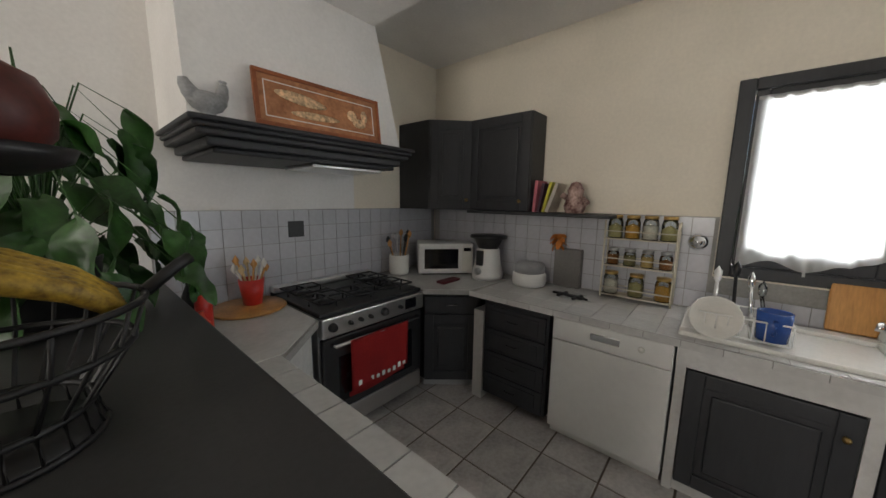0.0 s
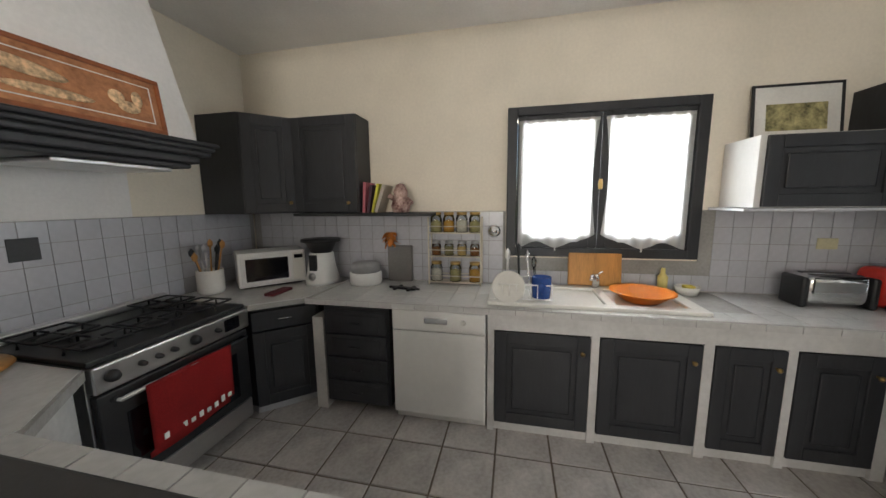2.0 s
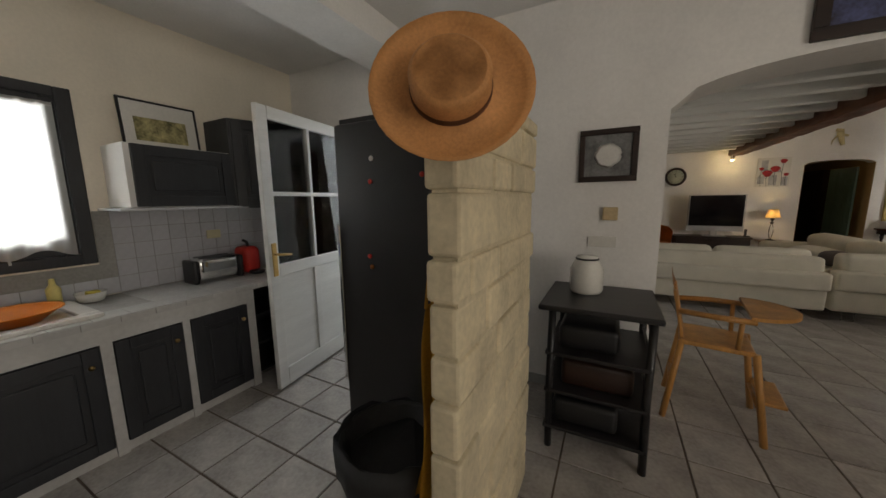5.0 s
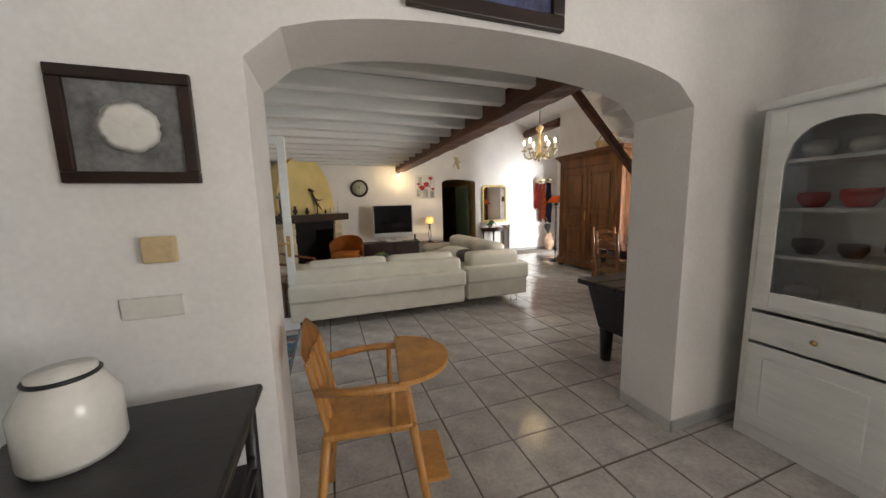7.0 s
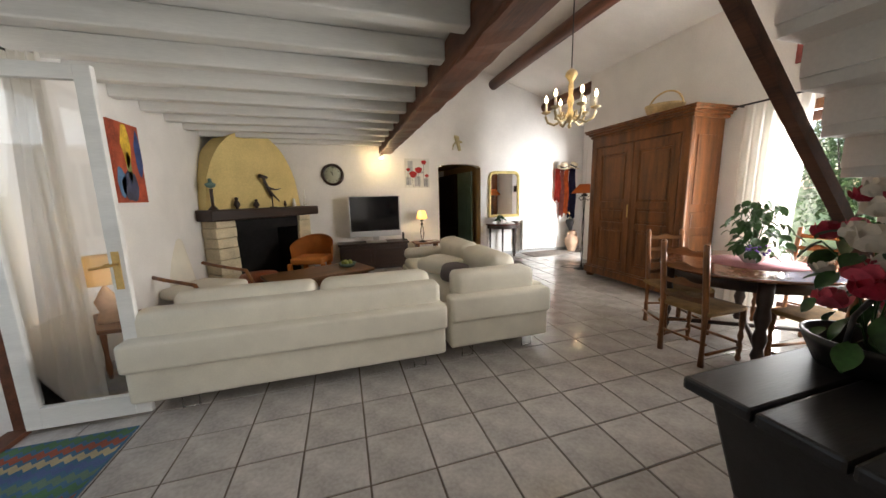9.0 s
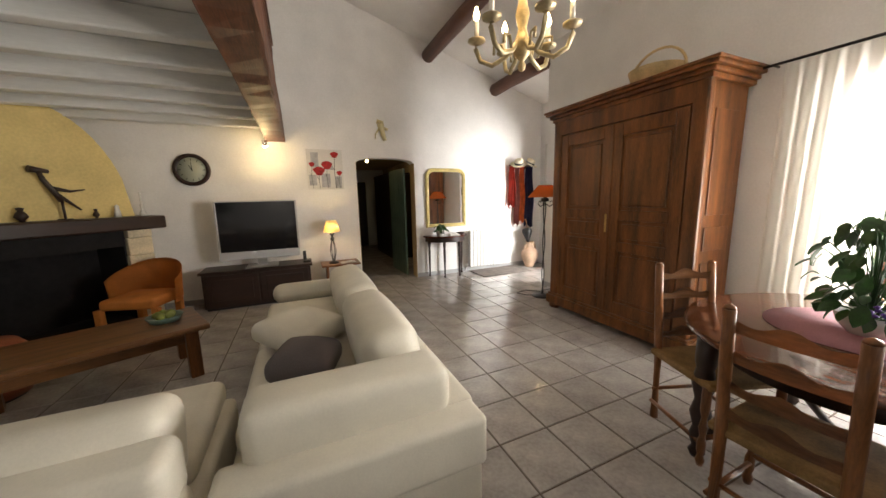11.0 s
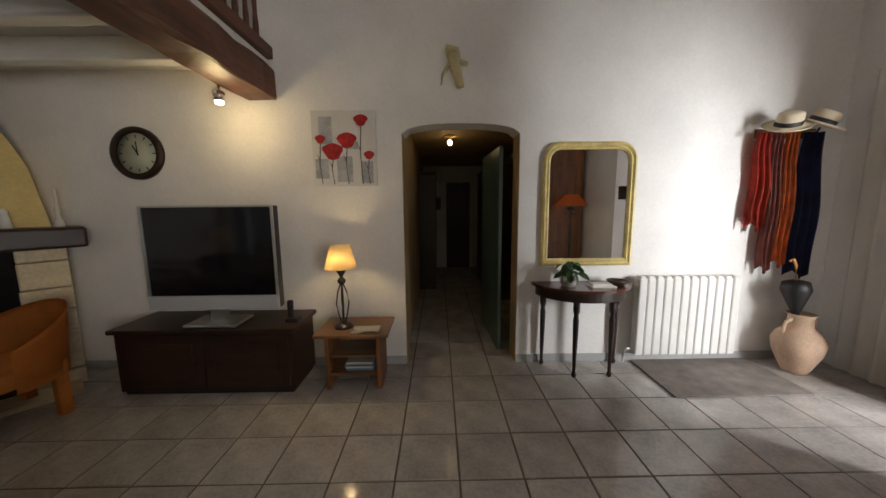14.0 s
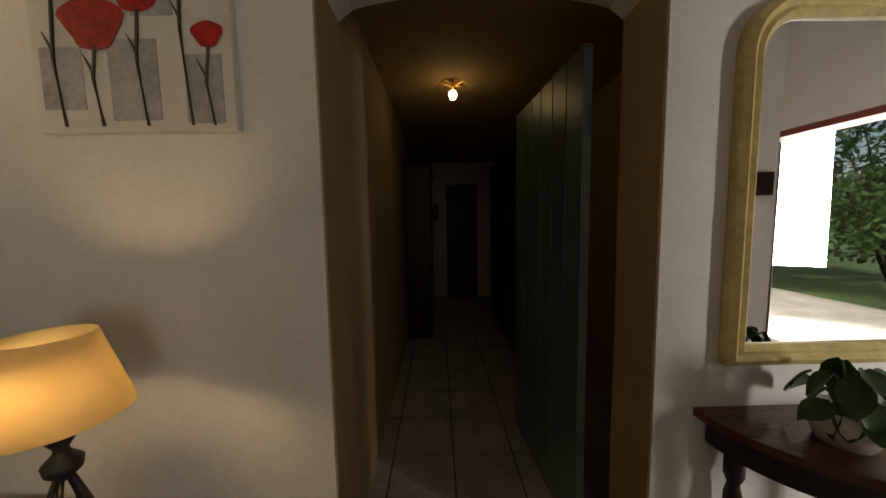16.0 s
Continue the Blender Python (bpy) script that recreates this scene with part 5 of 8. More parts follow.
def garden_door():
    b = B()
    for y0, y1 in ((-2.47, -2.42), (-0.35, -0.30), (-1.45, -1.36)):
        box(b, LW - 0.10, y0, 0, LW + 0.015, y1, 2.22, 0.005)
    box(b, LW - 0.10, -2.47, 2.22, LW + 0.015, -0.30, 2.32, 0.006)
    structure("door_frame_garden", b, mat("oak_frame", (0.20, 0.085, 0.035), 0.45, vary=0.3, grain=40, stretch=(4, 4, 0.5)), "brown wooden frame of the garden door")
    for y0, y1 in ((-2.42, -1.45), (-1.36, -0.35)):
        d = thing("glass_door", (LW - 0.05, y0, 0.0), "brown framed glass garden door", "door", "garden doors", kind="structure")
        b = B()
        L = y1 - y0
        for c in ((0, 0.02, 0.09, 2.21), (L - 0.09, 0.02, L, 2.21), (0.09, 0.02, L - 0.09, 0.14), (0.09, 2.11, L - 0.09, 2.21)):
            box(b, -0.02, c[0], c[1], 0.02, c[2], c[3], 0.005)
        part("frame", b, BEAM, d)
        b = B()
        box(b, -0.003, 0.09, 0.14, 0.003, L - 0.09, 2.11)
        g = part("pane", b, GLASS, d)
        g.visible_shadow = False
    c = thing("curtain", (0, 0, 0), "sheer white curtain by the garden door", "curtain", "long curtains")
    b = B()
    sheet(b, lambda u, v: Vector((LW + 0.11 + 0.03 * math.sin(u * 40) * (0.6 + 0.5 * v), -2.72 + 0.62 * u * (1 - 0.12 * v), 2.38 - 2.34 * v)), 70, 10)
    part("cloth", b, LINEN, c)
    r = thing("curtain_rod", (LW + 0.10, 0, 2.40), "dark curtain rod over the garden door", "curtain rod")
    b = B()
    tube(b, [(0, -2.86, 0), (0, -0.2, 0)], 0.011, 8)
    part("rod", b, BLACK, r)
    for y in (-2.80, -0.3):
        b = B()
        tube(b, [(-0.099, y, 0), (0, y, 0)], 0.008, 6)
        part("bracket", b, BLACK, r)
    b = B()
    lathe(b, [(0, -0.03), (0.022, -0.015), (0.022, 0.015), (0, 0.03)], 10, Matrix.Translation((0, -2.88, 0)) @ Matrix.Rotation(math.radians(90), 4, 'X'))
    part("finial", b, BLACK, r)
    p = thing("framed_picture", (LW + 0.002, -2.36, 2.72), "red-brown framed painting high over the garden door", "picture")
    b = B()
    for c in ((0, 0, 0.62, 0.05), (0, 0.42, 0.62, 0.47), (0, 0.05, 0.05, 0.42), (0.57, 0.05, 0.62, 0.42)):
        box(b, 0, c[0], c[1], 0.03, c[2], c[3], 0.005)
    part("frame", b, REDPAINT, p)
    b = B()
    box(b, 0.004, 0.05, 0.05, 0.012, 0.57, 0.42)
    part("canvas", b, mat("dark_canvas", (0.10, 0.06, 0.03), 0.6, vary=0.5, scale=8, second=(0.35, 0.20, 0.08)), p)


garden_door()


def chest():
    c = thing("kneading_trough", (0, 0, 0), "black oak dough trough chest with a thick lid", "chest")
    b = B()
    vs = [(-0.96, -0.62, 0.30), (-0.22, -0.62, 0.30), (-0.22, -0.22, 0.30), (-0.96, -0.22, 0.30), (-1.02, -0.68, 0.70), (-0.13, -0.68, 0.70), (-0.13, -0.16, 0.70), (-1.02, -0.16, 0.70)]
    v = [b.verts.new(p) for p in vs]
    for f in ((3, 2, 1, 0), (4, 5, 6, 7), (0, 1, 5, 4), (1, 2, 6, 5), (2, 3, 7, 6), (3, 0, 4, 7)):
        b.faces.new([v[i] for i in f])
    bmesh.ops.bevel(b, geom=b.edges[:], offset=0.012, segments=2, affect='EDGES', profile=0.5)
    part("trough", b, BLACKWOOD, c)
    for y0, y1 in ((-0.735, -0.52), (-0.515, -0.315), (-0.31, -0.115)):
        b = B()
        box(b, -1.08, y0, 0.70, -0.07, y1, 0.75, 0.012)
        part("lid_board", b, BLACKWOOD, c)
    for x in (-0.90, -0.28):
        for y in (-0.58, -0.26):
            b = B()
            tube(b, [(x, y, 0.0), (x, y, 0.16), (x, y, 0.30)], 0.045, 10, 0.06)
            part("leg", b, BLACKWOOD, c)
    f = thing("flower_arrangement", (-0.74, -0.55, 0.752), "silk roses and lilies in a dark basket", "flowers")
    b = B()
    lathe(b, [(0, 0), (0.13, 0), (0.17, 0.09), (0.18, 0.12), (0.165, 0.12), (0.13, 0.03), (0, 0.03)], 20)
    part("basket", b, BLACKWOOD, f)
    leaves(f, 34, 0.05, 0.28, 0.46, 0.09, LEAF, 21, base=0.10)
    b = B()
    tube(b, [(-0.15, 0, 0.11), (-0.13, 0, 0.22), (0, 0, 0.29), (0.13, 0, 0.22), (0.15, 0, 0.11)], 0.009, 8)
    part("basket_handle", b, BLACKWOOD, f)
    rnd = random.Random(12)
    reds, whites, pinks = mat("red_petal", (0.42, 0.02, 0.05), 0.6, vary=0.25), mat("white_petal", (0.78, 0.72, 0.64), 0.6, vary=0.12), mat("pink_petal", (0.66, 0.10, 0.16), 0.6, vary=0.2)
    for k in range(26):
        b = B()
        a, t = rnd.uniform(0, 6.28), rnd.random()
        r = rnd.uniform(0.10, 0.36) * (1 - 0.3 * t)
        c0 = Vector((r * math.cos(a), r * math.sin(a), 0.16 + 0.50 * t))
        s = rnd.uniform(0.045, 0.078)
        for q in range(9):
            M = Matrix.Translation(c0) @ Matrix.Rotation(q * 0.7 + a, 4, 'Z') @ Matrix.Rotation(-0.4 - 0.1 * (q % 3) * 3, 4, 'Y')
            g = [[b.verts.new(M @ Vector((s * (0.1 + u), s * (0.55 * math.sin(math.pi * (0.2 + 0.7 * u))) * w, s * 0.4 * u * u))) for w in (-1, 0, 1)] for u in (0, 0.35, 0.7, 1.0)]
            for p, n in zip(g, g[1:]):
                for i in range(2):
                    fc = b.faces.new((p[i], p[i + 1], n[i + 1], n[i]))
                    fc.smooth = True
        part("flower", b, (whites, pinks, reds, whites)[k % 4], f)


chest()


def stairs():
    s = thing("staircase", (0, 0, 0), "white plastered staircase with a dark wooden stringer", "staircase", kind="structure")
    n = 13
    rise, run = 0.19, 0.205
    for k in range(n):
        x1 = -0.07 - k * run
        z1 = 2.66 - k * rise
        b = B()
        prism(b, [(x1 - run - 0.02, z1 - 0.05), (x1 - run - 0.02, z1), (x1, z1), (x1, z1 - 0.05)], 0, 0.86, Matrix(((1, 0, 0, 0), (0, 0, -1, LN - 0.003), (0, 1, 0, 0), (0, 0, 0, 1))))
        part("tread", b, PLASTER, s)
        if k < n - 1:
            b = B()
            box(b, x1 - run - 0.018, LN - 0.86, z1 - rise, x1 - run + 0.02, LN - 0.004, z1 - 0.05)
            part("riser", b, PLASTER, s)
    b = B()
    x0, z0 = -0.05, 2.60
    x2, z2 = -0.05 - 13 * run, 2.60 - 13 * rise
    prism(b, [(x0, z0 - 0.09), (x0, z0), (x2, z2 + 0.02), (x2, max(0.0, z2 - 0.07))], 0, 0.05, Matrix(((1, 0, 0, 0), (0, 0, -1, LN - 0.865), (0, 1, 0, 0), (0, 0, 0, 1))))
    part("stringer", b, BEAM, s, "red-brown wooden stringer")


stairs()


def fireplace():
    # set across the corner; local x runs along the mantel, y out of the corner
    p0, p1 = Vector((LE - 0.04, -5.35)), Vector((1.80, LS + 0.06))
    d = (p1 - p0).normalized()
    n = Vector((-d.y, d.x))
    if n.x > 0:
        n = -n
    L = (p1 - p0).length
    M = Matrix(((d.x, n.x, 0, p0.x), (d.y, n.y, 0, p0.y), (0, 0, 1, 0), (0, 0, 0, 1)))
    f = thing("fireplace", M, "stone corner fireplace with a dark oak mantel and ochre breast", "fireplace")
    b = B()
    k = 24
    vs = []

    def edge(u):
        return 1.30 + 1.22 * (1 - abs(2 * u - 1) ** 2.2) ** 0.55
    for i in range(k):
        u0, u1 = i / k, (i + 1) / k
        x0, x1 = 0.10 + (L - 0.22) * u0, 0.10 + (L - 0.22) * u1
        z0, z1 = min(2.545, edge(u0)), min(2.545, edge(u1))
        v = [b.verts.new(c) for c in ((x0, 0.02, 1.28), (x1, 0.02, 1.28), (x1, 0.02, z1), (x0, 0.02, z0), (x0, -0.35, 1.28), (x1, -0.35, 1.28), (x1, -0.35, z1), (x0, -0.35, z0))]
        for q in ((0, 1, 2, 3), (3, 2, 6, 7), (0, 4, 5, 1)):
            b.faces.new([v[w] for w in q])
    part("breast", b, YELLOW, f, "ochre plaster breast with a curved top")
    b = B()
    box(b, 0.0, -0.2, 1.14, L + 0.05, 0.30, 1.30, 0.02)
    part("mantel", b, DARKWOOD, f, "thick dark oak mantel beam")
    rnd = random.Random(8)
    for x0, x1 in ((0.10, 0.42), (L - 0.34, L - 0.06)):
        z = 0.0
        while z < 1.13:
            h = min(rnd.uniform(0.13, 0.22), 1.138 - z)
            b = B()
            j = rnd.uniform(0, 0.02)
            box(b, x0 + j, -0.2, z + 0.003, x1 - j * 0.5, 0.18 + rnd.uniform(-.01, .015), z + h - 0.003, 0.012)
            part("stone", b, LIMESTONE, f)
            z += h
    b = B()
    box(b, 0.42, -0.42, 0.0, L - 0.34, -0.38, 1.14)
    box(b, 0.40, -0.40, 0.0, 0.43, 0.12, 1.14)
    box(b, L - 0.35, -0.40, 0.0, L - 0.32, 0.12, 1.14)
    box(b, 0.42, -0.40, 0.0, L - 0.34, 0.16, 0.05)
    box(b, 0.42, 0.10, 0.95, L - 0.34, 0.14, 1.14)
    part("firebox", b, SOOT, f, "sooty black firebox")
    b = B()
    box(b, 0.0, 0.16, 0, L - 0.1, 0.42, 0.04, 0.008)
    part("hearth", b, LIMESTONE, f)
    # ornaments along the mantel
    def on(name, x, prof, m, label, cat):
        b = B()
        lathe(b, prof, 14)
        return one(name, b, m, label, cat, M @ Matrix.Translation((x, 0.10, 1.30)))
    c = thing("candle_bird", M @ Matrix.Translation((0.16, 0.10, 1.30)), "tall bronze candlestick with a green bird", "ornament")
    b = B()
    lathe(b, [(0.07, 0), (0.05, 0.03), (0.02, 0.06), (0.022, 0.28), (0.03, 0.30), (0, 0.30)], 14)
    part("stem", b, DARKWOOD, c)
    b = B()
    lathe(b, [(0, 0.30), (0.06, 0.33), (0.08, 0.37), (0.03, 0.39), (0.025, 0.44), (0, 0.45)], 14, None, 0.6)
    part("bird", b, GREENPAINT, c)
    vase = [(0.02, 0), (0.022, 0.02), (0.05, 0.06), (0.035, 0.11), (0.02, 0.13), (0.03, 0.17), (0, 0.18)]
    on("small_vase", 0.52, vase, DARKWOOD, "small dark turned vase on the mantel", "ornament")
    on("small_vase", 0.85, [(r, h * 0.8) for r, h in vase], DARKWOOD, "squat dark vase on the mantel", "ornament")
    on("small_vase", 1.42, [(r * 0.6, h * 0.6) for r, h in vase], DARKWOOD, "tiny dark figurine on the mantel", "ornament")
    on("porcelain_figure", 1.62, [(0.035, 0), (0.03, 0.06), (0.02, 0.10), (0.025, 0.13), (0, 0.15)], CERAMIC, "white porcelain figure on the mantel", "ornament")
    on("candlestick", 1.88, [(0.035, 0), (0.03, 0.04), (0.012, 0.08), (0.02, 0.14), (0.011, 0.15), (0.011, 0.30), (0, 0.30)], CERAMIC, "white candle in a holder on the mantel", "candle")
    b = B()
    tube(b, [(0, 0, 0.002), (0, 0, 0.20)], 0.012, 8)
    lathe(b, [(0.06, 0), (0.055, 0.012), (0, 0.014)], 14)
    tube(b, [(0, 0, 0.20), (-0.05, 0, 0.30), (-0.11, 0, 0.42), (-0.13, 0, 0.50)], 0.03, 8, 0.02)
    tube(b, [(-0.05, 0, 0.33), (0.08, 0, 0.30), (0.20, 0, 0.32)], 0.022, 8, 0.006)
    tube(b, [(-0.02, 0, 0.26), (0.06, 0, 0.18), (0.14, 0, 0.10)], 0.022, 8, 0.01)
    tube(b, [(-0.20, 0, 0.52), (-0.06, 0, 0.50)], 0.035, 8, 0.02)
    one("bronze_statuette", b, DARKWOOD, "dark leaping bronze statuette on the mantel", "statuette", M @ Matrix.Translation((1.16, 0.10, 1.30)))


fireplace()


def media():
    c = thing("media_cabinet", (0, 0, 0), "dark wooden low media cabinet under the television", "cabinet")
    b = B()
    box(b, -0.14, -6.88, 0.03, 1.20, -6.46, 0.50, 0.006)
    part("body", b, DARKWOOD, c)
    b = B()
    box(b, -0.17, -6.90, 0.50, 1.23, -6.43, 0.535, 0.008)
    part("top", b, DARKWOOD, c)
    for k in range(2):
        d = B()
        x0 = -0.11 + k * 0.65
        box(d, x0, -6.462, 0.07, x0 + 0.63, -6.445, 0.48, 0.005)
        box(d, x0 + 0.07, -6.450, 0.13, x0 + 0.56, -6.438, 0.42, 0.006)
        dd = part("door", d, DARKWOOD, c)
    b = B()
    box(b, -0.12, -6.86, 0, 1.18, -6.48, 0.03)
    part("plinth", b, BLACK, c)
    t = thing("television", (0, 0, 0), "large flat television with a silver lower edge", "television")
    b = B()
    box(b, -0.02, -6.64, 0.66, 0.98, -6.56, 1.455, 0.008)
    part("bezel", b, SCREEN, t)
    b = B()
    box(b, -0.02, -6.565, 0.655, 0.98, -6.540, 0.765, 0.006)
    part("speaker_bar", b, mat("silver_plastic", (0.45, 0.45, 0.46), 0.35, vary=0.05), t, "silver speaker strip")
    b = B()
    box(b, 0.012, -6.56, 0.775, 0.948, -6.5555, 1.425)
    part("screen", b, SCREEN, t)
    b = B()
    for c4 in ((-0.022, 0.66, 0.0, 1.458), (0.96, 0.66, 0.982, 1.458)):
        box(b, c4[0], -6.562, c4[1], c4[2], -6.55, c4[3], 0.003)
    box(b, 0.0, -6.562, 1.445, 0.96, -6.55, 1.458)
    part("edge_trim", b, STEEL, t)
    b = B()
    box(b, 0.28, -6.72, 0.536, 0.68, -6.46, 0.56, 0.01)
    box(b, 0.42, -6.63, 0.56, 0.54, -6.58, 0.67)
    part("stand", b, STEEL, t)
    p = thing("cordless_phone", (-0.10, -6.60, 0.535), "black cordless phone in its cradle", "phone")
    b = B()
    box(b, -0.05, -0.04, 0, 0.05, 0.05, 0.03, 0.008)
    part("cradle", b, BLACK, p)
    b = B()
    box(b, 0.0, -0.02, 0.03, 0.045, 0.01, 0.17, 0.01)
    part("handset", b, BLACK, p)
    # lamp table
    t = thing("side_table", (0, 0, 0), "small honey-brown side table with a lower shelf", "table")
    b = B()
    box(b, -0.87, -6.86, 0.445, -0.30, -6.44, 0.472, 0.006)
    part("tabletop", b, WOODH, t)
    for x in (-0.80, -0.40):
        b = B()
        box(b, x, -6.80, 0.0, x + 0.035, -6.50, 0.445, 0.01)
        part("side", b, WOOD, t)
    b = B()
    box(b, -0.77, -6.80, 0.12, -0.40, -6.50, 0.14)
    box(b, -0.77, -6.80, 0.27, -0.40, -6.50, 0.285)
    part("shelf", b, WOODH, t)
    for k, col in enumerate(((0.10, 0.22, 0.34), (0.62, 0.60, 0.56), (0.05, 0.10, 0.18), (0.55, 0.52, 0.48))):
        b = B()
        box(b, -0.74 + 0.008 * (k % 2), -6.72, 0.1425 + k * 0.019, -0.52 + 0.006 * (k % 3), -6.53 + 0.004 * k, 0.160 + k * 0.019, 0.003)
        one("magazine", b, mat("magazine_cover", col, 0.45), "magazine in the stack on the side table shelf", "magazine", group="stacked magazines")
    b = B()
    sheet(b, lambda u, v: Vector((-0.80 + 0.22 * u, -6.60 + 0.14 * v, 0.478 + 0.018 * math.sin(5 * u) * math.sin(4 * v) ** 2 + 0.01)), 12, 8, 0.008)
    one("folded_napkin", b, PAPER, "crumpled pale paper on the side table", "paper")
    table_lamp((-0.49, -6.62, 0.472), 1.0)


def table_lamp(loc, s):
    l = thing("table_lamp", loc, "wrought iron table lamp with a glowing amber shade", "lamp")
    b = B()
    lathe(b, [(0, 0), (0.075, 0), (0.07, 0.02), (0.03, 0.035), (0, 0.04)], 16)
    part("base", b, BLACK, l)
    for k in range(4):
        b = B()
        a = k * math.pi / 2 + 0.4
        tube(b, [(r * math.cos(a), r * math.sin(a), h) for r, h in ((0.012, 0.03), (0.035, 0.12), (0.048, 0.20), (0.035, 0.29), (0.01, 0.36))], 0.006, 6)
        part("cage_bar", b, BLACK, l)
    b = B()
    lathe(b, [(0.01, 0.35), (0.03, 0.37), (0.033, 0.39), (0.015, 0.41), (0.012, 0.42), (0.04, 0.465), (0.04, 0.475), (0.01, 0.48), (0.01, 0.52), (0, 0.52)], 14)
    part("stem", b, BLACK, l)
    b = B()
    lathe(b, [(0.125, 0.49), (0.075, 0.665), (0.073, 0.665), (0.123, 0.49)], 28)
    part("shade", b, SHADE, l, "amber parchment shade")
    b = B()
    lathe(b, [(0, 0.52), (0.02, 0.54), (0.026, 0.57), (0.015, 0.60), (0, 0.61)], 12)
    bulb = part("bulb", b, glow("warm_bulb", (1.0, 0.62, 0.25), 6), l)
    bulb_light("table_lamp_light", (loc[0], loc[1] + 0.05, loc[2] + 0.57), 8.0)


media()


def far_wall():
    c = thing("wall_clock", (1.235, LS + 0.002, 1.893), "round wall clock with a dark wooden rim", "clock")
    R = Matrix.Rotation(math.radians(-90), 4, 'X')
    b = B()
    lathe(b, [(0.165, 0), (0.215, 0), (0.215, 0.03), (0.19, 0.045), (0.165, 0.03)], 40, R)
    part("rim", b, DARKWOOD, c)
    b = B()
    lathe(b, [(0, 0), (0.167, 0), (0.167, 0.012), (0, 0.012)], 40, R)
    part("dial", b, mat("dial_cream", (0.50, 0.52, 0.40), 0.5, vary=0.06), c)
    for a, r, w in ((2, 0.10, 0.007), (28, 0.075, 0.009)):
        b = B()
        box(b, -w / 2, 0.013, -0.015, w / 2, 0.017, r, 0, Matrix.Rotation(math.radians(a), 4, 'Y'))
        part("clock_hand", b, BLACK, c)
    for k in range(12):
        b = B()
        box(b, -0.004, 0.013, 0.125, 0.004, 0.015, 0.150, 0, Matrix.Rotation(math.radians(30 * k), 4, 'Y'))
        part("hour_mark", b, BLACK, c)

    p = thing("poppy_canvas", (-0.752, LS + 0.002, 1.615), "canvas of red poppies on white and grey", "picture")
    W, H = 0.53, 0.61
    b = B()
    box(b, 0, 0, 0, W, 0.03, H, 0.003)
    part("canvas", b, PAPER, p)
    gm = mat("grey_wash", (0.42, 0.42, 0.44), 0.8, vary=0.2, scale=12)
    for x0, z0, x1, z1 in ((0.03, 0.02, 0.13, 0.20), (0.20, 0.03, 0.33, 0.24), (0.36, 0.34, 0.47, 0.56), (0.40, 0.06, 0.51, 0.22), (0.15, 0.30, 0.26, 0.36)):
        b = B()
        box(b, x0, 0.030, z0, x1, 0.0325, z1)
        part("grey_patch", b, gm, p)
    redp = mat("poppy_red", (0.42, 0.012, 0.012), 0.6, vary=0.35, scale=20)
    stem = mat("stem_grey", (0.13, 0.13, 0.12), 0.8)
    for x, z, r in ((0.12, 0.53, 0.055), (0.24, 0.37, 0.075), (0.36, 0.28, 0.08), (0.46, 0.38, 0.04), (0.06, 0.25, 0.04)):
        b = B()
        rn = random.Random(int(x * 100))
        vs = [b.verts.new((x + r * (1 + 0.18 * math.sin(3 * a) + rn.uniform(-.06, .06)) * math.cos(a), 0.0355, z + 0.85 * r * math.sin(a))) for a in [2 * math.pi * i / 22 for i in range(22)]]
        b.faces.new(vs)
        part("poppy", b, redp, p, "red painted poppy")
        b = B()
        tube(b, [(x, 0.034, z - r * 0.7), (x + 0.012, 0.034, z * 0.5), (x - 0.004, 0.034, 0.015)], 0.004, 5)
        tube(b, [(x + 0.01, 0.034, z * 0.55), (x + 0.035, 0.034, z * 0.55 + 0.05)], 0.005, 5, 0.001)
        part("painted_stem", b, stem, p)

    b = B()
    rn = random.Random(3)
    tube(b, [(-1.40, LS + 0.02, 2.66), (-1.42, LS + 0.03, 2.55), (-1.46, LS + 0.03, 2.40)], 0.055, 10, 0.03)
    tube(b, [(-1.34, LS + 0.02, 2.70), (-1.44, LS + 0.025, 2.68)], 0.035, 8, 0.03)
    tube(b, [(-1.38, LS + 0.02, 2.60), (-1.31, LS + 0.02, 2.50), (-1.30, LS + 0.02, 2.42)], 0.018, 6, 0.006)
    tube(b, [(-1.44, LS + 0.02, 2.60), (-1.52, LS + 0.02, 2.58)], 0.028, 8, 0.02)
    one("wall_ornament", b, mat("gilt_plaster", (0.58, 0.50, 0.28), 0.6, vary=0.15), "pale gilded plaster ornament on the wall", "ornament")

    m = thing("wall_mirror", (-2.56, LS + 0.002, 0.905), "cream and gold framed mirror with rounded upper corners", "mirror")
    W, H, T = 0.80, 1.06, 0.062

    def outline(w, h, r):
        pts = [(-w / 2, 0), (w / 2, 0)]
        pts += [(w / 2 - r + r * math.cos(a), h - r + r * math.sin(a)) for a in [math.pi / 2 * i / 8 for i in range(9)]]
        pts += [(-w / 2 + r + r * math.cos(a), h - r + r * math.sin(a)) for a in [math.pi / 2 + math.pi / 2 * i / 8 for i in range(9)]]
        return pts
    steps = [(0, 0.0), (0.0, 0.03), (0.018, 0.042), (0.034, 0.030), (0.046, 0.036), (T, 0.022), (T, 0.0)]
    b = B()
    rings = []
    for ins, dep in steps:
        o = outline(W - 2 * ins, H - 2 * ins, 0.15 - ins * 0.8)
        rings.append([b.verts.new((x, dep, z + ins)) for x, z in o])
    for p, q in zip(rings, rings[1:]):
        k = len(p)
        for i in range(k):
            b.faces.new((p[i], p[(i + 1) % k], q[(i + 1) % k], q[i]))
    part("frame", b, GILT, m)
    b = B()
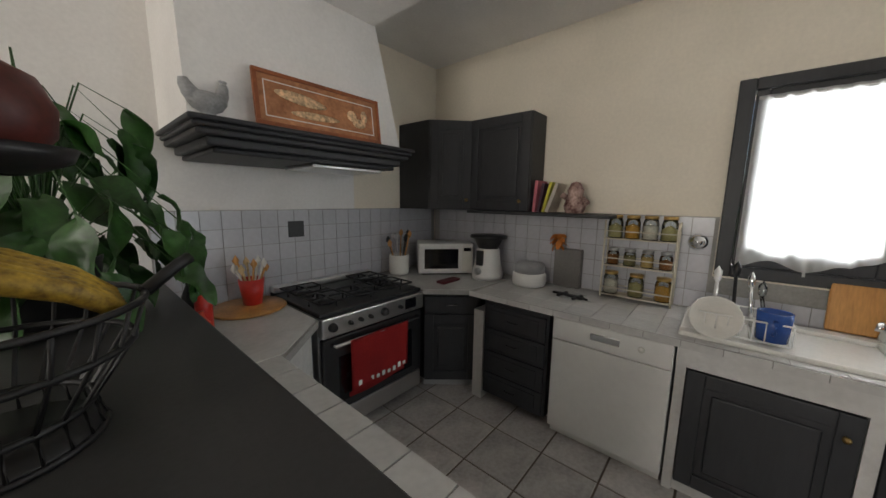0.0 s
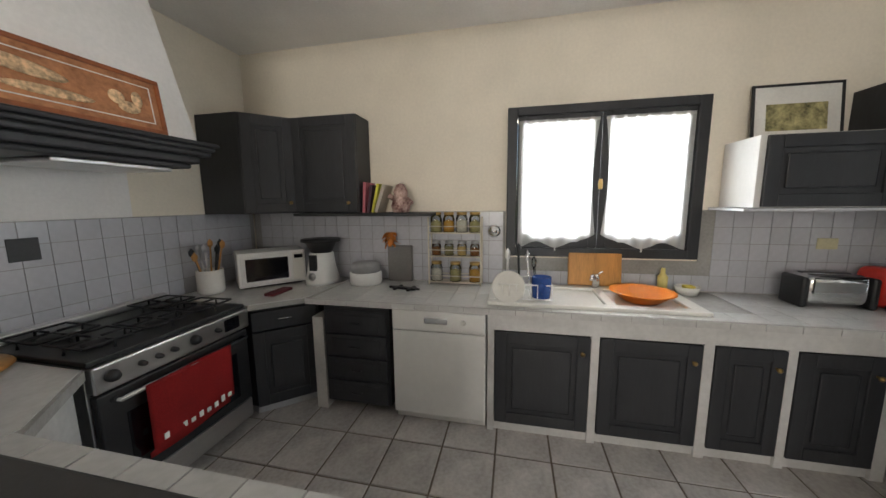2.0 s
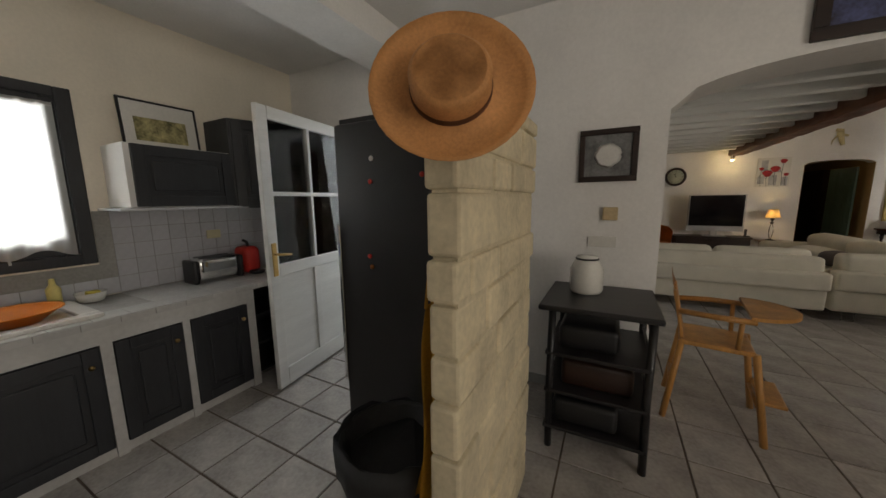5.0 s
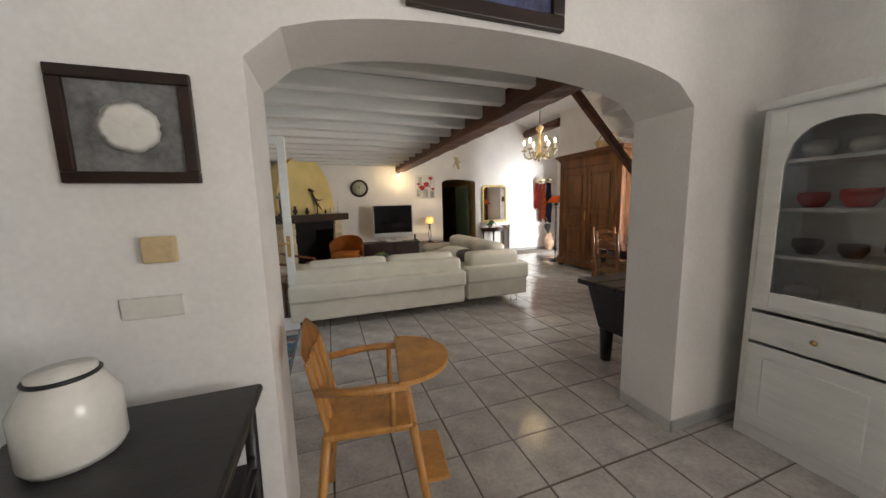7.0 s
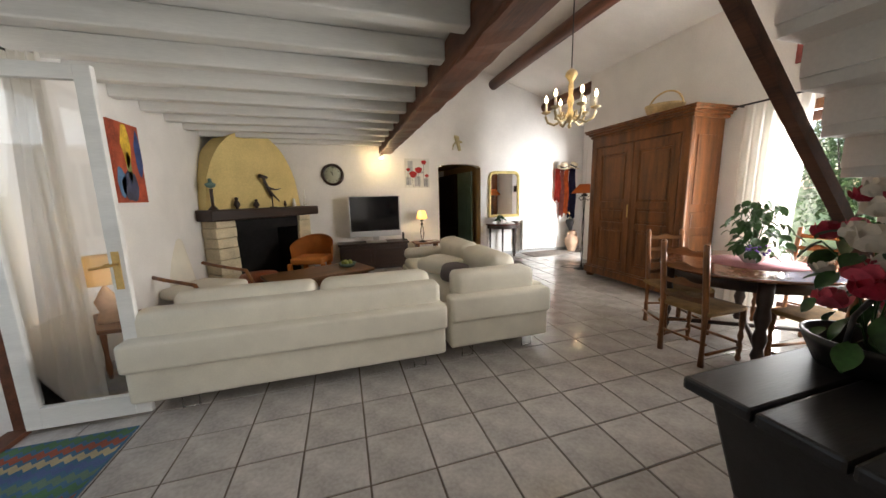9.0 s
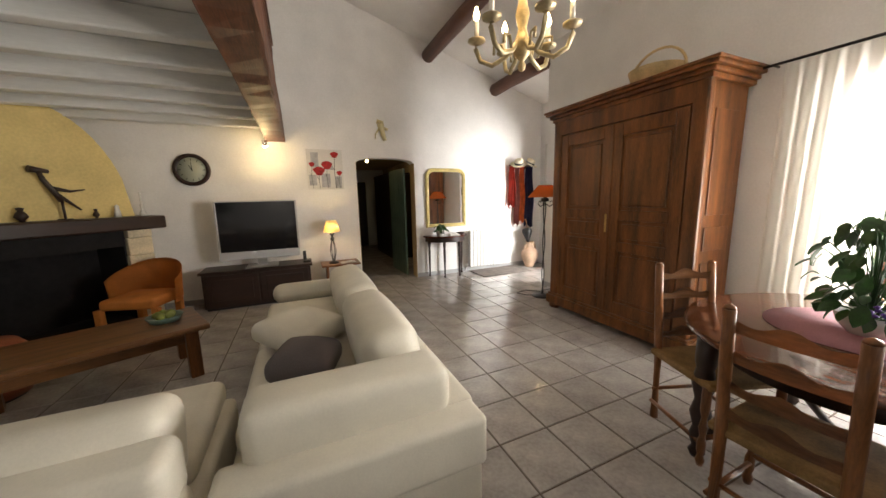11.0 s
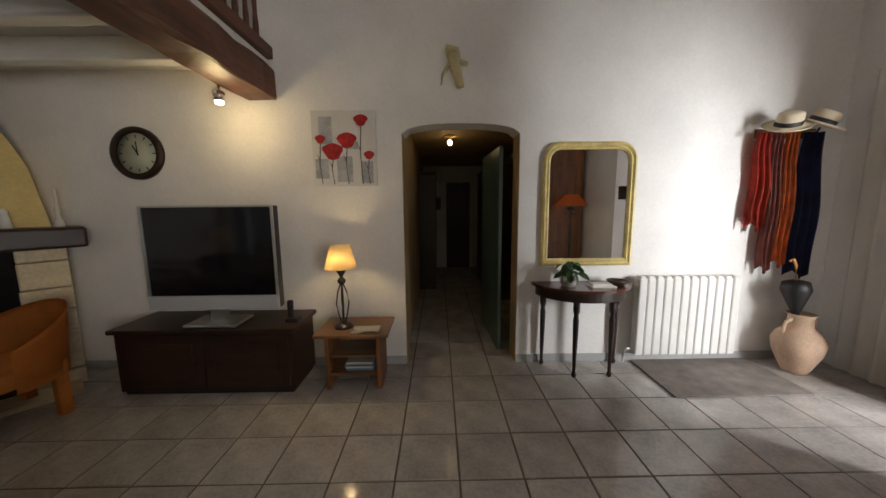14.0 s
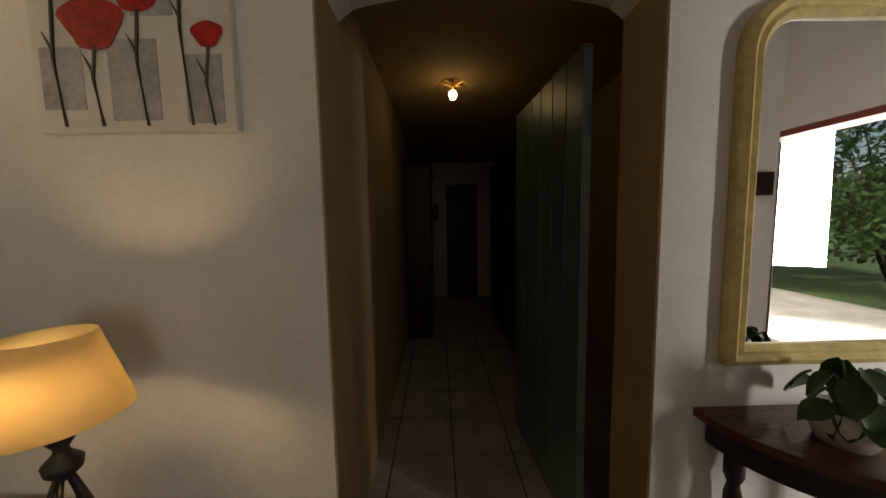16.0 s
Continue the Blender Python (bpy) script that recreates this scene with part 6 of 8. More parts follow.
    o = outline(W - 2 * T + 0.004, H - 2 * T + 0.004, 0.15 - T * 0.8)
    b.faces.new([b.verts.new((x, 0.012, z + T - 0.002)) for x, z in o])
    part("mirror_glass", b, MIRROR, m)

    # half-moon console
    t = thing("console_table", (-2.52, LS + 0.003, 0), "half-round dark wooden console table on turned legs", "table")
    b = B()
    o = [(0.43 * math.cos(a), 0.36 * math.sin(a)) for a in [math.pi * i / 24 for i in range(25)]]
    prism(b, o, 0.735, 0.76)
    part("tabletop", b, mat("mahogany", (0.10, 0.03, 0.018), 0.25, vary=0.3, scale=4, grain=30, stretch=(0.6, 5, 5), coat=0.3), t)
    b = B()
    prism(b, [(0.39 * math.cos(a), 0.005 + 0.32 * math.sin(a)) for a in [math.pi * i / 24 for i in range(25)]], 0.65, 0.735)
    part("apron", b, DARKWOOD, t)
    for x, y in ((0.33, 0.045), (-0.33, 0.045), (0.13, 0.28), (-0.17, 0.28)):
        b = B()
        lathe(b, [(0.014, 0), (0.022, 0.02), (0.013, 0.05), (0.020, 0.30), (0.024, 0.50), (0.016, 0.54), (0.027, 0.57), (0.027, 0.65)], 12, Matrix.Translation((x, y, 0)))
        part("leg", b, DARKWOOD, t)
    p = thing("potted_plant", (-2.36, LS + 0.17, 0.76), "small green plant in a pale stone pot", "plant")
    b = B()
    lathe(b, [(0, 0), (0.055, 0), (0.075, 0.05), (0.07, 0.09), (0.06, 0.09), (0.05, 0.06), (0, 0.06)], 16)
    part("pot", b, CERAMIC, p)
    leaves(p, 22, 0.02, 0.10, 0.13, 0.085, LEAF, 31, base=0.09)
    b = B()
    box(b, -0.10, -0.06, 0, 0.10, 0.07, 0.012, 0.002)
    box(b, -0.07, -0.04, 0.012, 0.09, 0.05, 0.03, 0.002)
    one("letters", b, PAPER, "small pile of letters on the console", "papers", (-2.62, LS + 0.20, 0.7605))
    b = B()
    lathe(b, [(0, 0), (0.05, 0), (0.085, 0.04), (0.08, 0.042), (0.04, 0.01), (0, 0.01)], 16)
    one("wooden_bowl", b, DARKWOOD, "small dark bowl on the console", "bowl", (-2.78, LS + 0.16, 0.7605))

    # radiator
    r = thing("radiator", (-3.90, LS + 0.012, 0.10), "white cast column radiator under the window light", "radiator")
    n = 12
    w = 0.90 / n
    for k in range(n):
        b = B()
        x = k * w
        box(b, x + 0.003, 0.02, 0.0, x + w - 0.003, 0.11, 0.70, 0.012)
        box(b, x + 0.012, 0.03, 0.685, x + w - 0.012, 0.10, 0.715, 0.008)
        part("radiator_column", b, WHITE, r)
    b = B()
    tube(b, [(-0.02, 0.065, 0.62), (0.92, 0.065, 0.62)], 0.02, 8)
    part("header_pipe", b, WHITE, r)
    b = B()
    tube(b, [(0.92, 0.065, 0.05), (0.97, 0.065, 0.05), (0.97, 0.05, -0.08)], 0.012, 8)
    part("pipe", b, WHITE, r)
    b = B()
    box(b, 0.05, 0.0, 0.40, 0.85, 0.03, 0.44)
    part("bracket", b, WHITE, r)

    # coat rack
    k = thing("coat_rack", (-4.20, LS + 0.003, 2.02), "wall coat rack hung with scarves and hats", "coat rack")
    b = B()
    box(b, -0.28, 0, -0.04, 0.24, 0.02, 0.04, 0.006)
    part("board", b, WOODH, k)
    for x in (-0.2, 0.0, 0.17):
        b = B()
        tube(b, [(x, 0.02, 0.0), (x, 0.09, -0.01), (x, 0.11, 0.03)], 0.008, 6)
        part("hook", b, BLACK, k)
    cl = (("red_coat", 0.22, 0.14, (0.48, 0.05, 0.03), 0.78, "red jacket hanging on the rack"), ("scarf", 0.10, 0.10, (0.30, 0.10, 0.08), 1.15, "brown and red patterned scarf on the rack"), ("orange_scarf", -0.02, 0.12, (0.60, 0.13, 0.03), 1.1, "long orange scarf on the rack"), ("blue_coat", -0.20, 0.20, (0.02, 0.025, 0.08), 1.2, "dark navy garment on the rack"))
    for nm, x, w, col, h, lab in cl:
        b = B()
        sheet(b, lambda u, v, x=x, w=w, h=h: Vector((-4.20 + x + (u - 0.5) * w * (0.75 + 0.2 * math.sin(2.6 * v) + 0.10 * v) + 0.012 * math.sin(9 * v), LS + 0.08 + 0.025 * math.sin(u * 16 + 2 * v), 2.02 - h * v - 0.05 * math.sin(7 * u) * v)), 26, 12, 0.012)
        one(nm, b, mat(nm, col, 0.9, vary=0.25, scale=10, grain=120, bump=0.5), lab, "clothing")
    for x, z, rz in ((0.13, 2.05, 14), (-0.13, 2.06, -16)):
        h = thing("panama_hat", Matrix.Translation((-4.20 + x, LS + 0.17, z)) @ Matrix.Rotation(math.radians(rz), 4, 'Y') @ Matrix.Rotation(math.radians(-25), 4, 'X'), "pale straw hat with a dark band on the rack", "hat", "hats on the rack")
        b = B()
        lathe(b, [(0, 0.105), (0.06, 0.11), (0.085, 0.095), (0.092, 0.01), (0.15, 0.0), (0.17, 0.012), (0.15, -0.005), (0.0, -0.005)], 26, None, 0.88)
        part("straw", b, mat("pale_straw", (0.72, 0.62, 0.44), 0.8, vary=0.1, grain=120, bump=0.4), h)
        b = B()
        lathe(b, [(0.0925, 0.012), (0.0935, 0.014), (0.091, 0.045), (0.089, 0.045)], 26, None, 0.88)
        part("band", b, BLACK, h)
    u = thing("clay_urn", Matrix.Translation((-4.32, LS + 0.24, 0)) @ Matrix.Diagonal((0.72, 0.72, 0.9, 1)), "pale terracotta urn holding umbrellas", "urn")
    b = B()
    lathe(b, [(0, 0), (0.11, 0), (0.13, 0.03), (0.22, 0.20), (0.24, 0.30), (0.20, 0.38), (0.12, 0.44), (0.11, 0.54), (0.135, 0.57), (0.12, 0.57), (0.10, 0.54), (0.10, 0.42), (0, 0.40)], 26)
    part("jar", b, TERRA, u)
    for s in (-1, 1):
        b = B()
        tube(b, [(s * 0.11, 0, 0.52), (s * 0.18, 0, 0.49), (s * 0.20, 0, 0.38)], 0.018, 8)
        part("lug", b, TERRA, u)
    um = thing("umbrella", Matrix.Translation((-4.30, LS + 0.22, 0.42)) @ Matrix.Rotation(0.12, 4, 'Y'), "folded black umbrella standing in the urn", "umbrella")
    b = B()
    lathe(b, [(0.012, 0), (0.03, 0.1), (0.10, 0.30), (0.09, 0.36), (0.03, 0.38), (0, 0.38)], 12)
    part("canopy", b, BLACK, um)
    b = B()
    tube(b, [(0, 0, 0.38), (0, 0, 0.50), (0.02, 0, 0.56), (0.05, 0, 0.55)], 0.01, 8)
    part("handle", b, PINE, um)
    b = B()
    box(b, -4.08, LS + 0.02, 0.004, -3.02, -6.31, 0.016, 0.004)
    one("door_mat", b, mat("grey_mat", (0.20, 0.17, 0.15), 0.95, vary=0.2, scale=8, grain=150, bump=0.6), "grey-brown door mat below the radiator", "rug")


far_wall()


def floor_lamp():
    l = thing("floor_lamp", (-3.20, -4.98, 0), "wrought iron floor lamp with an orange shade", "lamp")
    b = B()
    lathe(b, [(0, 0), (0.15, 0), (0.14, 0.015), (0.03, 0.03), (0, 0.04)], 22)
    part("base", b, BLACK, l)
    b = B()
    for ph in (0, math.pi):
        tube(b, [(0.014 * math.cos(7 * z + ph), 0.014 * math.sin(7 * z + ph), z) for z in [0.02 + 1.36 * i / 30 for i in range(31)]], 0.008, 6)
    part("twisted_stem", b, BLACK, l)
    b = B()
    for k in range(3):
        a = k * 2.094
        tube(b, [(r * math.cos(a), r * math.sin(a), z) for r, z in ((0.01, 1.33), (0.07, 1.29), (0.12, 1.33), (0.10, 1.37), (0.07, 1.35))], 0.007, 6)
    lathe(b, [(0.06, 1.36), (0.05, 1.40), (0.015, 1.42), (0.015, 1.50), (0, 1.5)], 12)
    part("scrolls", b, BLACK, l)
    b = B()
    lathe(b, [(0.235, 1.42), (0.09, 1.585), (0.087, 1.585), (0.232, 1.42)], 32)
    part("shade", b, ORSHADE, l, "orange fabric shade")
    b = B()
    lathe(b, [(0, 1.46), (0.02, 1.48), (0.026, 1.51), (0, 1.55)], 12)
    part("bulb", b, glow("lamp_bulb", (1.0, 0.62, 0.25), 4), l)
    bulb_light("floor_lamp_light", (-3.20, -4.98, 1.47), 4)
    b = B()
    tube(b, [(-3.2, -4.98, 0.01), (-3.0, -5.1, 0.006), (-2.95, -5.25, 0.006), (-3.15, -5.3, 0.006), (-3.3, -5.15, 0.006), (-3.58, -5.2, 0.006)], 0.005, 6)
    one("lamp_cable", b, BLACK, "black lamp cable looped on the floor", "cable")
    sb = thing("wall_box", (-3.78, -5.421, 1.50), "small dark box on the end of the wall", "box")
    b = B()
    box(b, 0, -0.05, 0, 0.14, 0.0, 0.17, 0.004)
    part("case", b, DARKWOOD, sb)


floor_lamp()


def entrance():
    b = B()
    box(b, -5.0, -4.35, 0, -4.735, -4.29, 2.18, 0.004)
    box(b, -5.0, -5.61, 0, -4.735, -5.55, 2.18, 0.004)
    box(b, -5.0, -5.55, 2.12, -4.735, -4.35, 2.18, 0.004)
    structure("door_frame_entrance", b, REDPAINT, "red-brown painted entrance door frame")
    d = thing("door_3", move(-4.73, -5.57, 0.02, -71), "red-brown glazed entrance door standing open", "door", kind="structure")
    glazed_leaf(d, 0.70, 2.06, 3, 1, 0.55, REDPAINT)
    c = thing("curtain", (0, 0, 0), "heavy cream curtain beside the entrance door", "curtain", "long curtains")
    b = B()
    sheet(b, lambda u, v: Vector((-4.68 + 0.03 * math.sin(u * 26), -6.70 + 0.50 * u, 2.45 - 2.42 * v)), 40, 8)
    part("cloth", b, LINEN, c)


entrance()


def passage():
    d = thing("door_4", move(-1.855, LS - 0.26, 0.005, -87), "grey-green painted plank door standing open in the passage", "door", kind="structure")
    for k in range(6):
        b = B()
        box(b, k * 0.14, -0.018, 0, k * 0.14 + 0.137, 0.018, 1.98, 0.004)
        part("plank", b, GREENPAINT, d)
    b = B()
    tube(b, [(0.78, -0.02, 1.0), (0.78, -0.06, 1.0), (0.68, -0.06, 1.0)], 0.009, 8)
    part("door_handle", b, BRASS, d)
    l = thing("ceiling_lamp", (-1.42, -8.3, 2.318), "small gilt leaf ceiling lamp with a bare bulb", "lamp")
    b = B()
    lathe(b, [(0.04, 0.0), (0.035, -0.02), (0.012, -0.03), (0.012, -0.06), (0, -0.06)], 12)
    part("mount", b, BRASS, l)
    for k in range(7):
        b = B()
        a = k * 0.9
        tube(b, [(0.02 * math.cos(a), 0.02 * math.sin(a), -0.03), (0.08 * math.cos(a), 0.08 * math.sin(a), -0.02), (0.13 * math.cos(a), 0.13 * math.sin(a), -0.05)], 0.010, 5, 0.002)
        part("gilt_leaf", b, BRASS, l)
    b = B()
    lathe(b, [(0, -0.06), (0.025, -0.075), (0.032, -0.10), (0.02, -0.125), (0, -0.13)], 12)
    part("bulb", b, glow("passage_bulb", (1.0, 0.70, 0.35), 16), l)
    bulb_light("passage_light", (-1.42, -8.3, 2.15), 0.9)
    for x0, x1, y0, y1, h, lab in ((-0.94, -1.22, -9.6, -10.9, 1.95, "dark wardrobe along the passage wall"), (-2.54, -2.05, -8.9, -10.6, 2.0, "dark bookcase along the passage wall")):
        w = thing("tall_cupboard", (0, 0, 0), lab, "cupboard")
        b = B()
        box(b, min(x0, x1), y1, 0.0, max(x0, x1), y0, h, 0.008)
        part("body", b, DARKWOOD, w)
        b = B()
        box(b, min(x0, x1) - 0.02, y1 - 0.02, h, max(x0, x1) + 0.015, y0 + 0.02, h + 0.04, 0.008)
        part("cornice", b, DARKWOOD, w)
    b = B()
    box(b, -1.98, -11.598, 0.0, -1.45, -11.575, 1.95, 0.006)
    structure("door_passage_end", b, DARKWOOD, "dark door at the end of the passage")
    b = B()
    box(b, -1.32, -11.597, 1.35, -1.10, -11.58, 1.62, 0.004)
    one("small_picture", b, DARKWOOD, "small dark framed picture at the passage end", "picture")


passage()


def chandelier():
    c = thing("chandelier", (-1.13, -2.80, 0), "gilt and ceramic chandelier with six candle bulbs", "chandelier")
    b = B()
    tube(b, [(0, 0, 2.62), (0, 0, 4.33)], 0.006, 6)
    part("chain", b, BLACK, c)
    b = B()
    lathe(b, [(0, 2.06), (0.015, 2.07), (0.02, 2.09), (0.01, 2.11), (0.04, 2.14), (0.055, 2.18), (0.03, 2.22), (0.02, 2.26), (0.035, 2.32), (0.02, 2.38), (0.028, 2.45), (0.02, 2.50), (0.06, 2.56), (0.05, 2.59), (0.015, 2.62), (0, 2.62)], 16)
    part("stem", b, mat("ivory_gilt", (0.55, 0.42, 0.22), 0.35, metal=0.4, vary=0.25, scale=14), c)
    gm = glow("candle_bulb", (1.0, 0.72, 0.36), 22)
    for k in range(6):
        a = k * math.pi / 3 + 0.3
        ca, sa = math.cos(a), math.sin(a)
        b = B()
        tube(b, [(r * ca, r * sa, z) for r, z in ((0.03, 2.20), (0.08, 2.14), (0.15, 2.11), (0.21, 2.14), (0.235, 2.20), (0.23, 2.23))], 0.012, 7)
        tube(b, [(r * ca, r * sa, z) for r, z in ((0.08, 2.14), (0.10, 2.20), (0.14, 2.20), (0.14, 2.16))], 0.008, 6)
        lathe(b, [(0.012, 2.22), (0.045, 2.235), (0.045, 2.245), (0.015, 2.25), (0, 2.25)], 12, Matrix.Translation((0.23 * ca, 0.23 * sa, 0)))
        arm = part("arm", b, PATINA, c)
        b = B()
        lathe(b, [(0.012, 2.25), (0.012, 2.33), (0, 2.33)], 10, Matrix.Translation((0.23 * ca, 0.23 * sa, 0)))
        part("candle", b, CERAMIC, arm)
        b = B()
        lathe(b, [(0, 2.33), (0.014, 2.345), (0.016, 2.365), (0.006, 2.395), (0, 2.405)], 10, Matrix.Translation((0.23 * ca, 0.23 * sa, 0)))
        part("bulb", b, gm, arm)
    bulb_light("chandelier_light", (-1.13, -2.80, 2.46), 8, r=0.2)
    s = thing("spot_lamp", (0.30, LS + 0.36, 2.31), "small chrome spotlight under the beam end", "lamp")
    b = B()
    tube(b, [(0, 0, 0.0), (0, 0, -0.05)], 0.01, 6)
    lathe(b, [(0.03, -0.11), (0.04, -0.05), (0.02, -0.035), (0, -0.035)], 14)
    part("head", b, CHROME, s)
    b = B()
    lathe(b, [(0, -0.14), (0.03, -0.125), (0.03, -0.105), (0, -0.105)], 14)
    part("bulb", b, glow("spot_bulb", (1.0, 0.72, 0.36), 30), s)
    bulb_light("spot_light", (0.30, LS + 0.36, 2.13), 7)


chandelier()


def seating():
    def tub(m, label):
        c = thing("tub_chair", m, label, "armchair")
        b = B()
        soft_box(b, -0.28, -0.26, 0.30, 0.28, 0.26, 0.42, 0.04)
        part("seat", b, ORANGE, c)
        b = B()
        sheet(b, lambda u, v: Vector((0.35 * math.cos(math.pi * (1.08 * u - 0.04)) * (1 + 0.08 * v), -0.02 - 0.32 * math.sin(math.pi * (1.08 * u - 0.04)) * (1 + 0.1 * v), 0.30 + (0.28 + 0.20 * math.sin(math.pi * u)) * v)), 26, 8, 0.07)
        part("backrest", b, ORANGE, c)
        for x, y in ((-0.29, 0.24), (0.29, 0.24), (-0.22, -0.22), (0.22, -0.22)):
            b = B()
            box(b, x - 0.035, y - 0.035, 0, x + 0.035, y + 0.035, 0.32, 0.01)
            part("leg", b, ORANGE, c)
    tub(move(1.68, -6.12, 0, -18), "orange fabric tub armchair by the fireplace")
    # cream easy chair
    c = thing("easy_chair", move(2.70, -4.28, 0, 62) @ Matrix.Scale(1.08, 4), "cream recliner easy chair with a curved wooden frame", "armchair")
    T = Matrix.Rotation(math.radians(14), 4, 'X')
    b = B()
    soft_box(b, -0.29, -0.42, 0.40, 0.29, -0.28, 1.02, 0.06, 0.03, T)
    part("backrest", b, LEATHER, c)
    b = B()
    soft_box(b, -0.28, -0.28, 0.32, 0.28, 0.32, 0.44, 0.05, 0.015)
    part("seat", b, LEATHER, c)
    for s in (-1, 1):
        b = B()
        tube(b, [(s * 0.32, -0.42, 0.02), (s * 0.32, 0.0, 0.02), (s * 0.32, 0.34, 0.04), (s * 0.32, 0.38, 0.25), (s * 0.32, 0.25, 0.52), (s * 0.32, -0.10, 0.56), (s * 0.32, -0.34, 0.60)], 0.02, 8)
        part("wooden_arm", b, WOOD, c)
    b = B()
    tube(b, [(-0.32, -0.2, 0.02), (0.32, -0.2, 0.02)], 0.018, 8)
    tube(b, [(-0.32, 0.3, 0.3), (0.32, 0.3, 0.3)], 0.018, 8)
    part("crossbar", b, WOOD, c)
    # coffee table
    t = thing("coffee_table", move(1.45, -4.58, 0, 24), "low heavy walnut coffee table with a shelf", "table")
    b = B()
    box(b, -0.66, -0.34, 0.405, 0.66, 0.34, 0.45, 0.012)
    part("tabletop", b, WOODH, t)
    for x in (-0.54, 0.54):
        for y in (-0.25, 0.25):
            b = B()
            box(b, x - 0.045, y - 0.045, 0, x + 0.045, y + 0.045, 0.405, 0.01)
            part("leg", b, WOOD, t)
    b = B()
    box(b, -0.52, -0.24, 0.30, 0.52, 0.24, 0.40, 0.006)
    part("drawer_box", b, WOODH, t)
    b = B()
    lathe(b, [(0, 0), (0.10, 0), (0.13, 0.05), (0.12, 0.05), (0.09, 0.015), (0, 0.015)], 20)
    d = one("fruit_dish", b, GREENPAINT, "shallow green dish with fruit on the coffee table", "bowl", (1.08, -4.78, 0.4505))
    b = B()
    for k in range(5):
        lathe(b, [(0, -0.035), (0.03, -0.02), (0.037, 0), (0.03, 0.02), (0, 0.035)], 12, Matrix.Translation((0.05 * math.cos(k * 1.3), 0.05 * math.sin(k * 1.3), 0.055)))
    part("fruit", b, mat("green_fruit", (0.24, 0.28, 0.05), 0.5, vary=0.2), d)
    o = thing("ottoman", (2.25, -4.85, 0), "round orange-brown leather footstool", "footstool")
    b = B()
    lathe(b, [(0, 0.02), (0.24, 0.02), (0.27, 0.10), (0.27, 0.36), (0.22, 0.43), (0, 0.45)], 26)
    part("cushion", b, mat("tan_leather", (0.26, 0.07, 0.025), 0.5, vary=0.2), o)
    b = B()
    lathe(b, [(0.2, 0), (0.22, 0), (0.22, 0.02), (0.2, 0.02)], 20)
    part("base", b, BLACK, o)
    # lamp corner by the east wall
    t = thing("lamp_table", (2.82, -2.92, 0), "small dark wooden table beside the sofa", "table")
    b = B()
    box(b, -0.24, -0.24, 0.52, 0.24, 0.24, 0.55, 0.008)
    part("tabletop", b, WOODH, t)
    for x in (-0.19, 0.19):
        for y in (-0.19, 0.19):
            b = B()
            lathe(b, [(0.014, 0), (0.022, 0.1), (0.014, 0.2), (0.024, 0.4), (0.024, 0.52)], 10, Matrix.Translation((x, y, 0)))
            part("leg", b, WOOD, t)
    l = thing("table_lamp", (2.82, -2.90, 0.55), "table lamp with a cream drum shade", "lamp")
    b = B()
    lathe(b, [(0, 0), (0.07, 0), (0.075, 0.02), (0.05, 0.08), (0.07, 0.16), (0.03, 0.24), (0.012, 0.27), (0.012, 0.36), (0, 0.36)], 16)
    part("base", b, TERRA, l)
    b = B()
    lathe(b, [(0.15, 0.30), (0.11, 0.50), (0.108, 0.50), (0.148, 0.30)], 26)
    part("shade", b, sheer_mat("cream_shade", (0.85, 0.72, 0.50), 0.02), l, "cream fabric shade")
    b = B()
    lathe(b, [(0, 0.36), (0.02, 0.38), (0.026, 0.41), (0, 0.45)], 12)
    part("bulb", b, glow("side_bulb", (1.0, 0.62, 0.25), 10), l)
    bulb_light("side_lamp_light", (2.82, -2.90, 0.96), 2.5)
    p = thing("abstract_painting", (LE - 0.002, -4.19, 1.43), "unframed painting in red, orange and blue", "picture")
    b = B()
    box(b, -0.03, 0, 0, 0, 0.46, 0.76, 0.003)
    part("canvas", b, mat("painting_ground", (0.40, 0.07, 0.03), 0.6, vary=0.3, scale=6), p)
    for y0, z0, y1, z1, col in ((0.18, 0.35, 0.32, 0.76, (0.75, 0.45, 0.04)), (0.0, 0.25, 0.12, 0.70, (0.03, 0.06, 0.20)), (0.12, 0.0, 0.40, 0.30, (0.04, 0.05, 0.10)), (0.33, 0.05, 0.46, 0.35, (0.10, 0.20, 0.35)), (0.20, 0.20, 0.28, 0.50, (0.30, 0.32, 0.10))):
        b = B()
        rn = random.Random(int(y0 * 100 + z0 * 1000))
        k = 14
        b.faces.new([b.verts.new((-0.033, min(0.458, max(0.002, (y0 + y1) / 2 + (y1 - y0) / 2 * math.cos(6.283 * i / k) * rn.uniform(0.8, 1.2))), min(0.758, max(0.002, (z0 + z1) / 2 + (z1 - z0) / 2 * math.sin(6.283 * i / k) * rn.uniform(0.85, 1.15))))) for i in range(k)])
        part("paint_patch", b, mat("paint_patch", col, 0.6, vary=0.3, scale=10), p)


seating()


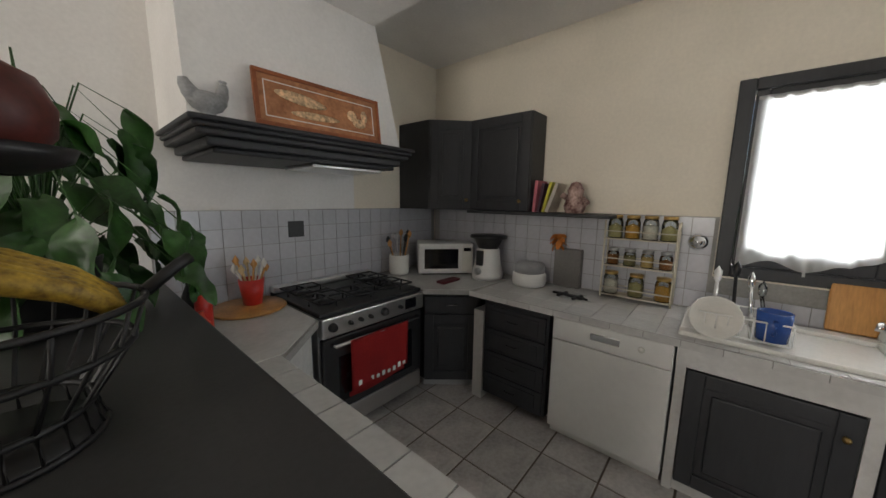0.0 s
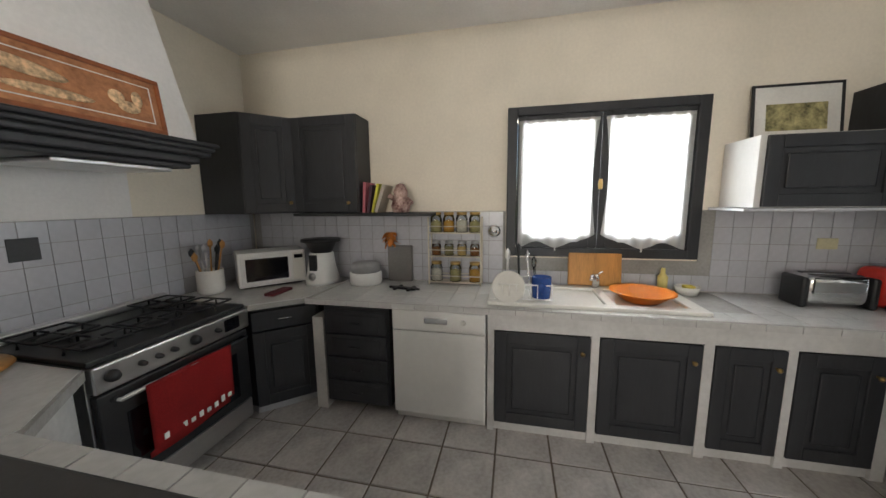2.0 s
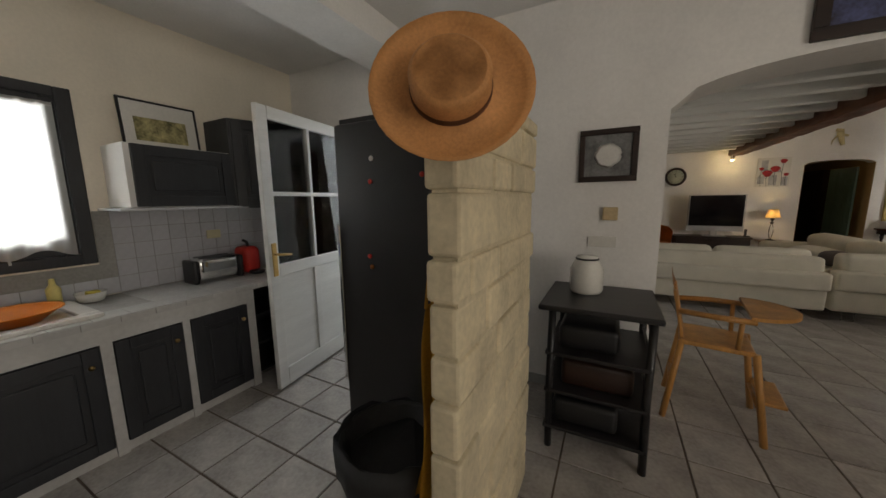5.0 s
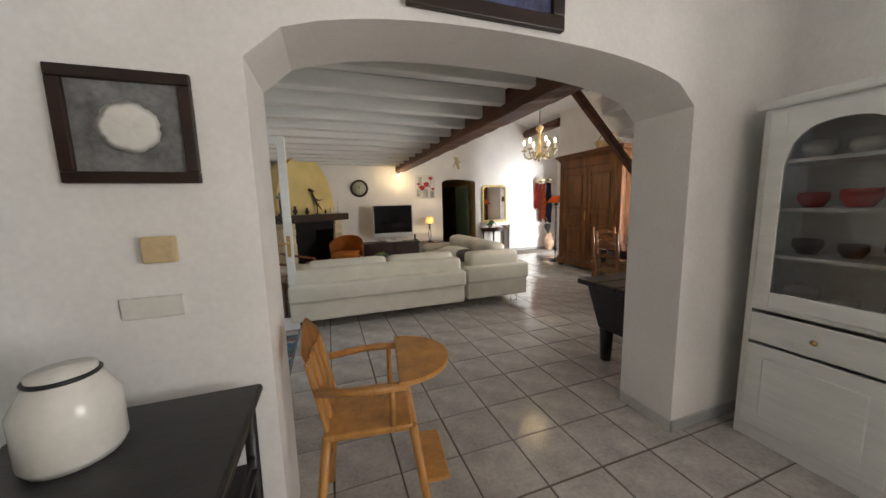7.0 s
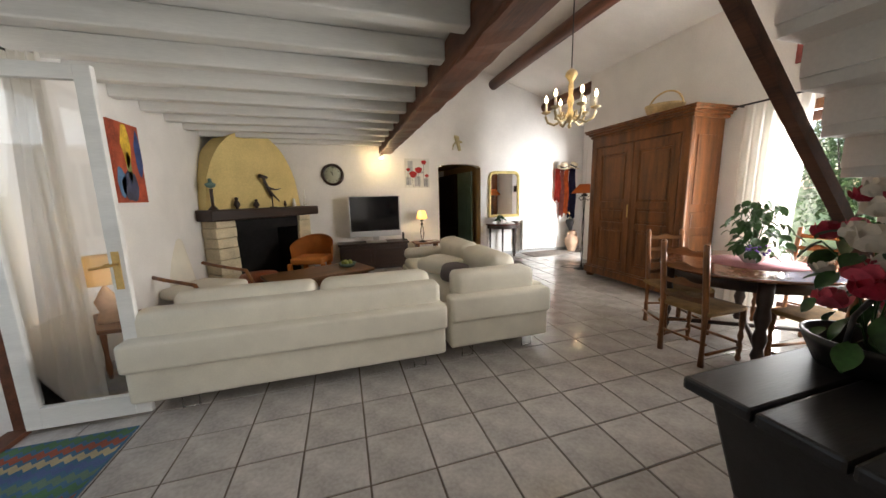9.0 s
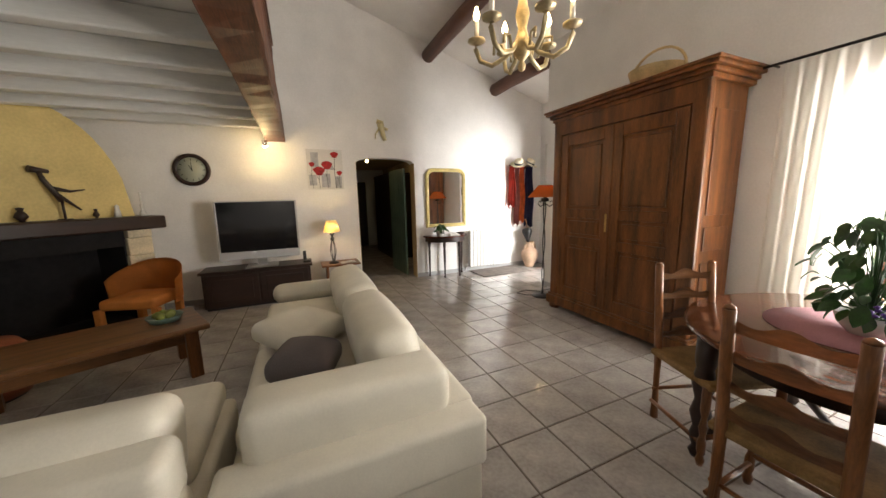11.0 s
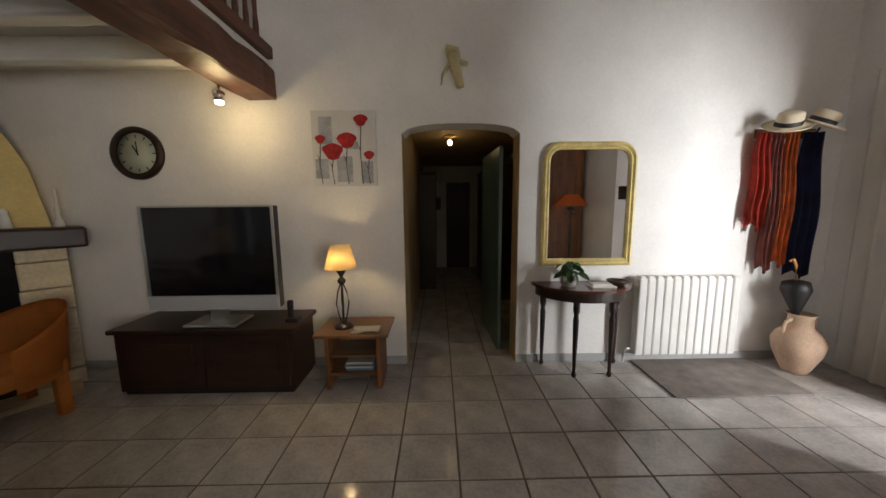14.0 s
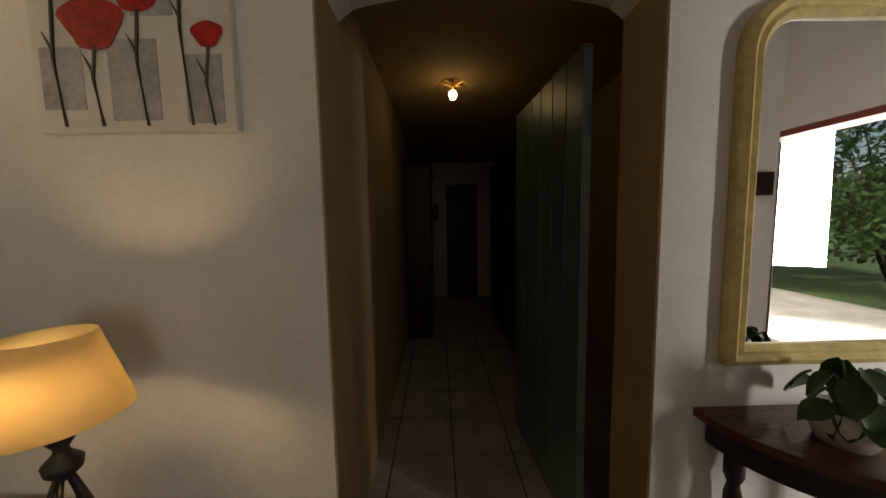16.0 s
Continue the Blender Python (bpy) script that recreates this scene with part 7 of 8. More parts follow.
# ---- smaller kitchen things ----
def worktop_things():
    Z = 0.811
    m = thing("microwave", move(5.21, 5.02, Z, -42), "white microwave oven with a dark glass door", "microwave")
    b = B()
    box(b, -0.235, -0.12, 0.012, 0.235, 0.16, 0.27, 0.008)
    part("body", b, WHITE, m)
    b = B()
    box(b, -0.215, -0.128, 0.03, 0.13, -0.118, 0.25, 0.004)
    d = part("door", b, WHITE, m)
    b = B()
    box(b, -0.185, -0.131, 0.055, 0.105, -0.127, 0.225, 0.003)
    part("door_glass", b, SCREEN, d)
    b = B()
    box(b, 0.14, -0.127, 0.03, 0.225, -0.118, 0.25, 0.003)
    part("control_panel", b, CERAMIC, m)
    b = B()
    box(b, 0.15, -0.129, 0.205, 0.215, -0.126, 0.235)
    part("display", b, SCREEN, m)
    b = B()
    box(b, -0.2, -0.1, 0, 0.2, 0.14, 0.012)
    part("feet", b, BLACK, m)
    b = B()
    box(b, 4.86, 4.72, Z, 5.06, 4.80, Z + 0.02, 0.006)
    one("oven_cloth", b, mat("maroon_cloth", (0.10, 0.015, 0.02), 0.9), "folded maroon cloth on the counter corner", "cloth")
    c = thing("utensil_crock", (4.88, 5.25, Z), "white crock full of kitchen utensils", "crock")
    b = B()
    lathe(b, [(0, 0), (0.075, 0), (0.085, 0.02), (0.085, 0.17), (0.078, 0.17), (0.07, 0.03), (0, 0.03)], 20)
    part("pot", b, CERAMIC, c)
    rnd = random.Random(6)
    for k in range(8):
        a = k * 0.8
        b = B()
        tx, ty = 0.10 * math.cos(a), 0.07 * math.sin(a)
        h = rnd.uniform(0.27, 0.36)
        tube(b, [(tx * 0.3, ty * 0.3, 0.03), (tx, ty, h)], 0.006, 6)
        lathe(b, [(0, -0.03), (0.022, -0.01), (0.024, 0.015), (0, 0.04)], 8, Matrix.Translation((tx * 1.05, ty * 1.05, h)), 0.4)
        part("utensil", b, (BLACK, PINE, STEEL)[k % 3], c)
    # food processor with a black bowl
    r = thing("food_processor", (5.30, 4.62, Z), "white food processor with a black mixing bowl", "appliance")
    b = B()
    lathe(b, [(0, 0), (0.14, 0), (0.145, 0.04), (0.12, 0.13), (0.105, 0.24), (0.09, 0.25), (0, 0.25)], 24, None, 0.85)
    part("base", b, WHITE, r)
    b = B()
    lathe(b, [(0.06, 0.20), (0.085, 0.26), (0.12, 0.33), (0.15, 0.335), (0.15, 0.355), (0, 0.36)], 24)
    part("bowl", b, BLACK, r)
    b = B()
    lathe(b, [(0.0, 0), (0.03, 0), (0.03, 0.01), (0, 0.012)], 14, Matrix.Translation((-0.138, 0, 0.075)) @ Matrix.Rotation(math.radians(-90), 4, 'Y'))
    part("dial", b, STEEL, r)
    b = B()
    prism(b, [(-0.135, -0.03), (-0.128, 0.03), (-0.11, 0.03), (-0.11, -0.03)], 0.12, 0.24)
    part("front_strip", b, BLACK, r)
    y = thing("yogurt_maker", (5.33, 4.26, Z), "round white yogurt maker with a clear lid", "appliance")
    b = B()
    lathe(b, [(0, 0), (0.115, 0), (0.125, 0.02), (0.125, 0.09), (0.115, 0.10), (0, 0.10)], 26)
    part("base", b, WHITE, y)
    b = B()
    lathe(b, [(0.112, 0.10), (0.112, 0.155), (0.10, 0.17), (0, 0.172)], 26)
    part("lid", b, sheer_mat("clear_lid", (0.75, 0.75, 0.75), 0.45), y)
    b = B()
    box(b, 5.45, 3.92, Z, 5.50, 4.12, 1.10, 0.006)
    one("glass_board", b, mat("grey_board", (0.16, 0.15, 0.14), 0.35), "dark board leaning on the splashback", "board")
    f = thing("dried_bunch", (5.47, 4.10, 1.14), "orange dried flower bunch hung on the tiles", "ornament")
    leaves(f, 22, 0.0, 0.05, 0.10, 0.06, ORANGE, 41, base=-0.03)
    b = B()
    for x0, y0, x1, y1 in ((-.09, -.02, .09, .02), (-.12, -.005, -.09, .005), (.09, -.012, .13, .012), (-.06, -.06, -.04, .06), (.05, -.06, .07, .06)):
        box(b, x0, y0, 0, x1, y1, 0.014, 0.003)
    one("lizard_trivet", b, BLACK, "black lizard shaped iron trivet", "trivet", move(5.22, 3.90, Z, 80))
    # spice rack
    s = thing("spice_rack", (5.44, 3.56, Z), "cream wire rack with three rows of spice jars", "rack")
    b = B()
    for yy in (-0.20, 0.20):
        tube(b, [(-0.05, yy, 0), (-0.05, yy, 0.52)], 0.006, 6)
        tube(b, [(0.05, yy, 0), (0.05, yy, 0.52)], 0.006, 6)
    for z in (0.02, 0.22, 0.40):
        for x in (-0.05, 0.05):
            tube(b, [(x, -0.20, z), (x, 0.20, z)], 0.005, 6)
            tube(b, [(x, -0.20, z + 0.05), (x, 0.20, z + 0.05)], 0.004, 6)
        box(b, -0.05, -0.20, z - 0.004, 0.05, 0.20, z)
    part("wire_frame", b, mat("cream_wire", (0.66, 0.60, 0.48), 0.4), s)
    rnd = random.Random(10)
    fills = [(0.60, 0.32, 0.05), (0.30, 0.12, 0.03), (0.45, 0.40, 0.18), (0.60, 0.42, 0.16), (0.70, 0.66, 0.56), (0.30, 0.26, 0.12)]
    fm = [mat("spice_fill", c, 0.7, vary=0.25, grain=90) for c in fills]
    for row, (z, n, r, h) in enumerate(((0.025, 3, 0.045, 0.13), (0.225, 4, 0.036, 0.09), (0.405, 4, 0.044, 0.13))):
        for k in range(n):
            yy = -0.15 + 0.30 * k / (n - 1)
            j = thing("spice_jar", (5.44, 3.56 + yy, Z + z), "glass spice jar with a lid in the rack", "jar", "spice jars")
            b = B()
            lathe(b, [(0, 0), (r, 0), (r, h * 0.8), (r * 0.8, h), (0, h)], 14)
            part("glass", b, JARGLASS, j).visible_shadow = False
            b = B()
            lathe(b, [(0, 0.004), (r * 0.92, 0.004), (r * 0.92, h * rnd.uniform(0.5, 0.78)), (0, h * 0.75)], 14)
            part("contents", b, fm[(k * 2 + row) % 6], j)
            b = B()
            lathe(b, [(0, h), (r * 0.88, h), (r * 0.88, h + 0.02), (0, h + 0.02)], 14)
            part("lid", b, (BRASS, STEEL)[row % 2], j)
    b = B()
    lathe(b, [(0, 0), (0.05, 0.0), (0.048, 0.03), (0.02, 0.05), (0, 0.052)], 18, Matrix.Rotation(math.radians(-90), 4, 'Y'))
    one("wall_timer", b, CHROME, "round chrome timer on the wall tiles", "timer", (5.508, 3.27, 1.22))
    # books and doll on the shelf
    for k, (yy, w, h, col) in enumerate(((4.24, 0.022, 0.23, (0.55, 0.16, 0.20)), (4.205, 0.02, 0.21, (0.08, 0.03, 0.05)), (4.17, 0.02, 0.22, (0.60, 0.55, 0.06)), (4.14, 0.025, 0.215, (0.55, 0.48, 0.40)))):
        bk = thing("cookbook", Matrix.Translation((5.32, yy, 1.368)) @ Matrix.Rotation(math.radians(4 + 5 * k), 4, 'X'), "upright cookbook leaning on the shelf", "book", "cookbooks")
        b = B()
        box(b, 0, 0, 0, 0.165, 0.003, h)
        box(b, 0, w - 0.003, 0, 0.165, w, h)
        box(b, 0, 0.003, 0, 0.003, w - 0.003, h)
        part("cover", b, mat("book_cover", col, 0.5), bk)
        b = B()
        box(b, 0.004, 0.003, 0.003, 0.16, w - 0.003, h - 0.003)
        part("pages", b, PAPER, bk)
    b = B()
    lathe(b, [(0, 0), (0.06, 0), (0.075, 0.05), (0.05, 0.12), (0.055, 0.16), (0.03, 0.21), (0, 0.22)], 16)
    tube(b, [(0.0, -0.05, 0.10), (-0.02, -0.09, 0.07)], 0.02, 8)
    tube(b, [(0.0, 0.05, 0.10), (-0.02, 0.09, 0.13)], 0.02, 8)
    one("plush_doll", b, mat("red_plush", (0.40, 0.05, 0.05), 0.9, vary=0.5, scale=14, second=(0.72, 0.52, 0.45)), "red and white plush doll on the shelf", "doll", (5.38, 3.97, 1.368))
    # sink
    s = thing("double_sink", (0, 0, 0), "cream ceramic double sink set in the counter", "sink")
    b = B()
    for x0, y0, x1, y1 in ((4.95, 2.06, 5.02, 3.28), (5.38, 2.06, 5.46, 3.28), (5.02, 2.06, 5.38, 2.14), (5.02, 2.52, 5.38, 2.58), (5.02, 2.92, 5.38, 3.28)):
        box(b, x0, y0, 0.808, x1, y1, 0.832, 0.007)
    part("rim", b, CERAMIC, s)
    for y0, y1 in ((2.14, 2.52), (2.58, 2.92)):
        b = B()
        box(b, 5.02, y0, 0.8085, 5.38, y1, 0.812)
        part("basin", b, CERAMIC, s)
    t = thing("mixer_tap", (5.42, 2.55, 0.832), "chrome mixer tap behind the sink", "tap")
    b = B()
    lathe(b, [(0.025, 0), (0.025, 0.07), (0.018, 0.09), (0, 0.095)], 14)
    part("body", b, CHROME, t)
    b = B()
    tube(b, [(0, 0, 0.05), (-0.05, 0.03, 0.10), (-0.15, 0.06, 0.11), (-0.16, 0.065, 0.085)], 0.012, 8)
    part("spout", b, CHROME, t)
    b = B()
    tube(b, [(0, 0, 0.09), (-0.02, -0.04, 0.12)], 0.008, 8)
    part("lever", b, CHROME, t)
    c = thing("washing_bowl", (5.20, 2.33, 0.813), "round orange plastic washing-up bowl in the sink", "bowl")
    b = B()
    lathe(b, [(0, 0), (0.10, 0), (0.165, 0.055), (0.185, 0.06), (0.185, 0.066), (0.16, 0.062), (0.095, 0.008), (0, 0.008)], 30)
    part("bowl", b, mat("orange_plastic", (0.75, 0.20, 0.01), 0.35, vary=0.08), c)
    d = thing("dish_drainer", (5.12, 3.06, 0.833), "wire dish drainer holding washed crockery", "drainer")
    b = B()
    for z in (0.01, 0.10):
        tube(b, [(-0.12, -0.17, z), (0.12, -0.17, z), (0.12, 0.17, z), (-0.12, 0.17, z), (-0.12, -0.17, z)], 0.004, 6)
    for k in range(9):
        tube(b, [(-0.12, -0.17 + k * 0.0425, 0.10), (-0.12, -0.17 + k * 0.0425, 0.01), (0.12, -0.17 + k * 0.0425, 0.01), (0.12, -0.17 + k * 0.0425, 0.10)], 0.003, 5)
    part("wires", b, WHITE, d)
    b = B()
    lathe(b, [(0, 0), (0.05, 0.005), (0.09, 0.05), (0.10, 0.085), (0.094, 0.085), (0.045, 0.012), (0, 0.01)], 22)
    one("white_bowl", b, CERAMIC, "white bowl tipped up in the drainer", "bowl", Matrix.Translation((5.03, 3.15, 0.90)) @ Matrix.Rotation(math.radians(-70), 4, 'Y'))
    g = thing("blue_mug", (5.05, 2.95, 0.848), "blue mug standing in the drainer", "mug")
    b = B()
    lathe(b, [(0, 0), (0.055, 0), (0.06, 0.13), (0.054, 0.13), (0.05, 0.01), (0, 0.01)], 20)
    part("body", b, mat("blue_glaze", (0.02, 0.07, 0.28), 0.25, vary=0.15), g)
    b = B()
    tube(b, [(-0.055, 0.0, 0.10), (-0.09, 0.0, 0.09), (-0.09, 0.0, 0.05), (-0.055, 0.0, 0.04)], 0.008, 8)
    part("handle", b, mat("blue_glaze_handle", (0.02, 0.07, 0.28), 0.25), g)
    for k, (dx, dy, h, m2) in enumerate(((0.06, 0.10, 0.30, WHITE), (0.08, 0.02, 0.34, BLACK), (0.09, -0.05, 0.28, CHROME), (0.05, -0.10, 0.24, JARGLASS))):
        b = B()
        tube(b, [(0, 0, 0), (0.02, 0.01 * k, h * 0.7)], 0.008, 8)
        lathe(b, [(0, -0.04), (0.03, -0.02), (0.035, 0.02), (0, 0.05)], 12, Matrix.Translation((0.02, 0.01 * k, h * 0.8)), 0.5)
        one("washed_utensil", b, m2, "washed utensil standing in the drainer", "utensil", (5.12 + dx, 3.06 + dy, 0.845))
    b = B()
    box(b, 0, 0, 0, 0.022, 0.36, 0.24, 0.008)
    one("chopping_board", b, PINE, "wooden chopping board leaning behind the sink", "board", Matrix.Translation((5.455, 2.37, 0.834)) @ Matrix.Rotation(math.radians(7), 4, 'Y'))
    b = B()
    lathe(b, [(0, 0), (0.03, 0), (0.032, 0.09), (0.015, 0.115), (0.012, 0.15), (0, 0.15)], 14)
    one("soap_bottle", b, mat("yellow_soap", (0.62, 0.52, 0.18), 0.35), "pale yellow soap bottle by the sink", "bottle", (5.42, 2.13, 0.834))
    b = B()
    lathe(b, [(0, 0), (0.06, 0), (0.075, 0.055), (0.07, 0.055), (0.055, 0.01), (0, 0.01)], 18)
    dd = one("sponge_dish", b, CERAMIC, "white dish with a sponge and brush", "dish", (5.42, 1.98, 0.811))
    b = B()
    box(b, -0.03, -0.04, 0.02, 0.03, 0.02, 0.06, 0.006)
    part("sponge", b, mat("sponge", (0.60, 0.48, 0.08), 0.9), dd)
    t = thing("toaster", (5.30, 1.31, Z), "chrome toaster with black ends", "toaster")
    b = B()
    soft_box(b, -0.08, -0.15, 0.02, 0.08, 0.15, 0.19, 0.035)
    part("shell", b, CHROME, t)
    for s2 in (-1, 1):
        b = B()
        soft_box(b, -0.085, s2 * 0.165 - 0.018, 0.0, 0.085, s2 * 0.165 + 0.018, 0.18, 0.016)
        part("end_cap", b, BLACK, t)
    b = B()
    box(b, -0.05, -0.12, 0.188, -0.02, 0.12, 0.192)
    box(b, 0.02, -0.12, 0.188, 0.05, 0.12, 0.192)
    part("slots", b, BLACK, t)
    c = thing("coffee_machine", (5.34, 1.02, Z), "red and black capsule coffee machine", "appliance")
    b = B()
    soft_box(b, -0.10, -0.07, 0.0, 0.10, 0.07, 0.23, 0.05)
    part("body", b, RED, c)
    b = B()
    soft_box(b, -0.16, -0.05, 0.0, -0.08, 0.05, 0.03, 0.012)
    part("tray", b, BLACK, c)
    b = B()
    tube(b, [(-0.02, 0, 0.23), (-0.06, 0.03, 0.27), (-0.10, 0.08, 0.29)], 0.012, 8)
    part("lever", b, BLACK, c)
    k = thing("kettle", (5.27, 0.74, Z), "glass and black kettle on a pale tray", "kettle")
    b = B()
    lathe(b, [(0, 0), (0.13, 0), (0.135, 0.015), (0, 0.018)], 22)
    part("tray", b, CERAMIC, k)
    b = B()
    lathe(b, [(0.075, 0.02), (0.085, 0.06), (0.07, 0.17), (0.06, 0.19), (0, 0.20)], 20)
    part("body", b, BLACK, k)
    b = B()
    tube(b, [(-0.06, 0, 0.18), (-0.12, 0, 0.16), (-0.12, 0, 0.07), (-0.08, 0, 0.05)], 0.010, 8)
    part("handle", b, BLACK, k)
    b = B()
    box(b, KE - 0.02, 1.13, 1.12, KE - 0.0135, 1.24, 1.19, 0.003)
    one("power_socket", b, mat("old_socket", (0.55, 0.50, 0.30), 0.4), "yellowed double power socket on the tiles", "socket")
    p = thing("landscape_print", Matrix.Translation((5.44, 1.235, 1.791)) @ Matrix.Rotation(math.radians(6), 4, 'Y'), "dark framed landscape print with a wide white mount", "picture")
    b = B()
    for c4 in ((0, 0, 0.465, 0.015), (0, 0.325, 0.465, 0.34), (0, 0.015, 0.015, 0.325), (0.45, 0.015, 0.465, 0.325)):
        box(b, 0, c4[0], c4[1], 0.015, c4[2], c4[3], 0.002)
    part("frame", b, BLACK, p)
    b = B()
    box(b, 0.005, 0.015, 0.015, 0.012, 0.45, 0.325)
    part("mount", b, PAPER, p)
    b = B()
    box(b, 0.002, 0.08, 0.06, 0.0045, 0.39, 0.22)
    part("print", b, mat("landscape", (0.20, 0.22, 0.08), 0.7, vary=0.5, scale=14, second=(0.60, 0.52, 0.25)), p)
    # left side of the stove
    b = B()
    lathe(b, [(0, 0), (0.19, 0), (0.20, 0.008), (0.19, 0.018), (0, 0.018)], 32)
    one("round_board", b, PINE, "round wooden turntable board on the counter", "board", (3.68, 5.20, 0.8095))
    c = thing("red_pot", (3.71, 5.22, 0.829), "red metal pot full of wooden spoons", "pot")
    b = B()
    lathe(b, [(0, 0), (0.05, 0), (0.068, 0.15), (0.062, 0.15), (0.045, 0.01), (0, 0.01)], 20)
    part("pot", b, RED, c)
    rnd = random.Random(14)
    for k in range(8):
        b = B()
        a = k * 0.78
        h = rnd.uniform(0.20, 0.26)
        tube(b, [(0, 0, 0.02), (0.08 * math.cos(a), 0.06 * math.sin(a), h)], 0.006, 6)
        lathe(b, [(0, -0.03), (0.02, 0), (0, 0.035)], 8, Matrix.Translation((0.085 * math.cos(a), 0.065 * math.sin(a), h)), 0.45)
        part("spoon", b, (PINE, CERAMIC, STRAW)[k % 3], c)
    for k, (x, yy, h, m2) in enumerate(((3.42, 4.98, 0.24, RED), (3.40, 5.12, 0.26, BLACK), (3.44, 5.08, 0.16, mat("oil", (0.5, 0.35, 0.03), 0.3)), (3.38, 4.86, 0.14, mat("label_red", (0.5, 0.05, 0.02), 0.4)))):
        b = B()
        lathe(b, [(0, 0), (0.035, 0), (0.036, h * 0.6), (0.015, h * 0.8), (0.013, h), (0, h)], 14)
        one("condiment_bottle", b, m2, "condiment bottle standing by the bar wall", "bottle", (x, yy, 0.8095), "bottles by the bar")


worktop_things()


def bar_things():
    f = thing("fruit_stand", (2.93, 3.98, 1.10), "black wire fruit stand with spotted bananas and a red fruit", "fruit basket")
    for r, z in ((0.12, -0.045), (0.11, 0.005), (0.17, 0.10), (0.19, 0.17)):
        b = B()
        tube(b, [(r * math.cos(2 * math.pi * i / 28), r * math.sin(2 * math.pi * i / 28), z) for i in range(29)], 0.006, 6)
        part("ring", b, BLACK, f)
    for k in range(22):
        a = k * 2 * math.pi / 22
        b = B()
        tube(b, [(0.12 * math.cos(a), 0.12 * math.sin(a), -0.045), (0.11 * math.cos(a), 0.11 * math.sin(a), 0.005), (0.17 * math.cos(a), 0.17 * math.sin(a), 0.10), (0.19 * math.cos(a), 0.19 * math.sin(a), 0.17)], 0.0035, 5)
        part("rib", b, BLACK, f)
    b = B()
    lathe(b, [(0, -0.043), (0.118, -0.043), (0.118, -0.036), (0, -0.036)], 24)
    part("base_plate", b, BLACK, f)
    b = B()
    tube(b, [(0.19, 0, 0.17), (0.25, 0.03, 0.21), (0.27, 0.04, 0.22)], 0.012, 6)
    part("handle", b, BLACK, f)
    yb = mat("banana", (0.16, 0.07, 0.015), 0.5, vary=0.3, scale=26, grain=120, second=(0.66, 0.43, 0.05))
    for k in range(6):
        b = B()
        yy = -0.12 + 0.045 * k
        tube(b, [(-0.17, yy * 1.2, 0.17), (-0.12, yy * 1.1, 0.215), (-0.05, yy, 0.245 + 0.008 * (k % 3)), (0.03, yy * 0.9, 0.24), (0.10, yy * 0.75, 0.205), (0.15, yy * 0.6, 0.16)], 0.028, 9, 0.014)
        part("banana", b, yb, f)
    b = B()
    tube(b, [(-0.08, 0.16, 0.16), (-0.10, 0.20, 0.30), (-0.06, 0.20, 0.42)], 0.006, 6)
    lathe(b, [(0.06, 0.30), (0.115, 0.325), (0.125, 0.35), (0.12, 0.35), (0.06, 0.31)], 22, Matrix.Translation((0.015, 0.15, 0.08)))
    part("upper_tier", b, BLACK, f)
    b = B()
    lathe(b, [(0, 0.315), (0.06, 0.32), (0.10, 0.37), (0.105, 0.42), (0.085, 0.47), (0.04, 0.495), (0.0, 0.49)], 26, Matrix.Translation((0.015, 0.15, 0.08)))
    part("red_fruit", b, mat("dark_red_skin", (0.085, 0.014, 0.010), 0.5, vary=0.35, scale=8), f, "large dark red fruit")
    p = thing("trailing_plant", (2.98, 4.75, 1.05), "dark green trailing house plant in a dark pot", "plant")
    b = B()
    lathe(b, [(0, 0), (0.10, 0), (0.13, 0.20), (0.12, 0.20), (0.09, 0.03), (0, 0.03)], 20)
    part("pot", b, BLACK, p)
    rnd = random.Random(17)
    st, lf = B(), B()
    for k in range(74):
        a = rnd.uniform(0, 2 * math.pi)
        reach = rnd.uniform(0.05, 0.40)
        top = rnd.uniform(0.22, 0.80) * (1 - 0.35 * reach)
        d = Vector((math.cos(a), math.sin(a), 0))
        end = d * reach + Vector((0, 0, max(0.16, top - 0.5 * reach * rnd.random())))
        mid = d * reach * 0.55 + Vector((0, 0, top + 0.05))
        tube(st, [(0, 0, 0.18), d * reach * 0.2 + Vector((0, 0, 0.18 + (top - 0.18) * 0.6)), mid, end], 0.004, 5, 0.002)
        n = rnd.uniform(0.13, 0.24)
        out = Matrix.Translation(end) @ Matrix.Rotation(a + rnd.uniform(-0.7, 0.7), 4, 'Z') @ Matrix.Rotation(rnd.uniform(0.5, 1.25), 4, 'Y') @ Matrix.Rotation(rnd.uniform(-0.8, 0.8), 4, 'X')
        rows = []
        for i in range(9):
            u = i / 8
            w = n * 0.24 * (math.sin(math.pi * u ** 0.75) ** 0.9 if 0 < u < 1 else 0.02) * (1 + 0.10 * math.sin(11 * u + k))
            bend = -n * 0.30 * u * u
            rows.append([lf.verts.new(out @ Vector((n * u, q * w, bend + 0.30 * w * abs(q) + 0.012 * math.sin(9 * u + 2 * q + k)))) for q in (-1, -0.5, 0, 0.5, 1)])
        for p0, p1 in zip(rows, rows[1:]):
            for i in range(4):
                fc = lf.faces.new((p0[i], p0[i + 1], p1[i + 1], p1[i]))
                fc.smooth = True
    tagged(part("foliage", lf, LEAF, p), kind="stuff")
    tagged(part("petioles", st, LEAF, p), kind="stuff")
    h = thing("wind_chime", (2.86, 4.9, 1.95), "dark hanging leaf chime on a thread", "ornament")
    b = B()
    tube(b, [(0, 0, 0), (0, 0, 0.735)], 0.002, 5)
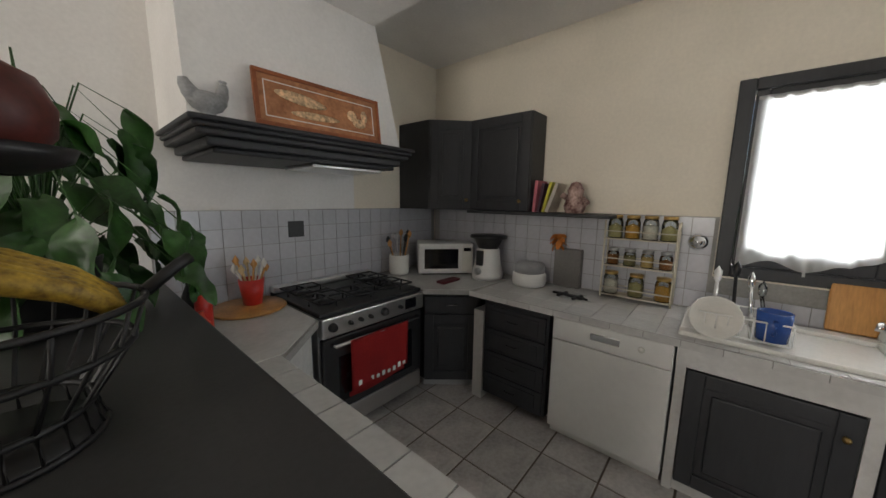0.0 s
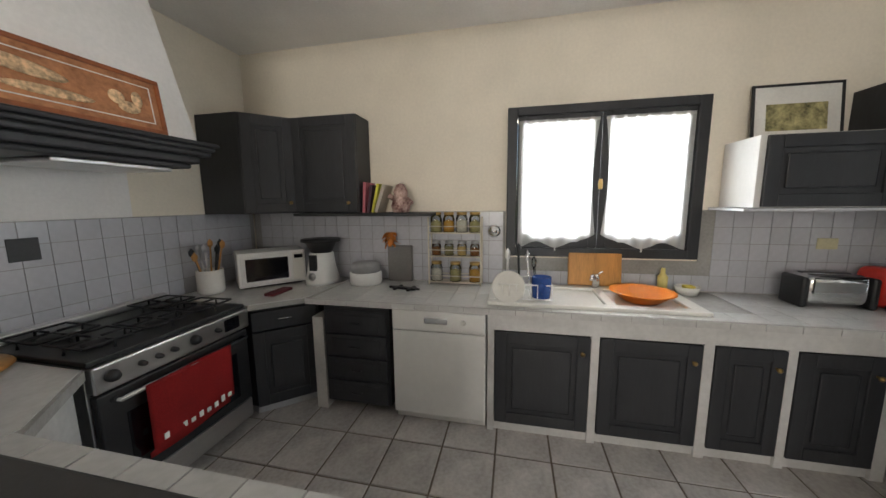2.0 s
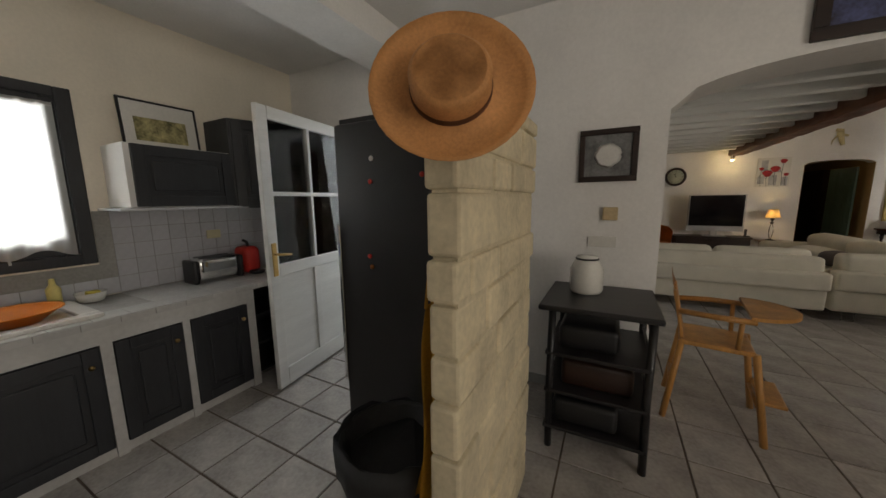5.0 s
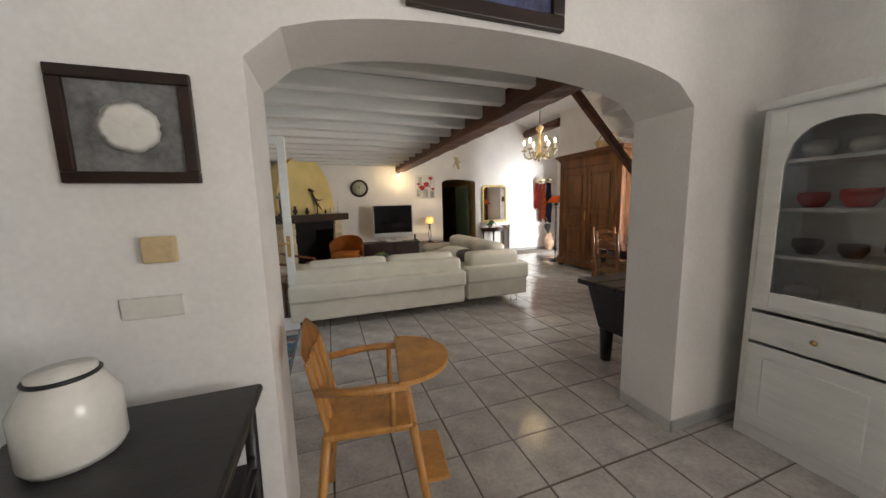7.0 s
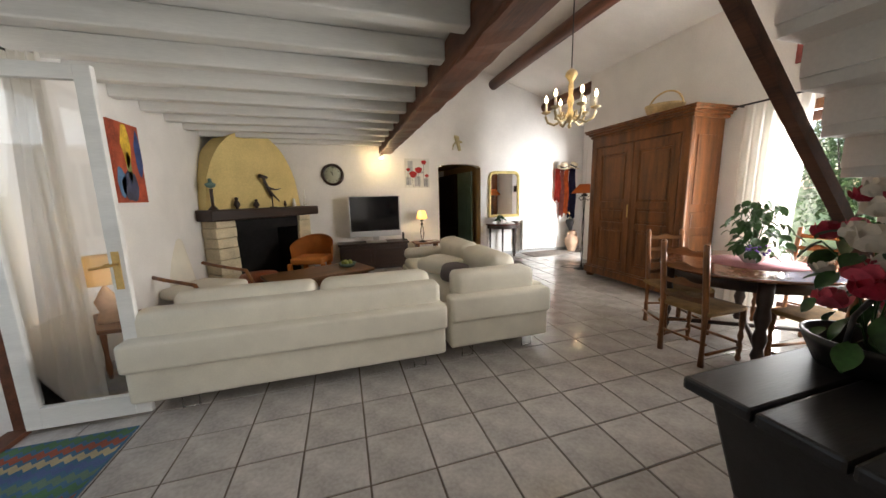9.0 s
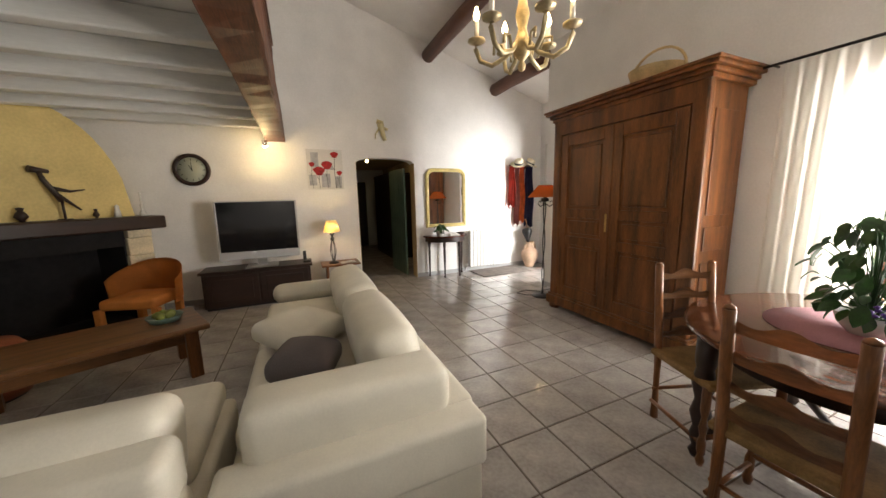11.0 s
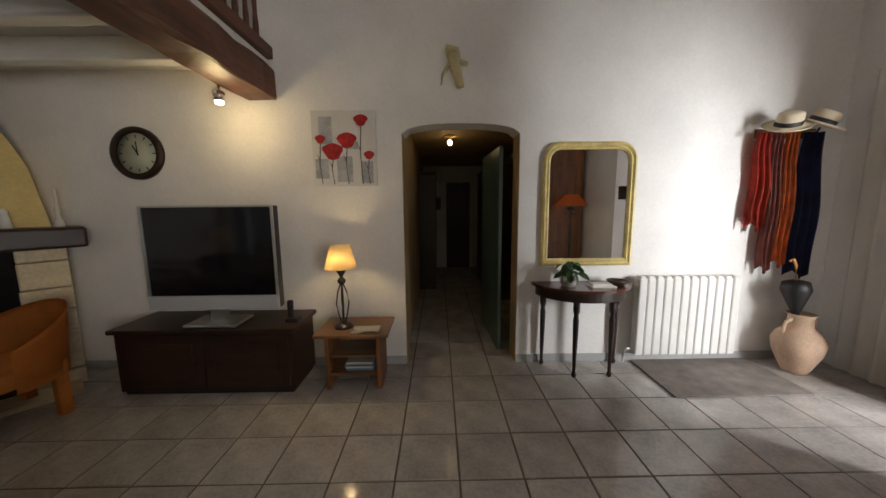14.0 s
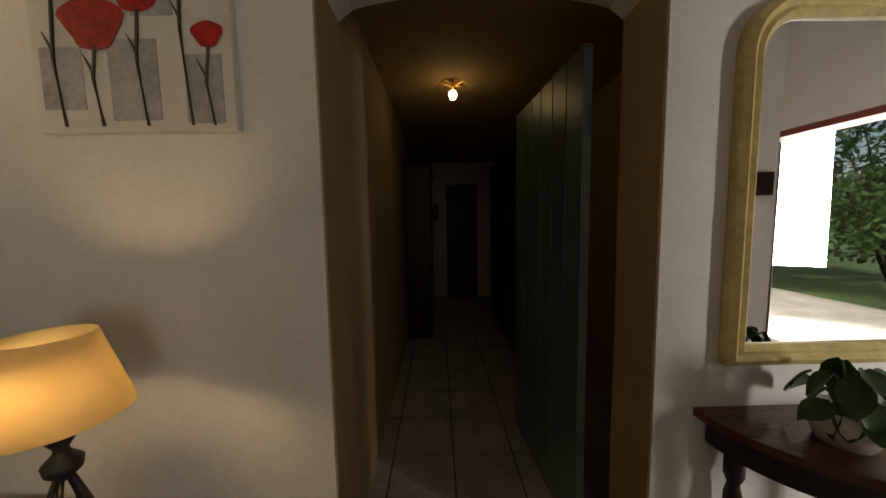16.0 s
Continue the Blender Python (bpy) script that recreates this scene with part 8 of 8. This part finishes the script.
    for k in range(5):
        lathe(b, [(0, 0), (0.08 - 0.008 * k, 0.004), (0, 0.02)], 9, Matrix.Translation((0.01 * (k % 2), 0, -0.04 * k)))
    part("leaves", b, mat("rust_dark", (0.05, 0.015, 0.012), 0.6), h)


bar_things()


def south_wall():
    c = thing("serving_cart", (0, 0, 0), "dark painted wooden shelf cart against the wall", "cart")
    b = B()
    box(b, 2.27, 0.40, 0.82, 2.85, 0.98, 0.85, 0.01)
    part("top", b, BLACKWOOD, c)
    for x in (2.31, 2.78):
        for y in (0.44, 0.93):
            b = B()
            tube(b, [(x, y, 0), (x + 0.005, y, 0.4), (x, y, 0.82)], 0.02, 8)
            part("post", b, BLACKWOOD, c)
    for z in (0.12, 0.34, 0.56):
        b = B()
        box(b, 2.30, 0.42, z, 2.81, 0.95, z + 0.02, 0.004)
        part("shelf", b, BLACKWOOD, c)
    b = B()
    for z in (0.40, 0.62, 0.74):
        tube(b, [(2.31, 0.44, z), (2.31, 0.93, z)], 0.008, 6)
    part("side_rail", b, BLACKWOOD, c)
    for x, y, z, s, m2 in ((2.60, 0.70, 0.58, 0.11, BLACK), (2.55, 0.68, 0.36, 0.13, DARKWOOD), (2.60, 0.72, 0.14, 0.12, BLACK)):
        b = B()
        soft_box(b, -s * 1.4, -s * 1.5, 0, s * 1.4, s * 1.5, s * 1.2, 0.03)
        one("storage_box", b, m2, "dark storage box on the cart shelf", "box", (x, y, z + 0.001), "boxes on the cart")
    j = thing("stoneware_jar", (2.64, 0.60, 0.85), "cream stoneware jar with a dark lid ring", "jar")
    b = B()
    lathe(b, [(0, 0), (0.085, 0), (0.095, 0.02), (0.095, 0.14), (0.07, 0.19), (0.06, 0.20), (0.06, 0.22), (0, 0.225)], 22)
    part("body", b, CERAMIC, j)
    b = B()
    tube(b, [(0.062 * math.cos(2 * math.pi * i / 20), 0.062 * math.sin(2 * math.pi * i / 20), 0.205) for i in range(21)], 0.006, 5)
    part("ring", b, BLACK, j)
    p = thing("rose_picture", (2.40, KS + 0.002, 1.52), "dark framed picture of a white rose", "picture")
    b = B()
    W, H = 0.34, 0.33
    for c4 in ((0, 0, W, 0.035), (0, H - 0.035, W, H), (0, 0.035, 0.035, H - 0.035), (W - 0.035, 0.035, W, H - 0.035)):
        box(b, c4[0], 0, c4[1], c4[2], 0.022, c4[3], 0.004)
    part("frame", b, DARKWOOD, p)
    b = B()
    box(b, 0.035, 0.003, 0.035, W - 0.035, 0.010, H - 0.035)
    part("print", b, mat("grey_print", (0.16, 0.16, 0.16), 0.5, vary=0.35, scale=10), p)
    b = B()
    for k in range(7):
        a = k * 0.9
        lathe(b, [(0, 0), (0.05, 0.0), (0.03, 0.003), (0, 0.004)], 12, Matrix.Translation((W / 2 + 0.032 * math.cos(a), 0.0105, H / 2 + 0.028 * math.sin(a))) @ Matrix.Rotation(math.radians(-90), 4, 'X'))
    part("white_rose", b, PAPER, p)
    b = B()
    box(b, 2.49, KS + 0.002, 1.27, 2.58, KS + 0.03, 1.355, 0.006)
    one("thermostat", b, mat("beige_plastic", (0.55, 0.42, 0.24), 0.45), "small beige wall thermostat box", "thermostat")
    b = B()
    box(b, 2.49, KS + 0.002, 1.09, 2.66, KS + 0.012, 1.16, 0.004)
    one("light_switch", b, CERAMIC, "triple white light switch plate", "switch")
    b = B()
    for c4 in ((0, 0, 0.7, 0.06), (0, 0.50, 0.7, 0.56), (0, 0.06, 0.06, 0.50), (0.64, 0.06, 0.7, 0.50)):
        box(b, c4[0], 0, c4[1], c4[2], 0.03, c4[3], 0.005)
    p = thing("large_picture", (1.0, KS + 0.002, 2.165), "dark framed red and blue picture above the arch", "picture")
    part("frame", b, DARKWOOD, p)
    b = B()
    box(b, 0.06, 0.003, 0.06, 0.64, 0.012, 0.50)
    part("print", b, mat("red_blue_print", (0.25, 0.05, 0.03), 0.5, vary=0.6, scale=6, second=(0.10, 0.12, 0.28)), p)
    # high chair
    h = thing("high_chair", move(1.90, 0.16, 0, 82), "honey pine wooden high chair with a tray", "high chair")
    for x, y in ((-0.19, -0.22), (0.19, -0.22), (-0.20, 0.24), (0.20, 0.24)):
        b = B()
        tube(b, [(x * 1.1, y * 1.05, 0), (x * 0.98, y * 0.9, 0.26), (x * 0.85, y * 0.75, 0.52)], 0.019, 10)
        part("leg", b, PINE, h)
    b = B()
    box(b, -0.18, -0.18, 0.50, 0.18, 0.18, 0.53, 0.01)
    part("seat", b, PINE, h)
    for x in (-0.135, -0.045, 0.045, 0.135):
        b = B()
        tilt = Matrix.Translation((x, -0.165, 0.53)) @ Matrix.Rotation(math.radians(11), 4, 'X')
        box(b, -0.019, -0.009, 0, 0.019, 0.009, 0.31, 0.005, tilt)
        part("back_slat", b, PINE, h)
    b = B()
    sheet(b, lambda u, v: Vector((-0.165 + 0.33 * u, -0.218 - 0.012 * math.sin(math.pi * u) - 0.02 * v, 0.825 + (0.055 + 0.085 * math.sin(math.pi * u) ** 1.5) * v)), 20, 4, 0.024)
    part("crest_rail", b, PINE, h)
    for s2 in (-1, 1):
        b = B()
        tube(b, [(s2 * 0.165, -0.19, 0.71), (s2 * 0.205, -0.02, 0.715), (s2 * 0.20, 0.16, 0.715)], 0.017, 10)
        part("arm", b, PINE, h)
        b = B()
        tube(b, [(s2 * 0.165, 0.10, 0.53), (s2 * 0.20, 0.10, 0.71)], 0.013, 8)
        part("arm_post", b, PINE, h)
    b = B()
    rim = [(0.235 * math.cos(math.pi * k / 20), 0.13 + 0.24 * math.sin(math.pi * k / 20)) for k in range(21)]
    prism(b, rim, 0.732, 0.752)
    bmesh.ops.bevel(b, geom=[e for e in b.edges if abs(e.verts[0].co.z - e.verts[1].co.z) < 1e-5], offset=0.006, segments=2, affect='EDGES', profile=0.5)
    part("tray", b, PINE, h, "half-round pine tray")
    b = B()
    box(b, -0.16, 0.22, 0.22, 0.16, 0.34, 0.24, 0.008)
    part("footrest", b, PINE, h)
    for y, z in ((-0.21, 0.2), (0.225, 0.18)):
        b = B()
        tube(b, [(-0.19, y, z), (0.19, y, z)], 0.012, 8)
        part("stretcher", b, PINE, h)
    # china cabinet
    c = thing("china_cabinet", move(-0.70, 1.60, 0, -90) @ Matrix.Diagonal((1, 1, 0.925, 1)), "white painted china cabinet with an arched glass door", "cabinet")
    W, D, H = 1.18, 0.42, 2.05
    b = B()
    box(b, 0, 0, 0, 0.03, D, H)
    box(b, W - 0.03, 0, 0, W, D, H)
    box(b, 0.03, 0, 0, W - 0.03, 0.02, H)
    box(b, 0.03, 0.02, 0.0, W - 0.03, D, 0.10)
    box(b, 0.03, 0.02, H - 0.03, W - 0.03, D, H)
    box(b, 0.03, 0.02, 0.86, W - 0.03, D, 0.89)
    part("carcass", b, WHITEWOOD, c)
    b = B()
    box(b, -0.03, 0, H, W + 0.03, D + 0.03, H + 0.05, 0.012)
    part("cornice", b, WHITEWOOD, c)
    for z in (1.18, 1.46, 1.74):
        b = B()
        box(b, 0.03, 0.02, z, W - 0.03, D - 0.05, z + 0.02)
        part("shelf", b, WHITEWOOD, c)
    for k in range(2):
        x0 = 0.03 + k * 0.56
        b = B()
        s2 = 0.075
        box(b, x0, D, 0.89, x0 + s2, D + 0.022, H - 0.02, 0.004)
        box(b, x0 + 0.555 - s2, D, 0.89, x0 + 0.555, D + 0.022, H - 0.02, 0.004)
        box(b, x0 + s2, D, 0.89, x0 + 0.555 - s2, D + 0.022, 0.98, 0.004)
        arch_fill(b, x0 + s2, x0 + 0.555 - s2, 1.72, 1.94, H - 0.02, D, D + 0.022, 14)
        d = part("glazed_door", b, WHITEWOOD, c)
        b = B()
        box(b, x0 + 0.07, D + 0.008, 0.97, x0 + 0.49, D + 0.012, 1.95)
        g = part("pane", b, GLASS, d)
        g.visible_shadow = False
        b = B()
        box(b, x0 + 0.002, D, 0.10, x0 + 0.553, D + 0.02, 0.64, 0.005)
        box(b, x0 + 0.08, D + 0.018, 0.18, x0 + 0.475, D + 0.026, 0.56, 0.006)
        part("lower_door", b, WHITEWOOD, c)
        b = B()
        box(b, x0 + 0.002, D, 0.66, x0 + 0.553, D + 0.02, 0.84, 0.005)
        dr = part("drawer", b, WHITEWOOD, c)
        b = B()
        lathe(b, [(0.008, 0), (0.016, 0.012), (0, 0.02)], 10, Matrix.Translation((x0 + 0.28, D + 0.02, 0.75)) @ Matrix.Rotation(math.radians(-90), 4, 'X'))
        part("knob", b, BRASS, dr)
    rnd = random.Random(22)
    for z, m2 in ((0.89, CERAMIC), (1.20, mat("dark_crockery", (0.06, 0.04, 0.04), 0.35)), (1.48, REDCLOTH), (1.76, CERAMIC)):
        for k in range(6):
            b = B()
            r = rnd.uniform(0.045, 0.075)
            lathe(b, [(0, 0), (r * 0.6, 0), (r, r * 0.7), (r * 0.95, r * 1.3), (r * 0.8, r * 1.3), (0, r * 0.4)], 14)
            one("crockery", b, m2, "piece of crockery on the cabinet shelf", "crockery", (-0.50, 0.56 + k * 0.17, z * 0.925 + 0.001), "crockery in the cabinet")


south_wall()


# ---- garden seen through the openings ----
def shrub(x, y, r, h, seed, m2, label):
    s = thing("garden_shrub", (x, y, -0.05), label, "shrub", "garden shrubs")
    rnd = random.Random(seed)
    b = B()
    for k in range(5):
        a = k * 1.26
        tube(b, [(0, 0, 0), (0.3 * r * math.cos(a), 0.3 * r * math.sin(a), h * 0.45), (0.6 * r * math.cos(a), 0.6 * r * math.sin(a), h * 0.8)], 0.04, 6, 0.01)
    part("branches", b, DARKWOOD, s)
    vs, fs = [], []
    for k in range(3200):
        while True:
            p = Vector((rnd.uniform(-1, 1), rnd.uniform(-1, 1), rnd.uniform(-1, 1)))
            if 0.35 < p.length < 1:
                break
        lump = 0.8 + 0.3 * math.sin(5 * p.x + seed) * math.cos(4 * p.y + 3 * p.z)
        c = Vector((p.x * r * lump, p.y * r * lump, h * 0.55 + p.z * h * 0.5 * lump))
        u = Vector((rnd.uniform(-1, 1), rnd.uniform(-1, 1), rnd.uniform(-1, 1))).normalized()
        v = u.cross(Vector((rnd.uniform(-1, 1), rnd.uniform(-1, 1), rnd.uniform(-1, 1)))).normalized()
        z = rnd.uniform(0.05, 0.11)
        i = len(vs)
        vs += [c - u * z, c + v * z * 0.45, c + u * z, c - v * z * 0.45]
        fs.append((i, i + 1, i + 2, i + 3))
    me = bpy.data.meshes.new("foliage")
    me.from_pydata(vs, [], fs)
    me.materials.append(m2)
    ob = new("foliage", me)
    ob.parent = s
    tagged(ob, kind="stuff")


for k, (x, y, r, h) in enumerate(((-9.5, -2.2, 1.3, 2.6), (-9.0, 0.3, 1.2, 1.6), (-10.5, -4.6, 1.5, 3.6), (-8.7, -6.6, 1.1, 1.5), (-11.5, -0.8, 1.8, 4.4), (-12, 2.2, 1.8, 3.2), (7.6, -4.4, 1.5, 3.4), (8.2, -2.2, 1.4, 2.6), (7.2, -6.5, 1.4, 3.8), (8.4, 0.2, 1.3, 3.0), (8.8, 2.4, 1.3, 2.0), (6.0, -5.2, 1.2, 2.4))):
    shrub(x, y, r, h, k, HEDGE, "leafy green garden shrub in the sun")


# ---- floor tiles ----
def floor_tiles():
    fl = bpy.data.objects["floor"]

    def lay(x0, x1, y0, y1, ox, oy, su, sv, single):
        g = 0.010
        b = B()
        box(b, g / 2, g / 2, -0.006, su - g / 2, sv - g / 2, 0.0, 0.0)
        top = [e for e in b.edges if all(abs(v.co.z) < 1e-6 for v in e.verts)]
        bmesh.ops.bevel(b, geom=top, offset=0.003, segments=1, affect='EDGES')
        me = solid("tile", b, TILE)
        vs, fs = [], []
        i = math.floor((x0 - ox) / su)
        while ox + i * su < x1:
            j = math.floor((y0 - oy) / sv)
            while oy + j * sv < y1:
                x, y = ox + i * su, oy + j * sv
                a0, a1, c0, c1 = max(x + g / 2, x0), min(x + su - g / 2, x1), max(y + g / 2, y0), min(y + sv - g / 2, y1)
                if a1 - a0 > 0.01 and c1 - c0 > 0.01:
                    if x >= x0 and x + su <= x1 and y >= y0 and y + sv <= y1 and single(x, y):
                        ob = new("tile", me)
                        ob.parent = fl
                        ob.location = (x, y, 0)
                    else:
                        n = len(vs)
                        vs.extend([(a0, c0, 0), (a1, c0, 0), (a1, c1, 0), (a0, c1, 0), (a0, c0, -0.006), (a1, c0, -0.006), (a1, c1, -0.006), (a0, c1, -0.006)])
                        fs.extend([(n, n + 1, n + 2, n + 3), (n, n + 4, n + 5, n + 1), (n + 1, n + 5, n + 6, n + 2), (n + 2, n + 6, n + 7, n + 3), (n + 3, n + 7, n + 4, n)])
                j += 1
            i += 1
        me2 = bpy.data.meshes.new("floor_tiles")
        me2.from_pydata(vs, [], fs)
        me2.materials.append(TILE)
        ob = new("floor_tiles", me2)
        ob.parent = fl
        tagged(ob, kind="stuff")
    lay(2.4, KE, KS + 0.0, KN, 4.71, 1.34, 0.335, 0.311, lambda x, y: 3.4 < x < 4.9 and y < 4.7)
    lay(-3.6, 2.4, KS, KN, 0.36, -2.104, 0.345, 0.352, lambda x, y: x > 0 and y < 2.6)
    lay(-4.75, LE, LS, KS, 0.36, -2.104, 0.345, 0.352, lambda x, y: -2.6 < x < 2.4)
    lay(-2.55, -0.93, -11.6, LS, 0.36, -2.104, 0.345, 0.352, lambda x, y: False)


floor_tiles()
